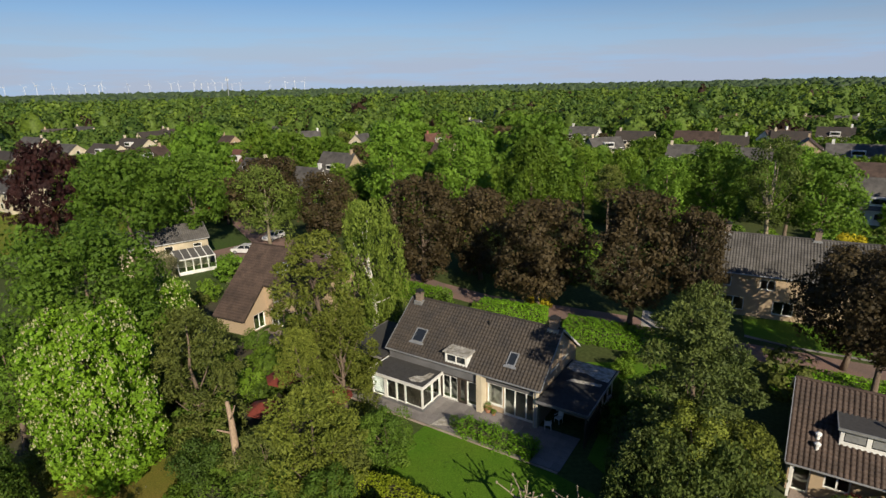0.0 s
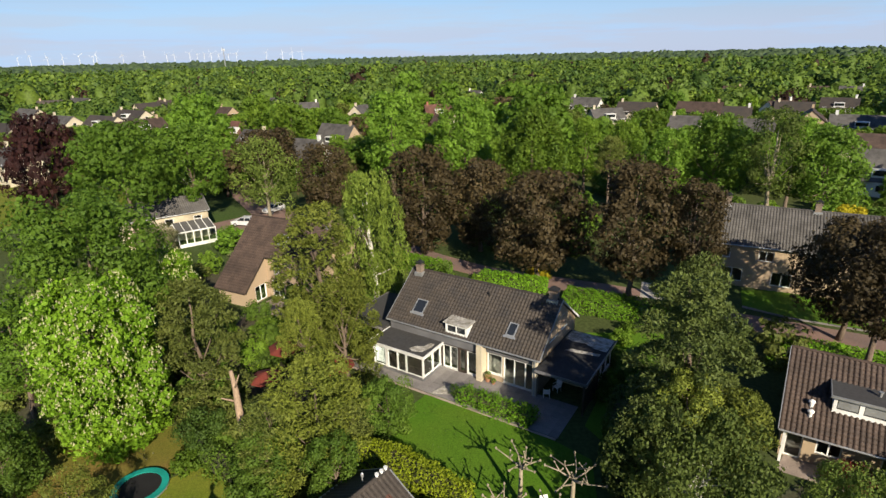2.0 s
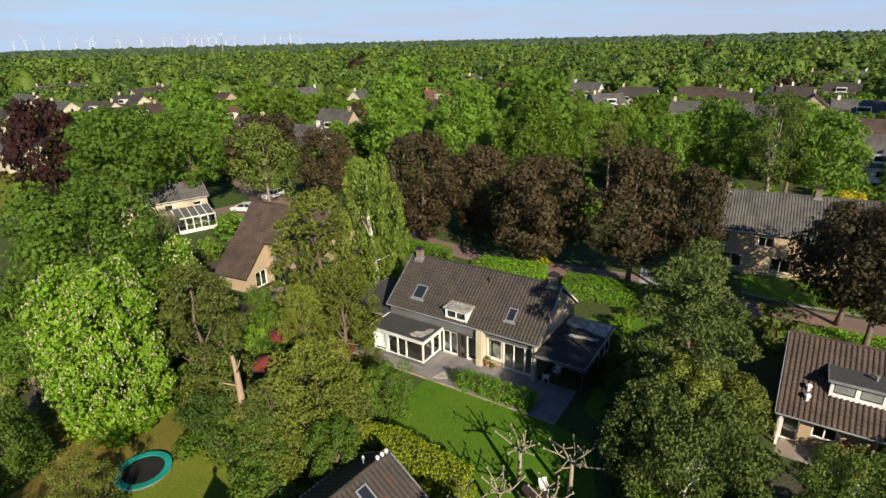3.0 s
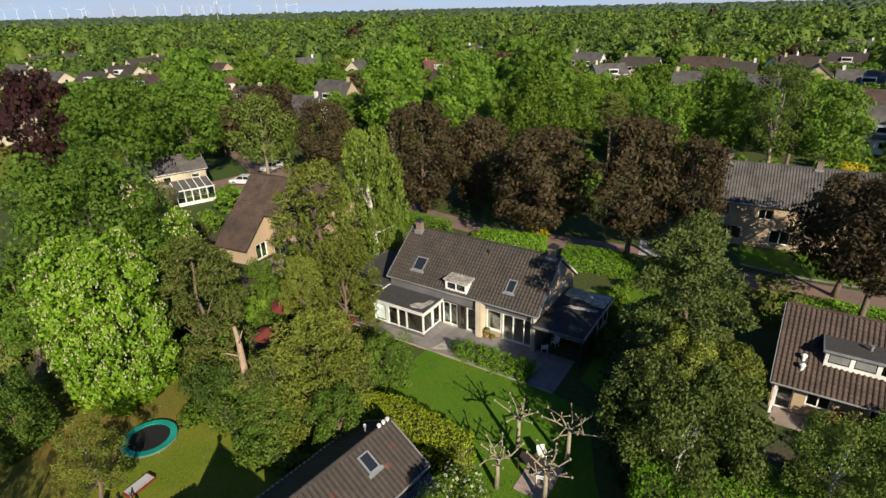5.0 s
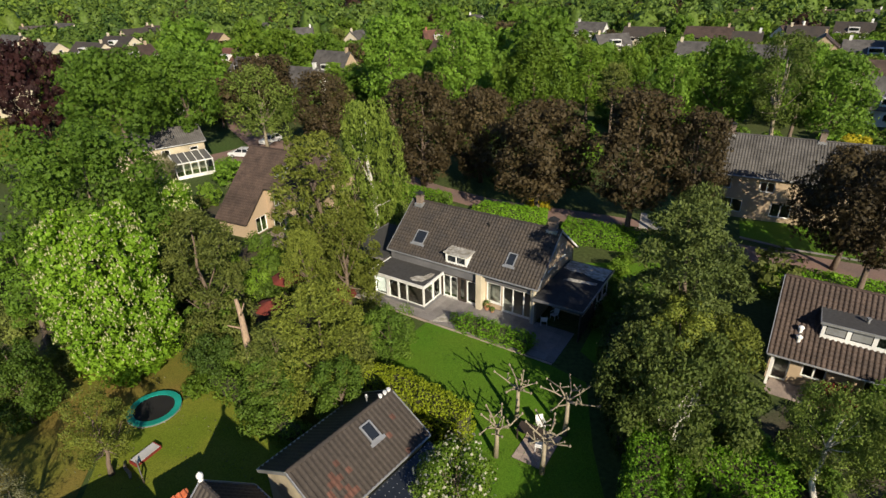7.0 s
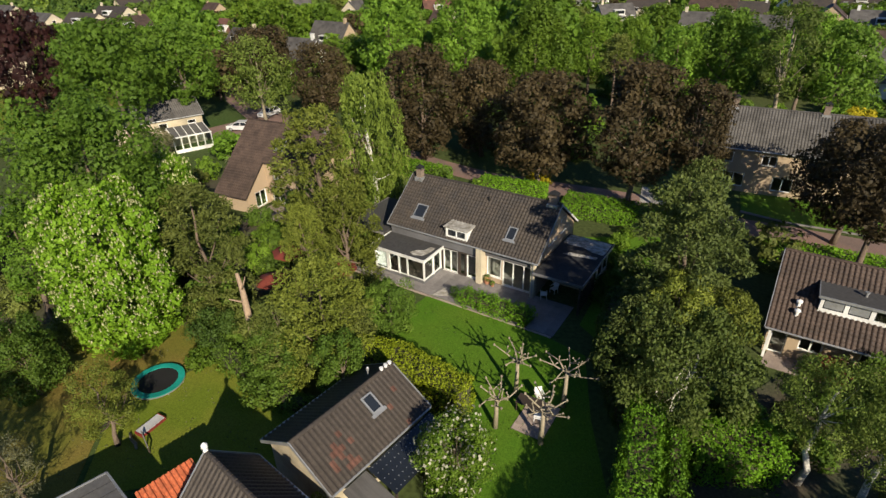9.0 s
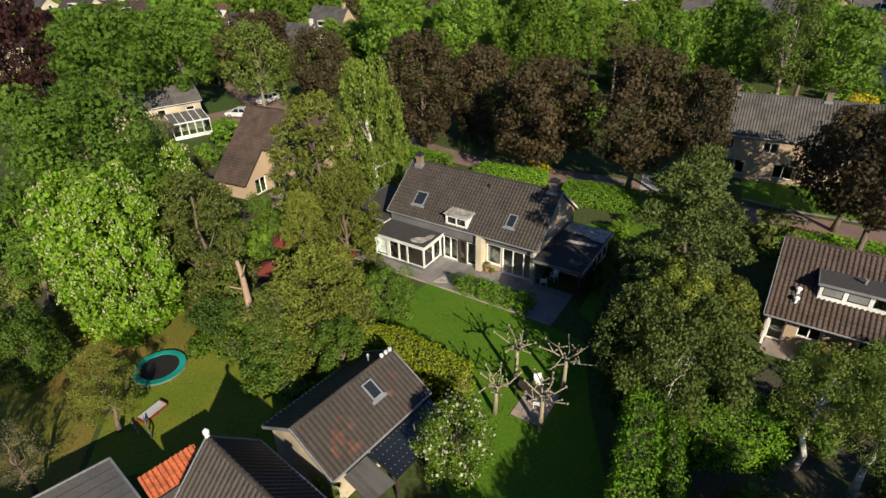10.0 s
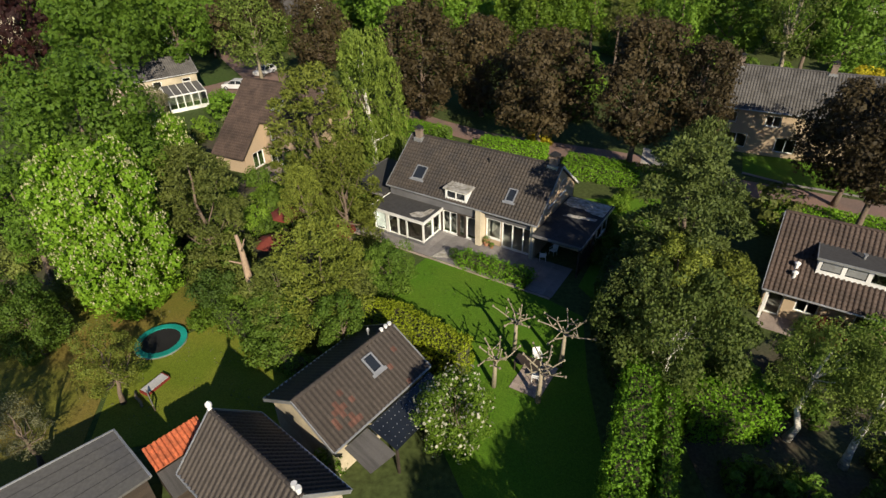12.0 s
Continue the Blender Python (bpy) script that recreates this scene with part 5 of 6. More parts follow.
def pollard(x, y, h, spread, seed):
    rng = np.random.default_rng(seed)
    t = root("pollard_tree", pose(x, y, 0.03), "bare pale pollarded plane tree with knobbly limbs", "tree", "pollards round the table")
    b = Build()
    b.tube([(0, 0, 0), (0.04, 0.02, h * 0.4), (0.02, -0.03, h * 0.8)], [0.17, 0.13, 0.11], 9)
    for i in range(7):
        a = i * 0.9 + rng.uniform(-0.3, 0.3)
        s = spread * rng.uniform(0.6, 1.1)
        p0 = Vector((0.02, -0.03, h * rng.uniform(0.68, 0.8)))
        p1 = p0 + Vector((math.cos(a) * s * 0.5, math.sin(a) * s * 0.5, h * 0.1))
        p2 = p0 + Vector((math.cos(a + 0.2) * s, math.sin(a + 0.2) * s, h * rng.uniform(0.1, 0.3)))
        b.tube([p0, p1, p2], [0.065, 0.045, 0.032], 6)
        b.tube([p2 - Vector((0, 0, 0.1)), p2, p2 + Vector((0, 0, 0.1))], [0.03, 0.08, 0.035], 7)
        for _ in range(2):
            q = p1 + Vector((rng.uniform(-0.5, 0.5), rng.uniform(-0.5, 0.5), rng.uniform(0.1, 0.5)))
            b.tube([p1, q], [0.04, 0.025], 5)
            b.tube([q - Vector((0, 0, 0.06)), q, q + Vector((0, 0, 0.07))], [0.02, 0.07, 0.03], 6)
    part("trunk", b, BARK_PALE, t, smooth=True)


pollard(2.52, 23.58, 3.1, 1.4, 1)
pollard(4.07, 26.36, 3.5, 1.5, 2)
pollard(5.04, 22.28, 3.5, 1.7, 3)
pollard(6.92, 25.2, 3.5, 1.8, 4)


def garden_chair(name, m, words):
    c = root(name, m, words, "chair", "white garden chairs")
    part("seat", Build().box(-0.24, -0.22, 0.40, 0.24, 0.24, 0.44), PLASTIC_WHITE, c)
    part("backrest", Build().slab((-0.25, -0.24, 0.44), (0.25, -0.24, 0.44), (0.25, -0.36, 0.88), (-0.25, -0.36, 0.88), 0.04), PLASTIC_WHITE, c)
    for sx in (-1, 1):
        part("armrest", Build().box(sx * 0.25 - 0.03, -0.28, 0.62, sx * 0.25 + 0.03, 0.2, 0.66), PLASTIC_WHITE, c)
        for y in (-0.22, 0.2):
            part("leg", Build().tube([(sx * 0.24, y, 0), (sx * 0.23, y * 0.95, 0.42)], [0.022, 0.026], 6), PLASTIC_WHITE, c)
    return c


ch = garden_chair("garden_chair", A @ pose(15.35, 0.5, 0.058, 0, 0, 25), "white plastic garden chair on the terrace")
copy_thing(ch, A @ pose(15.75, 1.7, 0.058, 0, 0, 160))
copy_thing(ch, pose(5.15, 24.0, 0.064, 0, 0, 70))
copy_thing(ch, pose(5.5, 25.7, 0.064, 0, 0, 190))
tb = root("garden_table", pose(4.75, 24.9, 0.064, 0, 0, -30), "dark garden table on the paved square", "table")
part("tabletop", Build().box(-0.8, -0.45, 0.7, 0.8, 0.45, 0.74), WOOD_DARK, tb)
for sx in (-1, 1):
    for sy in (-1, 1):
        part("leg", Build().box(sx * 0.7 - 0.03, sy * 0.37 - 0.03, 0, sx * 0.7 + 0.03, sy * 0.37 + 0.03, 0.7), WOOD_DARK, tb)
square = root("paved_square", pose(3.55, 24.2, 0.03, 0, 0, -32.6), "small square of buff pavers under the pollards", "paving", kind="structure")
pv = Build().box(0.01, 0.01, 0, 0.49, 0.49, 0.028).mesh("paver")
pv.materials.append(PAVER_PINK)
bed = part("bed", Build().box(0.25, -0.65, 0, 2.3, 2.35, 0.006), SOIL, square)
for i in range(4):
    for j in range(6):
        q = new("paver", pv)
        q.parent = bed
        q.matrix_basis = pose(0.28 + i * 0.5, -0.63 + j * 0.5, 0.006 + random.uniform(0, 0.004))


def potted_plant(m, words, s=1.0):
    p = root("potted_plant", m, words, "plant")
    part("pot", Build().lathe(0, 0, [(0.16 * s, 0), (0.24 * s, 0.3 * s), (0.26 * s, 0.36 * s), (0.2 * s, 0.34 * s)], 14), TERRACOTTA, p)
    rng = np.random.default_rng(int(s * 100))
    o = unit(rng.normal(size=(160, 3)) + np.array([0, 0, 0.8]))
    v, f = leaf_quads(rng, o * 0.3 * s + np.array([0, 0, 0.45 * s]), o, 0.14)
    part("leaves", array_mesh("leaves", v, f, L_SHRUB), L_SHRUB, p)


potted_plant(A @ pose(10.3, 0.15, 0.058), "terracotta pot with green plant by the pier", 1.2)
potted_plant(A @ pose(10.9, 0.0, 0.058), "low terracotta bowl with plants by the window", 0.7)
potted_plant(pose(23.6, 28.2, 0.035), "clay pot on the neighbour's terrace", 0.9)
potted_plant(pose(24.4, 27.6, 0.035), "clay pot on the neighbour's terrace", 1.1)
stone = root("parasol_base", A @ pose(7.7, -2.9, 0.058, 0, 0, 30), "pale folded ground sheet on the terrace", "sheet")
part("sheet", Build().prism([(-0.9, -0.5), (0.6, -0.6), (0.3, 0.7)], 0, 0.03), MOSS, stone)


def canopy(m, w, d, words):
    c = root("garden_parasol", m, words, "parasol")
    part("pole", Build().tube([(0, 0, 0), (0, 0, 2.35)], [0.03, 0.03], 8), METAL_GREY, c)
    n = 8
    vs = [(0, 0, 2.5)] + [(w * math.cos(2 * math.pi * i / n), d * math.sin(2 * math.pi * i / n), 2.0) for i in range(n)] + [(0, 0, 2.46)] + [(w * math.cos(2 * math.pi * i / n), d * math.sin(2 * math.pi * i / n), 1.88) for i in range(n)]
    fs = [(0, 1 + i, 1 + (i + 1) % n) for i in range(n)] + [(n + 1, n + 2 + (i + 1) % n, n + 2 + i) for i in range(n)] + [(1 + i, n + 2 + i, n + 2 + (i + 1) % n, 1 + (i + 1) % n) for i in range(n)]
    part("canopy", Build().add(vs, fs), RED_FABRIC, c)
    part("base", Build().lathe(0, 0, [(0.28, 0), (0.28, 0.07), (0.05, 0.1)], 14), PAVER, c)


canopy(pose(-14.1, 42.6, 0), 1.7, 1.7, "large faded red garden parasol")
canopy(pose(-14.6, 37.8, 0), 1.3, 1.3, "faded red garden parasol under the pines")
canopy(pose(-9.4, 39.5, 0), 1.6, 1.6, "faded red garden parasol near the conservatory")


# ---- vehicles ----
def car(m, paint, words, s=1.0):
    c = root("car", m, words, "car")
    lower = [(-2.0, 0.3), (2.0, 0.3), (2.08, 0.6), (1.9, 0.86), (0.95, 0.97), (-1.95, 0.97), (-2.08, 0.62)]
    def extrude(poly, y, inset=0.0):
        n = len(poly)
        vs = [(x, -y, z) for x, z in poly] + [(x, y, z) for x, z in poly]
        return vs, [tuple(range(n)), tuple(range(n, 2 * n))[::-1]] + [(i, n + i, n + (i + 1) % n, (i + 1) % n) for i in range(n)]
    part("body", Build().add(*extrude(lower, 0.86)), paint, c)
    cab = [(1.0, 0.97), (0.35, 1.42), (-1.25, 1.45), (-1.9, 0.97)]
    n = 4
    vs = [(x, -0.82 + (0.14 if z > 1.2 else 0), z) for x, z in cab] + [(x, 0.82 - (0.14 if z > 1.2 else 0), z) for x, z in cab]
    part("cabin_glass", Build().add(vs, [(0, 1, 2, 3), (7, 6, 5, 4)] + [(i, n + i, n + (i + 1) % n, (i + 1) % n) for i in range(n)]), SKYGLASS, c)
    part("roof", Build().box(-1.25, -0.66, 1.43, 0.35, 0.66, 1.48), paint, c)
    k = Build()
    for x0, x1, z1 in ((0.98, 0.33, 1.44), (-0.45, -0.45, 1.44), (-1.88, -1.23, 1.45)):
        for sy in (-1, 1):
            k.beam((x0, sy * 0.83, 0.96), (x1, sy * 0.69, z1), 0.08)
    part("pillar", k, paint, c)
    for x in (-1.25, 1.28):
        for sy in (-1, 1):
            w = part("wheel", Build().tube([(x, sy * 0.72, 0.31), (x, sy * 0.88, 0.31)], [0.31, 0.31], 16), MAT_BLACK, c)
            part("rim", Build().tube([(x, sy * 0.87, 0.31), (x, sy * 0.895, 0.31)], [0.2, 0.2], 12), METAL_GREY, w)
    for sy in (-1, 1):
        part("headlight", Build().box(1.93, sy * 0.6 - 0.16, 0.66, 2.05, sy * 0.6 + 0.16, 0.8), PLASTIC_WHITE, c)
        part("tail_light", Build().box(-2.06, sy * 0.66 - 0.12, 0.68, -1.96, sy * 0.66 + 0.12, 0.9), RED_PAINT, c)
    return c


def paint(name, col):
    return material(name, col, 0.25, 0.03, 3, spec=0.6)


car(pose(-33.0, 86.6, 0.03, 0, 0, 170), paint("silver_car_paint", (0.6, 0.6, 0.62)), "silver hatchback parked on the brick forecourt")
car(pose(-30.6, 94.6, 0.03, 0, 0, 245), paint("white_car_paint", (0.75, 0.75, 0.75)), "white car parked under the trees")
car(pose(-53.0, 117, 0.03, 0, 0, 70), paint("red_car_paint", (0.35, 0.03, 0.03)), "red car parked in the shade of trees")
car(pose(-46.3, 112, 0.03, 0, 0, 75), paint("blue_car_paint", (0.02, 0.035, 0.12)), "dark blue car parked in the shade")
car(pose(-49.8, 114.5, 0.03, 0, 0, 72), paint("grey_car_paint", (0.2, 0.2, 0.21)), "grey car parked in the shade")
car(pose(-57.0, 118, 0.03, 0, 0, 70), paint("pale_car_paint", (0.5, 0.5, 0.52)), "pale grey car parked in the shade")
part_fence = root("fence", pose(-9.6, 52.4, 0, 0, 0, -50), "tan wooden garden fence beside the carport", "fence")
for i in range(7):
    part("post", Build().box(i * 0.9 - 0.05, -0.05, 0, i * 0.9 + 0.05, 0.05, 1.9), WOOD_TAN, part_fence)
for i in range(6):
    part("panel", Build().box(i * 0.9 + 0.05, -0.02, 0.1, i * 0.9 + 0.85, 0.02, 1.8), WOOD_TAN, part_fence)

# ---- hedges ----
hedge("hedge", [(-6.9, 28.6), (-4.0, 28.1), (0.7, 24.4)], 1.8, 2.7, L_CONIFER, "clipped golden-green conifer hedge beside the barn", 11, 0.14)
hedge("hedge", [(10.6, 21.6), (7.3, 13.9), (5.9, 10.4)], 1.7, 4.0, L_HEDGE, "tall ragged green hedge along the garden", 12, 0.15, 0.2, 1.0)
hedge("hedge", [(10.5, 23.4), (10.7, 29.4), (12.2, 32.4), (15.6, 34.9)], 1.8, 3.6, L_CLIPPED, "tall dark clipped hedge beside the lawn", 23, 0.16, 0.12, 0.85)
hedge("hedge", [(11.6, 20.1), (9.0, 13.4)], 0.7, 3.7, L_HEDGE, "narrow green hedge beside the tall one", 13, 0.15, 0.18, 1.0)
hedge("hedge", [(-6.8, 67.4), (-0.1, 63.0)], 2.2, 1.6, L_HEDGE, "clipped bright green roadside hedge", 14, 0.18)
hedge("hedge", [(4.0, 60.2), (11.0, 57.2)], 2.0, 1.6, L_HEDGE, "clipped bright green roadside hedge", 15, 0.18)
hedge("hedge", [(12.6, 54.0), (21.6, 49.6)], 3.0, 1.7, L_HEDGE, "wide clipped green hedge beside the street", 16, 0.18)
hedge("hedge", [(28.3, 43.2), (37.6, 38.0), (46, 33)], 2.2, 1.8, L_HEDGE, "clipped green hedge beside the street", 17, 0.2)
hedge("hedge", [(12.9, 20.8), (17.3, 20.4)], 2.6, 2.1, L_HEDGE, "broad bright sunlit laurel hedge", 18, 0.17, 0.25, 1.3)
hedge("hedge", [(0.0, 0.0), (5.9, 0.0)], 1.35, 0.95, L_HEDGE, "low leafy green shrub border along the terrace", 19, 0.15, 0.28, 1.2).matrix_basis = A @ pose(9.8, -3.1, 0)
hedge("hedge", [(-33.5, 79.5), (-30.5, 76.8)], 2.6, 1.7, L_HEDGE, "rounded green hedge in front of the parked car", 20, 0.24, 0.3)
hedge("hedge", [(-17.0, 31.0), (-9.5, 24.9)], 1.4, 1.0, L_SHRUB, "loose green border along the sunny lawn", 21, 0.18, 0.3)
hedge("hedge", [(-70, 128), (-120, 134)], 2.5, 1.8, L_SHRUB, "long green hedge beyond the park lawn", 22, 0.5, 0.3)


def shrub_ball(x, y, r, h, mat, words, seed, leaf=0.2, name="shrub", z0=0.0):
    rng = np.random.default_rng(seed)
    s = root(name, pose(x, y, 0), words, "shrub")
    (v, f), tips = crown_leaves(rng, r, z0, h, "round", 18, int(1.7 * 4 * math.pi * r * r / (leaf * leaf * 0.45)), leaf, 0.6, 0.4, 0.85)
    v[:, 2] = np.maximum(v[:, 2], 0.02)
    part("foliage", array_mesh("foliage", v, f, mat), mat, s)
    b = Build()
    for i in range(5):
        b.tube([(0, 0, 0), tuple(tips[i] * np.array([0.5, 0.5, 0.5])), tuple(tips[i])], [0.05, 0.035, 0.015], 5)
    part("stem", b, BARK, s)


shrub_ball(0.38, 37.68, 0.45, 1.1, L_CLIPPED, "small dark clipped bush at the terrace corner", 55, 0.1)
shrub_ball(13.4, 38.2, 1.3, 1.5, L_LIGHT, "rounded green shrub beside the annex", 31)
shrub_ball(16.11, 45.28, 1.1, 1.5, L_LIGHT, "leafy green shrub on the strip beside the annex", 60, 0.16)
shrub_ball(17.61, 47.75, 0.8, 1.1, L_LIGHT, "leafy green shrub on the strip beside the annex", 61, 0.16)
shrub_ball(14.39, 41.63, 1.2, 1.3, L_SHRUB, "leafy green shrub on the strip beside the annex", 62, 0.16)
shrub_ball(16.35, 42.34, 1.0, 1.4, L_SHRUB, "leafy green shrub on the strip beside the annex", 63, 0.16)
shrub_ball(12.31, 38.35, 0.9, 1.1, L_SHRUB, "leafy green shrub on the strip beside the annex", 64, 0.16)
shrub_ball(12.2, 36.4, 1.0, 1.2, L_SHRUB, "rounded green shrub beside the annex", 32)
shrub_ball(14.6, 40.2, 0.9, 1.3, L_SHRUB, "rounded green shrub beside the annex", 33)
shrub_ball(10.3, 62.0, 0.9, 1.3, L_YELLOW, "bright yellow flowering broom by the hedge", 34, 0.16)
shrub_ball(11.8, 61.6, 0.8, 1.3, L_YELLOW, "bright yellow flowering broom by the hedge", 35, 0.16)
shrub_ball(46.0, 60.2, 2.2, 8.6, L_YELLOW, "tall golden shrub beside the grey roof", 36, 0.35, z0=4.5)
shrub_ball(-12.7, 59.2, 1.5, 5.8, L_WHITE, "tall shrub in full white blossom", 37, 0.2, z0=3.4)
shrub_ball(-11.2, 60.0, 1.1, 5.6, L_WHITE, "tall shrub in full white blossom", 38, 0.2, z0=4.0)
shrub_ball(24.6, 27.0, 1.3, 1.6, L_RED, "red-leaved shrub on the neighbour's terrace", 39)
shrub_ball(26.5, 25.6, 1.8, 3.0, L_SHRUB, "loose green shrub by the terrace", 40)
shrub_ball(-27.5, 33.5, 2.4, 2.6, L_PINE, "dark garden shrub under the chestnut", 41)
shrub_ball(-15.0, 33.2, 1.9, 2.8, L_PINE, "dark rounded yew behind the lawn", 42)
shrub_ball(-17.1, 31.7, 1.9, 3.0, L_CLIPPED, "dense dark yew beside the trampoline", 54, 0.16)
shrub_ball(-17.7, 29.7, 1.1, 1.2, L_LIGHT, "low green shrub beside the trampoline", 43)
shrub_ball(-12.0, 26.6, 1.6, 1.9, L_SHRUB, "green shrub at the lawn corner", 44)
shrub_ball(-39.6, 71.6, 3.0, 4.6, L_DRY, "budding shrub before the cream house", 45)
shrub_ball(-24.5, 62.0, 2.3, 4.0, L_DRY, "budding brownish shrub beside the gable house", 46)
shrub_ball(22.6, 49.6, 1.5, 2.0, L_SHRUB, "green shrub at the street corner", 47)
shrub_ball(-6.4, 17.7, 0.9, 1.9, L_SHRUB, "dark leafy shrub against the barn gable", 49, 0.15)
shrub_ball(-35.3, 37.2, 2.2, 2.6, L_PINE, "dark evergreen shrub in the shade of the chestnut", 50, 0.24)
shrub_ball(-33.6, 39.8, 2.2, 3.0, L_SHRUB, "shaded green shrub beyond the chestnut", 51, 0.24)
shrub_ball(-18.6, 34.2, 1.6, 2.0, L_PINE, "low dark yew under the pines", 52, 0.2)
shrub_ball(-16.6, 32.6, 1.4, 1.5, L_SHRUB, "low green shrub under the pines", 53, 0.2)
shrub_ball(6.9, 14.2, 1.2, 1.2, L_SHRUB, "dark shrub under the hedge", 48)
shrub_ball(-19.86, 51.67, 1.5, 2.0, L_SHRUB, "loose green garden shrub between the trees", 600, 0.24)
shrub_ball(-17.59, 47.20, 1.6, 2.2, L_LIGHT, "loose green garden shrub between the trees", 601, 0.24)
shrub_ball(-16.26, 48.33, 1.5, 1.8, L_SHRUB, "loose green garden shrub between the trees", 602, 0.24)
shrub_ball(-17.57, 42.91, 1.5, 2.2, L_LIGHT, "loose green garden shrub between the trees", 603, 0.24)
shrub_ball(-15.88, 42.06, 1.3, 1.6, L_SHRUB, "loose green garden shrub between the trees", 604, 0.24)
shrub_ball(-11.85, 42.71, 1.4, 1.8, L_SHRUB, "loose green garden shrub between the trees", 605, 0.24)
shrub_ball(-10.00, 43.98, 1.3, 2.0, L_LARCH, "loose green garden shrub between the trees", 606, 0.24)
shrub_ball(-8.05, 44.92, 1.2, 1.8, L_LARCH, "loose green garden shrub between the trees", 607, 0.24)
shrub_ball(-9.14, 47.43, 1.5, 2.4, L_SHRUB, "loose green garden shrub between the trees", 608, 0.24)
shrub_ball(-12.55, 46.43, 1.3, 1.8, L_LIGHT, "loose green garden shrub between the trees", 609, 0.24)
shrub_ball(-17.70, 38.63, 1.4, 2.0, L_SHRUB, "loose green garden shrub between the trees", 610, 0.24)
shrub_ball(-6.53, 36.05, 1.2, 1.6, L_SHRUB, "loose green garden shrub between the trees", 611, 0.24)
shrub_ball(14.61, 42.11, 1.0, 1.2, L_SHRUB, "loose green garden shrub between the trees", 612, 0.24)
shrub_ball(14.57, 39.24, 1.0, 1.3, L_LIGHT, "loose green garden shrub between the trees", 613, 0.24)
sheet("driveway", [(21.2, 55.7), (23.9, 54.7), (24.6, 58.6), (22.9, 60.0)], 0.045, CONCRETE, "pale concrete driveway at the street corner", "paving")
for px, py, an in ((-46.5, 49, 20), (-43, 42, 20)):
    s = root("garden_shed", pose(px, py, 0, 0, 0, an), "grey corrugated garden shed roof among leaves", "shed")
    part("wall", Build().box(-2.5, -2, 0, 2.5, 2, 2.3), WOOD_DARK, s)
    k = Build()
    for i in range(26):
        k.tube([(-2.6 + i * 0.208, -2.3, 2.35), (-2.6 + i * 0.208, 2.3, 2.9)], [0.11, 0.11], 6)
    part("roof", k, FELT_LIGHT, s, "corrugated grey roof")

terrace()


def grass_tufts():
    """Longer blades and clover tufts that break up the mown lawns."""
    rng = np.random.default_rng(41)
    for mat, boxes, n in ((L_SHRUB, ((-2.5, 8.5, 13.0, 37.5),), 5000), (L_DRY, ((-36.0, -10.5, 13.0, 33.0),), 5200)):
        c = []
        for x0, x1, y0, y1 in boxes:
            x, y = rng.uniform(x0, x1, n), rng.uniform(y0, y1, n)
            clump = np.sin(x * 1.9 + np.cos(y * 1.3) * 2) + np.cos(y * 2.3 + x * 0.7) + rng.normal(size=n) * 0.6
            keep = clump > 0.4
            c.append(np.stack([x[keep], y[keep], np.full(keep.sum(), 0.06)], 1))
        c = np.concatenate(c)
        u = (c[:, 0] + 5.59) * 0.842 - (c[:, 1] - 45.06) * 0.539
        v = (c[:, 0] + 5.59) * 0.539 + (c[:, 1] - 45.06) * 0.842
        c = c[~((u > -3) & (v > -4.3))]
        along = rng.normal(size=(len(c), 3)) * 0.5 + np.array([0, 0, 1.0])
        nrm = unit(rng.normal(size=(len(c), 3)) * np.array([1, 1, 0.3]) + np.array([0, 0, 0.8]))
        w, f = leaf_quads(rng, c, nrm, 0.13, 0.5, along)
        w[:, 2] = np.maximum(w[:, 2], 0.036)
        tagged(part("grass_tufts", array_mesh("grass_tufts", w, f, mat), mat), "uneven longer grass tufts on the lawn", "grass", kind="stuff")


grass_tufts()


def bare_stem(p0, p1, r, words):
    s = root("bare_tree_stem", pose(p0[0], p0[1], 0), words, "tree")
    q = (p1[0] - p0[0], p1[1] - p0[1])
    b = Build().tube([(-q[0] * 0.6, -q[1] * 0.6, 0), (0, 0, p0[2]), (q[0] * 0.5 + 0.06, q[1] * 0.5, (p0[2] + p1[2]) / 2), (q[0], q[1], p1[2])], [r * 1.3, r, r * 0.8, r * 0.5], 8)
    b.tube([(q[0] * 0.3, q[1] * 0.3, p0[2] + 0.4), (q[0] * 0.3 - 0.8, q[1] * 0.3 - 0.5, p0[2] + 1.0)], [r * 0.4, r * 0.15], 6)
    b.tube([(q[0] * 0.5, q[1] * 0.5, (p0[2] + p1[2]) / 2), (q[0] * 0.5 + 0.7, q[1] * 0.5 - 0.6, p1[2] + 0.2)], [r * 0.35, r * 0.12], 6)
    part("trunk", b, BARK_STEM, s, smooth=True)


BARK_STEM = material("pale_peeled_pine_bark", (0.36, 0.26, 0.18), 0.9, 0.35, 10, 0.5, stretch=(1, 1, 0.3))
bare_stem((-14.08, 30.95, 4.01), (-14.43, 31.45, 6.56), 0.24, "thick pale leaning pine trunk without foliage")
bare_stem((-10.25, 30.84, 4.56), (-10.49, 31.29, 6.20), 0.12, "thin pale bare trunk among pine foliage")

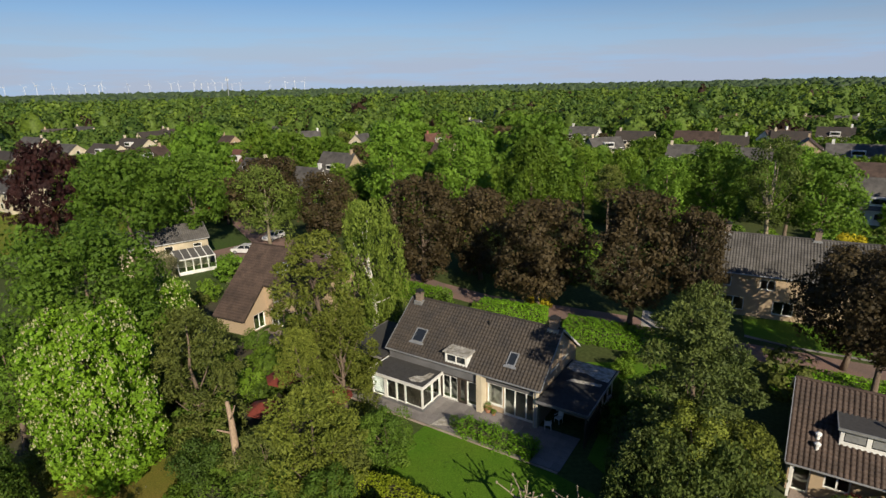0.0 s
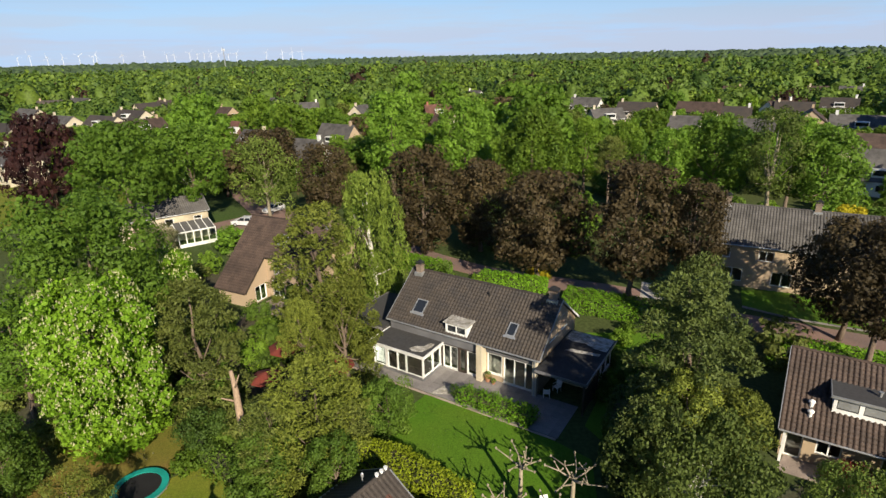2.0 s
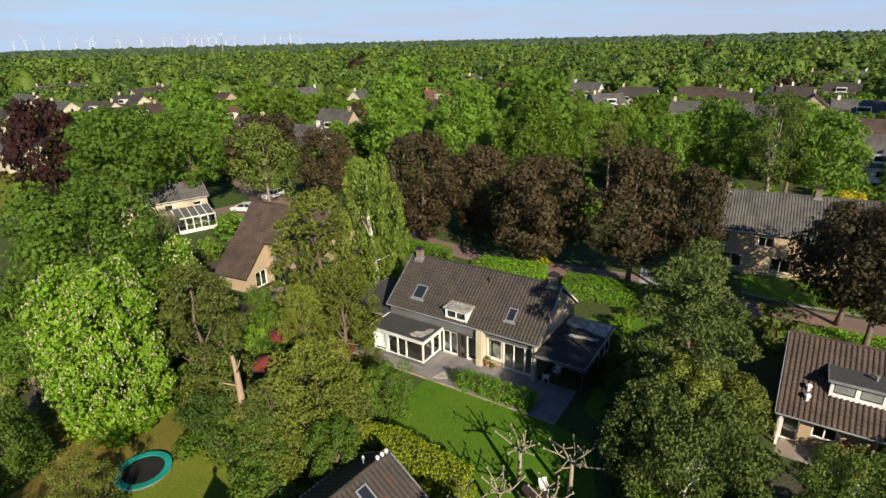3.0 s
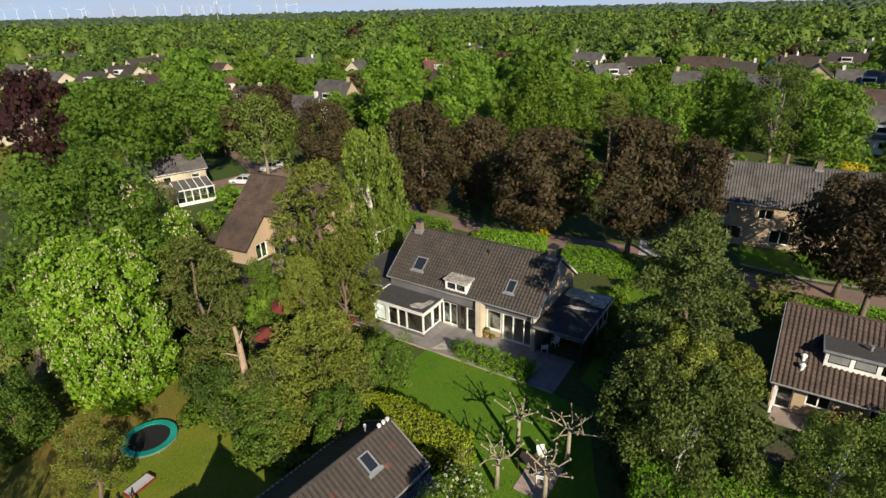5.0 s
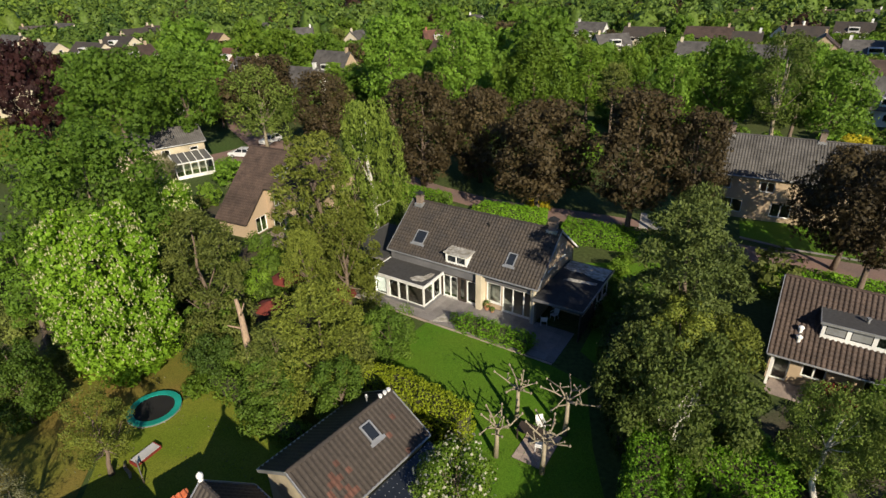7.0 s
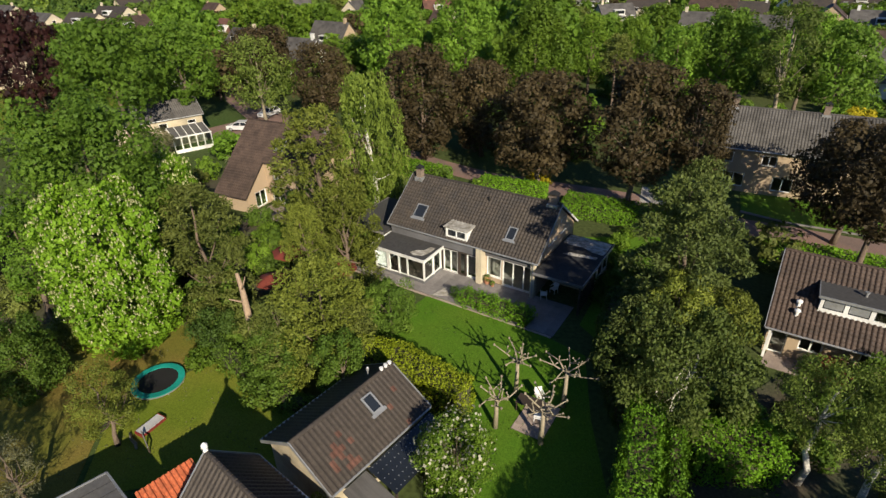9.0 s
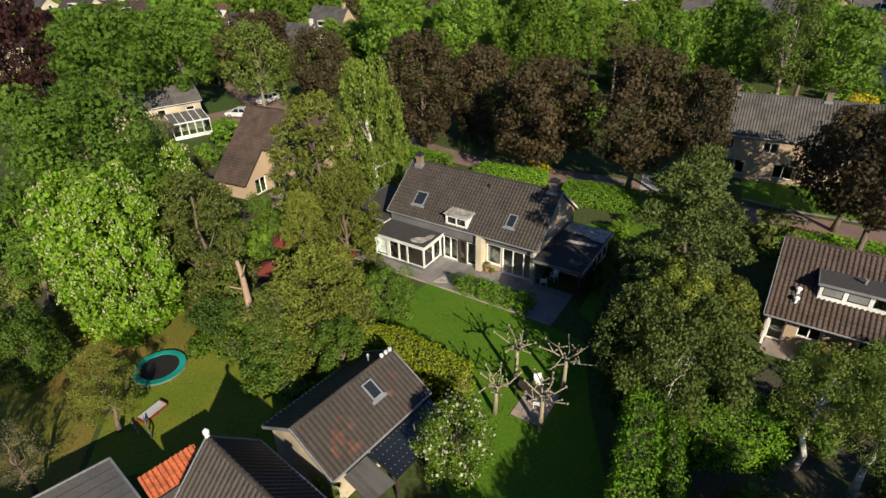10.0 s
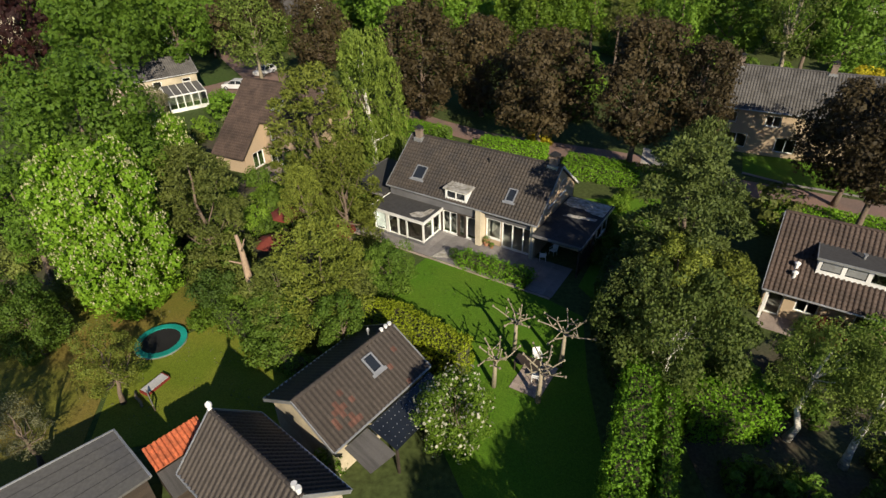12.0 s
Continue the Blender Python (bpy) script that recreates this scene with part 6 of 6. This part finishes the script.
# ---- trees ----
tree('chestnut', -23.00, 31.77, 13.17, 0.66, 4.07, 100, more=1.8)
tree('linden', -25.25, 36.03, 17.38, 8.38, 5.55, 101)
tree('linden', -31.26, 35.10, 10.11, 2.81, 2.27, 102)
tree('shrubtree', -27.48, 27.20, 6.32, 0.30, 2.36, 103)
tree('chestnut_s', -21.89, 40.46, 11.95, 8.11, 1.97, 104)
tree('pine', -18.58, 36.06, 11.56, 0.30, 3.60, 105, more=1.2)
tree('pine', -11.30, 28.40, 6.42, 0.48, 2.18, 106)
tree('larch', -8.40, 29.00, 8.93, 0.33, 3.70, 107)
tree('pine', -7.36, 30.11, 5.35, 0.30, 2.47, 108)
tree('larch', -11.40, 44.53, 14.81, 0.30, 4.20, 109, more=1.2)
tree('larch', -8.60, 40.13, 9.47, 0.30, 3.40, 110)
tree('larch', -10.98, 36.38, 9.40, 4.48, 1.88, 111)
tree('shrubtree', -4.38, 33.04, 4.62, 0.30, 1.98, 112)
tree('birch', -8.01, 55.72, 14.83, 1.20, 4.33, 113, more=1.6)
tree('maple', -3.13, 71.23, 14.51, 1.20, 5.54, 114)
tree('maple', 4.67, 71.85, 12.67, 1.39, 5.05, 115)
tree('maple', 10.75, 59.60, 13.31, 3.00, 6.42, 116)
tree('maple', 18.89, 52.72, 15.90, 3.98, 4.87, 117)
tree('maple', 23.98, 50.61, 14.28, 5.35, 3.36, 118)
tree('maple', -17.23, 78.12, 14.21, 5.40, 4.38, 119)
tree('maple', -30.55, 95.22, 14.05, 7.05, 6.20, 120)
tree('maple', 36.20, 45.40, 11.40, 2.60, 5.50, 121)
tree('maple', 33.20, 38.20, 13.40, 5.00, 4.40, 122)
tree('beech', -72.73, 100.05, 16.93, 0.80, 7.20, 123, more=1.6)
tree('linden', -44.79, 75.75, 17.82, 7.27, 7.26, 124)
tree('linden', -40.00, 86.17, 16.50, 5.26, 5.64, 125)
tree('ash', -29.96, 90.45, 13.61, 2.91, 5.74, 126)
tree('linden', -53.98, 123.74, 18.64, 4.89, 6.98, 127)
tree('linden_l', -51.04, 156.91, 16.33, 4.83, 5.73, 128)
tree('linden_l', -39.54, 144.69, 14.53, 5.58, 5.66, 129)
tree('linden', -9.77, 104.54, 19.44, 4.60, 6.45, 130)
tree('linden', 3.65, 104.94, 17.87, 5.76, 6.47, 131)
tree('horn', 13.84, 86.90, 17.65, 4.20, 6.20, 132, more=2.2)
tree('linden_l', 24.62, 96.92, 15.16, 4.86, 3.38, 133)
tree('linden', 21.09, 123.21, 18.63, 7.88, 7.79, 134)
tree('linden_l', 30.17, 93.24, 14.71, 6.93, 3.48, 135)
tree('pine', 24.46, 81.40, 14.11, 8.57, 2.66, 136)
tree('linden', 31.70, 77.79, 15.53, 6.38, 3.53, 137)
tree('linden_l', 44.99, 121.97, 13.74, 6.33, 3.60, 138)
tree('linden', 38.22, 77.04, 17.25, 6.44, 5.03, 139)
tree('ash', 41.21, 68.57, 19.00, 7.76, 4.13, 140)
tree('linden', 46.91, 67.26, 16.42, 7.60, 4.77, 141)
tree('linden', 53.68, 84.37, 15.77, 8.59, 3.36, 142)
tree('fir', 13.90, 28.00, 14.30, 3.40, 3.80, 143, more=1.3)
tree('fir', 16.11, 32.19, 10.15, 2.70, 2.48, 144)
tree('birchy', 12.50, 23.40, 8.40, 3.00, 4.60, 145, more=1.3)
tree('elm', 13.00, 25.40, 9.40, 4.20, 2.10, 157)
tree('elm', 15.60, 25.20, 8.30, 3.20, 2.10, 158)
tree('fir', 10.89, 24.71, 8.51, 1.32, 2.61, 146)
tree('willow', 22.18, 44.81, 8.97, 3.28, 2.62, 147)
tree('birchs', 18.30, 19.40, 8.20, 3.90, 2.40, 148)
tree('birchs', 20.30, 17.60, 8.40, 3.40, 2.60, 149)
tree('pine', -28.67, 27.90, 5.02, 0.30, 2.43, 150)
tree('viburnum', -0.05, 19.60, 4.70, 0.30, 2.50, 151)
tree('apple', -20.04, 22.77, 5.80, 1.20, 2.03, 152)
tree('shrubtree', 14.46, 37.93, 3.18, 0.70, 1.60, 153)
tree('apple_bare', -22.48, 18.51, 4.95, 1.20, 1.59, 154)
tree('shrubtree', -6.96, 26.09, 5.48, 0.30, 1.76, 155)
tree('shrubtree', -11.50, 28.30, 4.60, 0.30, 2.30, 156)

# trees that stand outside the view and shade the lawns
tree("linden", 4.6, 3.4, 8.4, 0.5, 3.3, 301)
tree("linden", 8.4, 5.8, 7.4, 0.5, 2.9, 302)
tree("linden", 12.6, 7.4, 6.2, 0.5, 2.8, 303)
tree("linden", 17.2, 7.0, 7.5, 0.5, 3.0, 304)
tree("linden", 22.0, 8.0, 7.5, 0.5, 3.0, 305)
# unseen lindens added behind the camera to block sky light from the lawn
tree("linden", 5.6, -2.0, 10.4, 0.5, 3.6, 306)
tree("linden", 10.4, -3.0, 11.6, 0.5, 3.8, 307)
tree("linden", 15.0, -3.0, 13.0, 0.5, 4.2, 308)
tree("linden", 20.4, -2.0, 13.6, 0.5, 4.2, 309)

tree("ash", -22.4, 8.2, 12.0, 6.0, 3.6, 310)

# ---- village ----
far_house(-172.0, 235.3, -30, 16.0, 8.0, 4.8, 8.0, TILE_GREY, BRICK_CREAM, 0, False)
far_house(-195.9, 287.1, 10, 16.0, 8.0, 3.2, 8.0, TILE_DARK, BRICK_TAN, 1, False)
far_house(-191.8, 301.3, -28, 16.0, 8.0, 3.2, 8.0, TILE_GREY, BRICK_CREAM, 2, False)
far_house(-140.3, 179.3, -32, 16.0, 8.0, 4.8, 8.0, TILE_DARK, BRICK_CREAM, 3, False)
far_house(-135.6, 200.9, -28, 12.4, 8.0, 5.0, 8.0, TILE_GREY, BRICK_CREAM, 4, False)
far_house(-119.0, 197.5, -30, 16.0, 8.0, 4.8, 8.0, TILE_DARK, BRICK_CREAM, 5, True)
far_house(-120.4, 218.8, -28, 16.0, 8.0, 5.0, 8.0, TILE_DARK, BRICK_CREAM, 6, True)
far_house(-131.5, 256.4, 58, 16.0, 8.0, 4.8, 8.0, TILE_DARK, BRICK_CREAM, 7, False)
far_house(-131.2, 269.5, -32, 12.3, 8.0, 4.8, 8.0, TILE_BROWN, BRICK_CREAM, 8, False)
far_house(-98.4, 181.1, 58, 16.0, 8.0, 4.8, 8.0, TILE_BROWN, BRICK_TAN, 9, True)
far_house(-85.4, 222.8, -32, 7.3, 8.0, 4.8, 8.0, TILE_BROWN, BRICK_TAN, 10, False)
far_house(-61.2, 169.5, -28, 7.4, 8.0, 4.8, 8.0, TILE_RUST, BRICK_RED, 11, True)
far_house(-49.9, 147.8, -28, 8.0, 8.0, 4.8, 8.0, TILE_GREY, BRICK_CREAM, 12, True)
far_house(-57.3, 237.3, 10, 10.0, 8.0, 4.8, 8.0, TILE_GREY, WHITE, 13, False)
far_house(-82.1, 266.3, 58, 8.6, 8.0, 4.8, 8.0, TILE_GREY, WHITE, 14, True)
far_house(-31.9, 217.4, 58, 7.0, 8.0, 4.8, 8.0, TILE_GREY, BRICK_CREAM, 15, False)
far_house(-29.7, 156.8, -35, 12.2, 8.0, 3.2, 8.0, TILE_GREY, BRICK_TAN, 16, True)
far_house(-31.4, 128.5, -30, 8.1, 8.0, 3.2, 8.0, TILE_GREY, WHITE, 17, False)
far_house(-2.3, 212.6, 10, 9.8, 8.0, 4.8, 8.0, TILE_RUST, BRICK_RED, 18, True)
far_house(0.3, 178.6, -35, 7.0, 8.0, 4.8, 8.0, TILE_BROWN, BRICK_CREAM, 19, False)
far_house(57.4, 229.9, -35, 12.1, 8.0, 4.8, 8.0, TILE_GREY, WHITE, 20, False)
far_house(52.7, 184.1, 10, 10.8, 8.0, 4.8, 8.0, TILE_GREY, BRICK_CREAM, 21, True)
far_house(69.6, 204.4, -32, 13.3, 8.0, 4.8, 8.0, TILE_DARK, BRICK_CREAM, 22, False)
far_house(89.8, 199.2, -32, 14.5, 8.0, 5.0, 8.0, TILE_BROWN, BRICK_TAN, 23, False)
far_house(93.4, 180.6, -30, 8.3, 8.0, 3.2, 8.0, TILE_DARK, WHITE, 24, False)
far_house(116.5, 197.1, 10, 9.4, 8.0, 4.8, 8.0, TILE_BROWN, WHITE, 25, False)
far_house(172.2, 263.9, -28, 8.1, 8.0, 3.2, 8.0, TILE_BROWN, BRICK_CREAM, 26, False)
far_house(109.1, 167.6, 58, 10.2, 8.0, 4.8, 8.0, TILE_BROWN, BRICK_TAN, 27, False)
far_house(118.3, 191.8, -30, 11.5, 8.0, 4.8, 8.0, TILE_DARK, BRICK_CREAM, 28, False)
far_house(67.8, 158.3, -32, 7.9, 8.0, 4.8, 8.0, TILE_GREY, BRICK_CREAM, 29, False)
far_house(81.7, 147.1, -32, 8.6, 8.0, 5.0, 8.0, TILE_GREY, BRICK_CREAM, 30, False)
far_house(111.9, 150.9, -32, 14.4, 8.0, 4.8, 8.0, TILE_GREY, WHITE, 31, True)
far_house(90.9, 117.5, -30, 16.0, 8.0, 4.8, 8.0, TILE_BROWN, BRICK_CREAM, 32, False)
far_house(-97.7, 125.6, -35, 9.8, 8.0, 4.8, 8.0, TILE_GREY, BRICK_CREAM, 33, False)
far_house(78.9, 99.2, -30, 7.8, 8.0, 3.2, 8.0, TILE_GREY, WHITE, 34, True)
far_house(141.3, 203.1, -35, 11.4, 8.0, 4.8, 8.0, TILE_DARK, WHITE, 35, True)
far_house(184.6, 259.2, -32, 9.8, 8.0, 4.8, 8.0, TILE_GREY, WHITE, 36, False)
far_house(15.7, 288.1, -35, 7.4, 8.0, 5.0, 8.0, TILE_GREY, WHITE, 37, True)
far_house(139.1, 276.6, -32, 7.9, 8.0, 3.2, 8.0, TILE_BROWN, BRICK_TAN, 38, False)


# ---- woods ----
def woods():
    """Rows of trees between the houses out to the skyline: near ones one by one, far ones as woodland."""
    rng = np.random.default_rng(77)
    protos = []
    for kind, n in (("linden", 3), ("linden_l", 2), ("ash", 1), ("maple", 1), ("pine", 1)):
        for i in range(n):
            protos.append(tree(kind, 0, 140 + len(protos) * 3, 13, 2.5, 5.0, 500 + len(protos), more=0.32))
    def room(x, y, s):
        """The size that a tree may have here so that the houses behind it stay in sight; 0 where it may not stand."""
        if -150 < x < -62 and 84 < y < 130:
            return 0
        for hx, hy, hr in HOUSES:
            d = math.hypot(hx, hy)
            if math.hypot(x - hx, y - hy) < hr + 4.5 * s:
                return 0
            t, off = (x * hx + y * hy) / d, abs(x * hy - y * hx) / d
            if t < d and off < hr * 0.9 + 4.5 * s:
                s = min(s, (26 - 20.5 * t / d) / 14.5)
        return s if s > 0.4 else 0
    weights = [0.19, 0.19, 0.17, 0.12, 0.11, 0.1, 0.06, 0.06]
    used = set()
    for _ in range(2600):
        d = math.sqrt(rng.uniform(112 ** 2, 235 ** 2))
        a = rng.uniform(-0.82, 0.82)
        x, y = d * math.sin(a), d * math.cos(a)
        s = room(x, y, rng.uniform(0.6, 1.35))
        if not s or any(math.hypot(x - px, y - py) < 3.6 * (s + ps) for px, py, ps in used):
            continue
        used.add((x, y, s))
        p = int(rng.choice(len(protos), p=weights))
        m = pose(x, y, 0, 0, 0, rng.uniform(0, 360))
        o = copy_thing(protos[p], m)
        o.scale = (s, s, s * rng.uniform(0.85, 1.1))
    for p in protos:
        for o in (*p.children_recursive, p):
            bpy.data.objects.remove(o)
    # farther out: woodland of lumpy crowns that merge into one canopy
    # bluish leaf tone paints distance haze into the outermost woods
    haze_wood = leaf_material("haze_tinted_wood", (0.045, 0.072, 0.035), (0.085, 0.125, 0.052), 0.2, 0.03, 0.5, 0.0, 0.1, 0.1)
    for mat, share, seed, bands in ((L_FAR, 0.9, 1, (0, 1, 2)), (L_FAR_LIGHT, 0.3, 2, (0, 1, 2)), (L_FAR_DARK, 0.4, 3, (0, 1, 2)), (L_FAR_COPPER, 0.07, 4, (0, 1, 2)), (haze_wood, 1.0, 5, (3, 4))):
        rng = np.random.default_rng(900 + seed)
        vs, fs, off, lv, lf, loff = [], [], 0, [], [], 0
        for band in bands:
            d0, d1, n, q, size = ((232, 330, 400, 240, 1.4), (330, 520, 700, 90, 2.1), (520, 900, 1500, 24, 3.6), (900, 1700, 2400, 0, 0), (1700, 3400, 2600, 0, 0))[band]
            n = int(n * share)
            d = np.sqrt(rng.uniform(d0 ** 2, d1 ** 2, n))
            a = rng.uniform(-0.8, 0.8, n)
            for x, y in zip(d * np.sin(a), d * np.cos(a)):
                r, h = rng.uniform(4.5, 8.5), rng.uniform(8.5, 14.5) + (rng.uniform() < 0.07) * rng.uniform(3, 7)
                if band < 3:
                    bad = False
                    for hx, hy, hr in HOUSES:
                        dd = math.hypot(hx, hy)
                        if math.hypot(x - hx, y - hy) < hr + r:
                            bad = True
                            break
                        t, o = (x * hx + y * hy) / dd, abs(x * hy - y * hx) / dd
                        if t < dd and o < hr * 0.9 + r:
                            h = min(h, 26 - 20.5 * t / dd)
                    if bad or h < 4:
                        continue
                else:
                    r *= 1.7
                    if math.sin(x * 0.004 + 1) + math.cos(y * 0.006 + x * 0.002) < -0.9:
                        continue
                ph = rng.uniform(0, 6.28, 4)
                sides = 6
                ring_r = np.array([0.02, 0.6, 0.98, 0.86])
                ring_z = np.array([1.0, 0.86, 0.5, 0.0])
                th = np.arange(sides) * 2 * math.pi / sides + ph[0]
                lump = 1 + 0.16 * np.sin(3 * th[None] + ph[1] + 2.2 * ring_z[:, None] * 3) + 0.12 * np.sin(5 * th[None] + ph[2] - 7 * ring_z[:, None]) + rng.normal(size=(len(ring_r), sides)) * 0.06
                px = x + ring_r[:, None] * r * lump * np.cos(th)[None]
                py = y + ring_r[:, None] * r * lump * np.sin(th)[None]
                pz = ring_z[:, None] * h * (0.82 + 0.18 * lump) * np.ones((1, sides))
                v = np.stack([px, py, pz], 2).reshape(-1, 3)
                if q:
                    v = np.array([x, y, 0]) + (v - np.array([x, y, 0])) * np.array([0.78, 0.78, 0.86])
                i, j = np.meshgrid(np.arange(len(ring_r) - 1), np.arange(sides), indexing="ij")
                f = np.stack([i * sides + j, (i + 1) * sides + j, (i + 1) * sides + (j + 1) % sides, i * sides + (j + 1) % sides], 2).reshape(-1, 4)
                vs.append(v)
                fs.append(f + off)
                off += len(v)
                if q:
                    # leafy lobes round the dark heart of each crown
                    (w, g), _ = crown_leaves(rng, r, 0.12 * h, h, "egg" if rng.uniform() < 0.6 else "round", 9, q, size, 0.7, 0.44, 0.85, tumble=0.24)
                    lv.append(w + np.array([x, y, 0]))
                    lf.append(g + loff)
                    loff += len(w)
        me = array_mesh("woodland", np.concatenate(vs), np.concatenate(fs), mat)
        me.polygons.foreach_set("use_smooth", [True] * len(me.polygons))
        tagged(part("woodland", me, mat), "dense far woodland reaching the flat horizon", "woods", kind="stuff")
        if lv:
            tagged(part("woodland_leaves", array_mesh("woodland_leaves", np.concatenate(lv), np.concatenate(lf), mat), mat), "leafy sprays on the far woodland canopy", "woods", kind="stuff")


woods()


def undergrowth():
    """Garden shrubs between the houses and trees."""
    rng = random.Random(8)
    made = []
    for i, mat in enumerate((L_SHRUB, L_LINDEN, L_LIGHT, L_PINE)):
        r2 = np.random.default_rng(700 + i)
        s = root("shrub", pose(0, 300, 0), "dense rounded garden shrub between gardens", "shrub", "garden shrubs")
        (v, f), tips = crown_leaves(r2, 1.7, 0.1, 2.7, "round", 22, 300, 0.54, 0.65, 0.38, 0.85)
        v[:, 2] = np.maximum(v[:, 2], 0.02)
        part("foliage", array_mesh("foliage", v, f, mat), mat, s)
        made.append(s)
    def blocked(x, y):
        u, v = (x + 5.59) * 0.842 - (y - 45.06) * 0.539, (x + 5.59) * 0.539 + (y - 45.06) * 0.842
        return (-6 < u < 21 and -20 < v < 11) or (5 < x < 27 and 42 < y < 62) or (-24 < x < -6 and 10 < y < 31) or (-29 < x < -12 and 54 < y < 74) or (18 < x < 38 and 22 < y < 40) or any(math.hypot(x - hx, y - hy) < hr + 3 for hx, hy, hr in HOUSES) \
            or (x > -4 and abs((x + 1) * 0.497 + (y - 68.5) * 0.868) < 5.5) or (-56 < x <= 0 and 66 < y < 130 and abs((x + 1) * 0.62 + (y - 68.5) * 0.78) < 10) or (-150 < x < -60 and 82 < y < 130) or (26 < x < 50 and 50 < y < 72) or (-50 < x < -30 and 70 < y < 92) or (-38 < x < -20 and y < 33)
    n = 0
    while n < 190:
        x, y = rng.uniform(-75, 75), rng.uniform(34, 130)
        if abs(x) > y * 0.85 or blocked(x, y):
            continue
        s = rng.uniform(0.6, 1.5)
        o = copy_thing(made[rng.choice((0, 0, 1, 2, 3))], pose(x, y, 0, 0, 0, rng.uniform(0, 360)))
        o.scale = (s, s, s * rng.uniform(0.7, 1.2))
        n += 1
    n = 0
    while n < 60:
        x, y = rng.uniform(-44, -8), rng.uniform(33.5, 64)
        u, v = (x + 5.59) * 0.842 - (y - 45.06) * 0.539, (x + 5.59) * 0.539 + (y - 45.06) * 0.842
        if u > -5.5 or (-29 < x < -13 and 51 < y < 72) or x < -0.8 * y:
            continue
        s = rng.uniform(0.5, 1.15)
        o = copy_thing(made[rng.choice((0, 0, 1, 2, 3))], pose(x, y, 0, 0, 0, rng.uniform(0, 360)))
        o.scale = (s, s, s * rng.uniform(0.7, 1.1))
        n += 1
    for i in range(22):
        x, y = rng.uniform(13.5, 25), rng.uniform(12.0, 16.8)
        s = rng.uniform(0.35, 0.8)
        o = copy_thing(made[rng.choice((0, 1, 3, 3))], pose(x, y, 0, 0, 0, rng.uniform(0, 360)))
        o.scale = (s, s, s)
    for x0, x1, y0, y1, count in ((18.8, 25.5, 20.6, 24.4, 14), (21.6, 27.0, 12.5, 18.6, 14), (15.0, 19.0, 22.6, 25.5, 6)):
        for i in range(count):
            s = rng.uniform(0.3, 0.6)
            o = copy_thing(made[rng.choice((0, 1, 3, 3))], pose(rng.uniform(x0, x1), rng.uniform(y0, y1), 0, 0, 0, rng.uniform(0, 360)))
            o.scale = (s * 1.3, s * 1.3, s)
    for s in made:
        for o in (*s.children_recursive, s):
            bpy.data.objects.remove(o)


undergrowth()


# ---- skyline ----
TURBINE = material("grey_white_steel", (0.80, 0.82, 0.84), 0.6, 0.05, 0.1)


def turbine(x, y, h, yaw, spin):
    h *= 0.64
    t = root("wind_turbine", pose(x, y, 0, 0, 0, yaw), "white wind turbine on the far horizon", "wind turbine", "wind farm")
    part("tower", Build().tube([(0, 0, 0), (0, 0, h)], [1.4, 0.8], 8), TURBINE, t)
    part("nacelle", Build().box(-2, -5, h - 2, 2, 5, h + 2), TURBINE, t)
    for i in range(3):
        a = spin + i * 2.094
        part("blade", Build().beam((0, -6, h), (math.sin(a) * h * 0.5, -6, h + math.cos(a) * h * 0.5), 1.0, 0.7), TURBINE, t)


turbine(-2621, 3434, 90, -16, 0.47)
turbine(-2564, 3522, 86, 38, 1.30)
turbine(-2358, 3338, 98, -16, 1.60)
turbine(-2355, 3479, 84, -4, 1.96)
turbine(-2365, 3637, 82, 60, 1.79)
turbine(-2181, 3646, 83, 35, 0.75)
turbine(-2056, 3472, 91, 17, 0.28)
turbine(-2185, 3995, 97, 1, 1.95)
turbine(-2256, 3628, 93, 20, 0.96)
turbine(-1896, 3719, 90, -2, 0.23)
turbine(-1916, 4064, 95, 2, 1.25)
turbine(-1792, 3908, 88, 3, 0.18)
turbine(-1651, 3822, 95, 44, 0.72)
turbine(-1729, 4124, 89, 55, 1.33)
turbine(-1681, 4126, 89, 51, 1.41)
turbine(-1533, 3876, 93, 13, 1.54)
turbine(-1578, 4123, 87, 23, 1.30)
turbine(-1495, 4083, 78, 40, 1.09)
turbine(-1379, 3915, 86, 39, 0.58)
turbine(-1240, 4118, 89, 24, 0.55)
turbine(-1110, 4058, 91, 24, 1.84)
turbine(-1021, 3974, 92, 26, 1.91)
turbine(-1007, 4192, 94, 1, 0.40)
mast = root("radio_mast", pose(-398.3, 1066, 0), "tall slim telecom mast with antennas above the wood", "mast")
part("pole", Build().tube([(0, 0, 0), (0, 0, 45)], [1.0, 0.5], 8), METAL_GREY, mast)
part("antenna", Build().box(-2.4, -0.5, 38, -1.6, 0.5, 43).box(1.6, -0.5, 38, 2.4, 0.5, 43).box(-2.4, -0.2, 40, 2.4, 0.2, 40.6), PLASTIC_WHITE, mast)
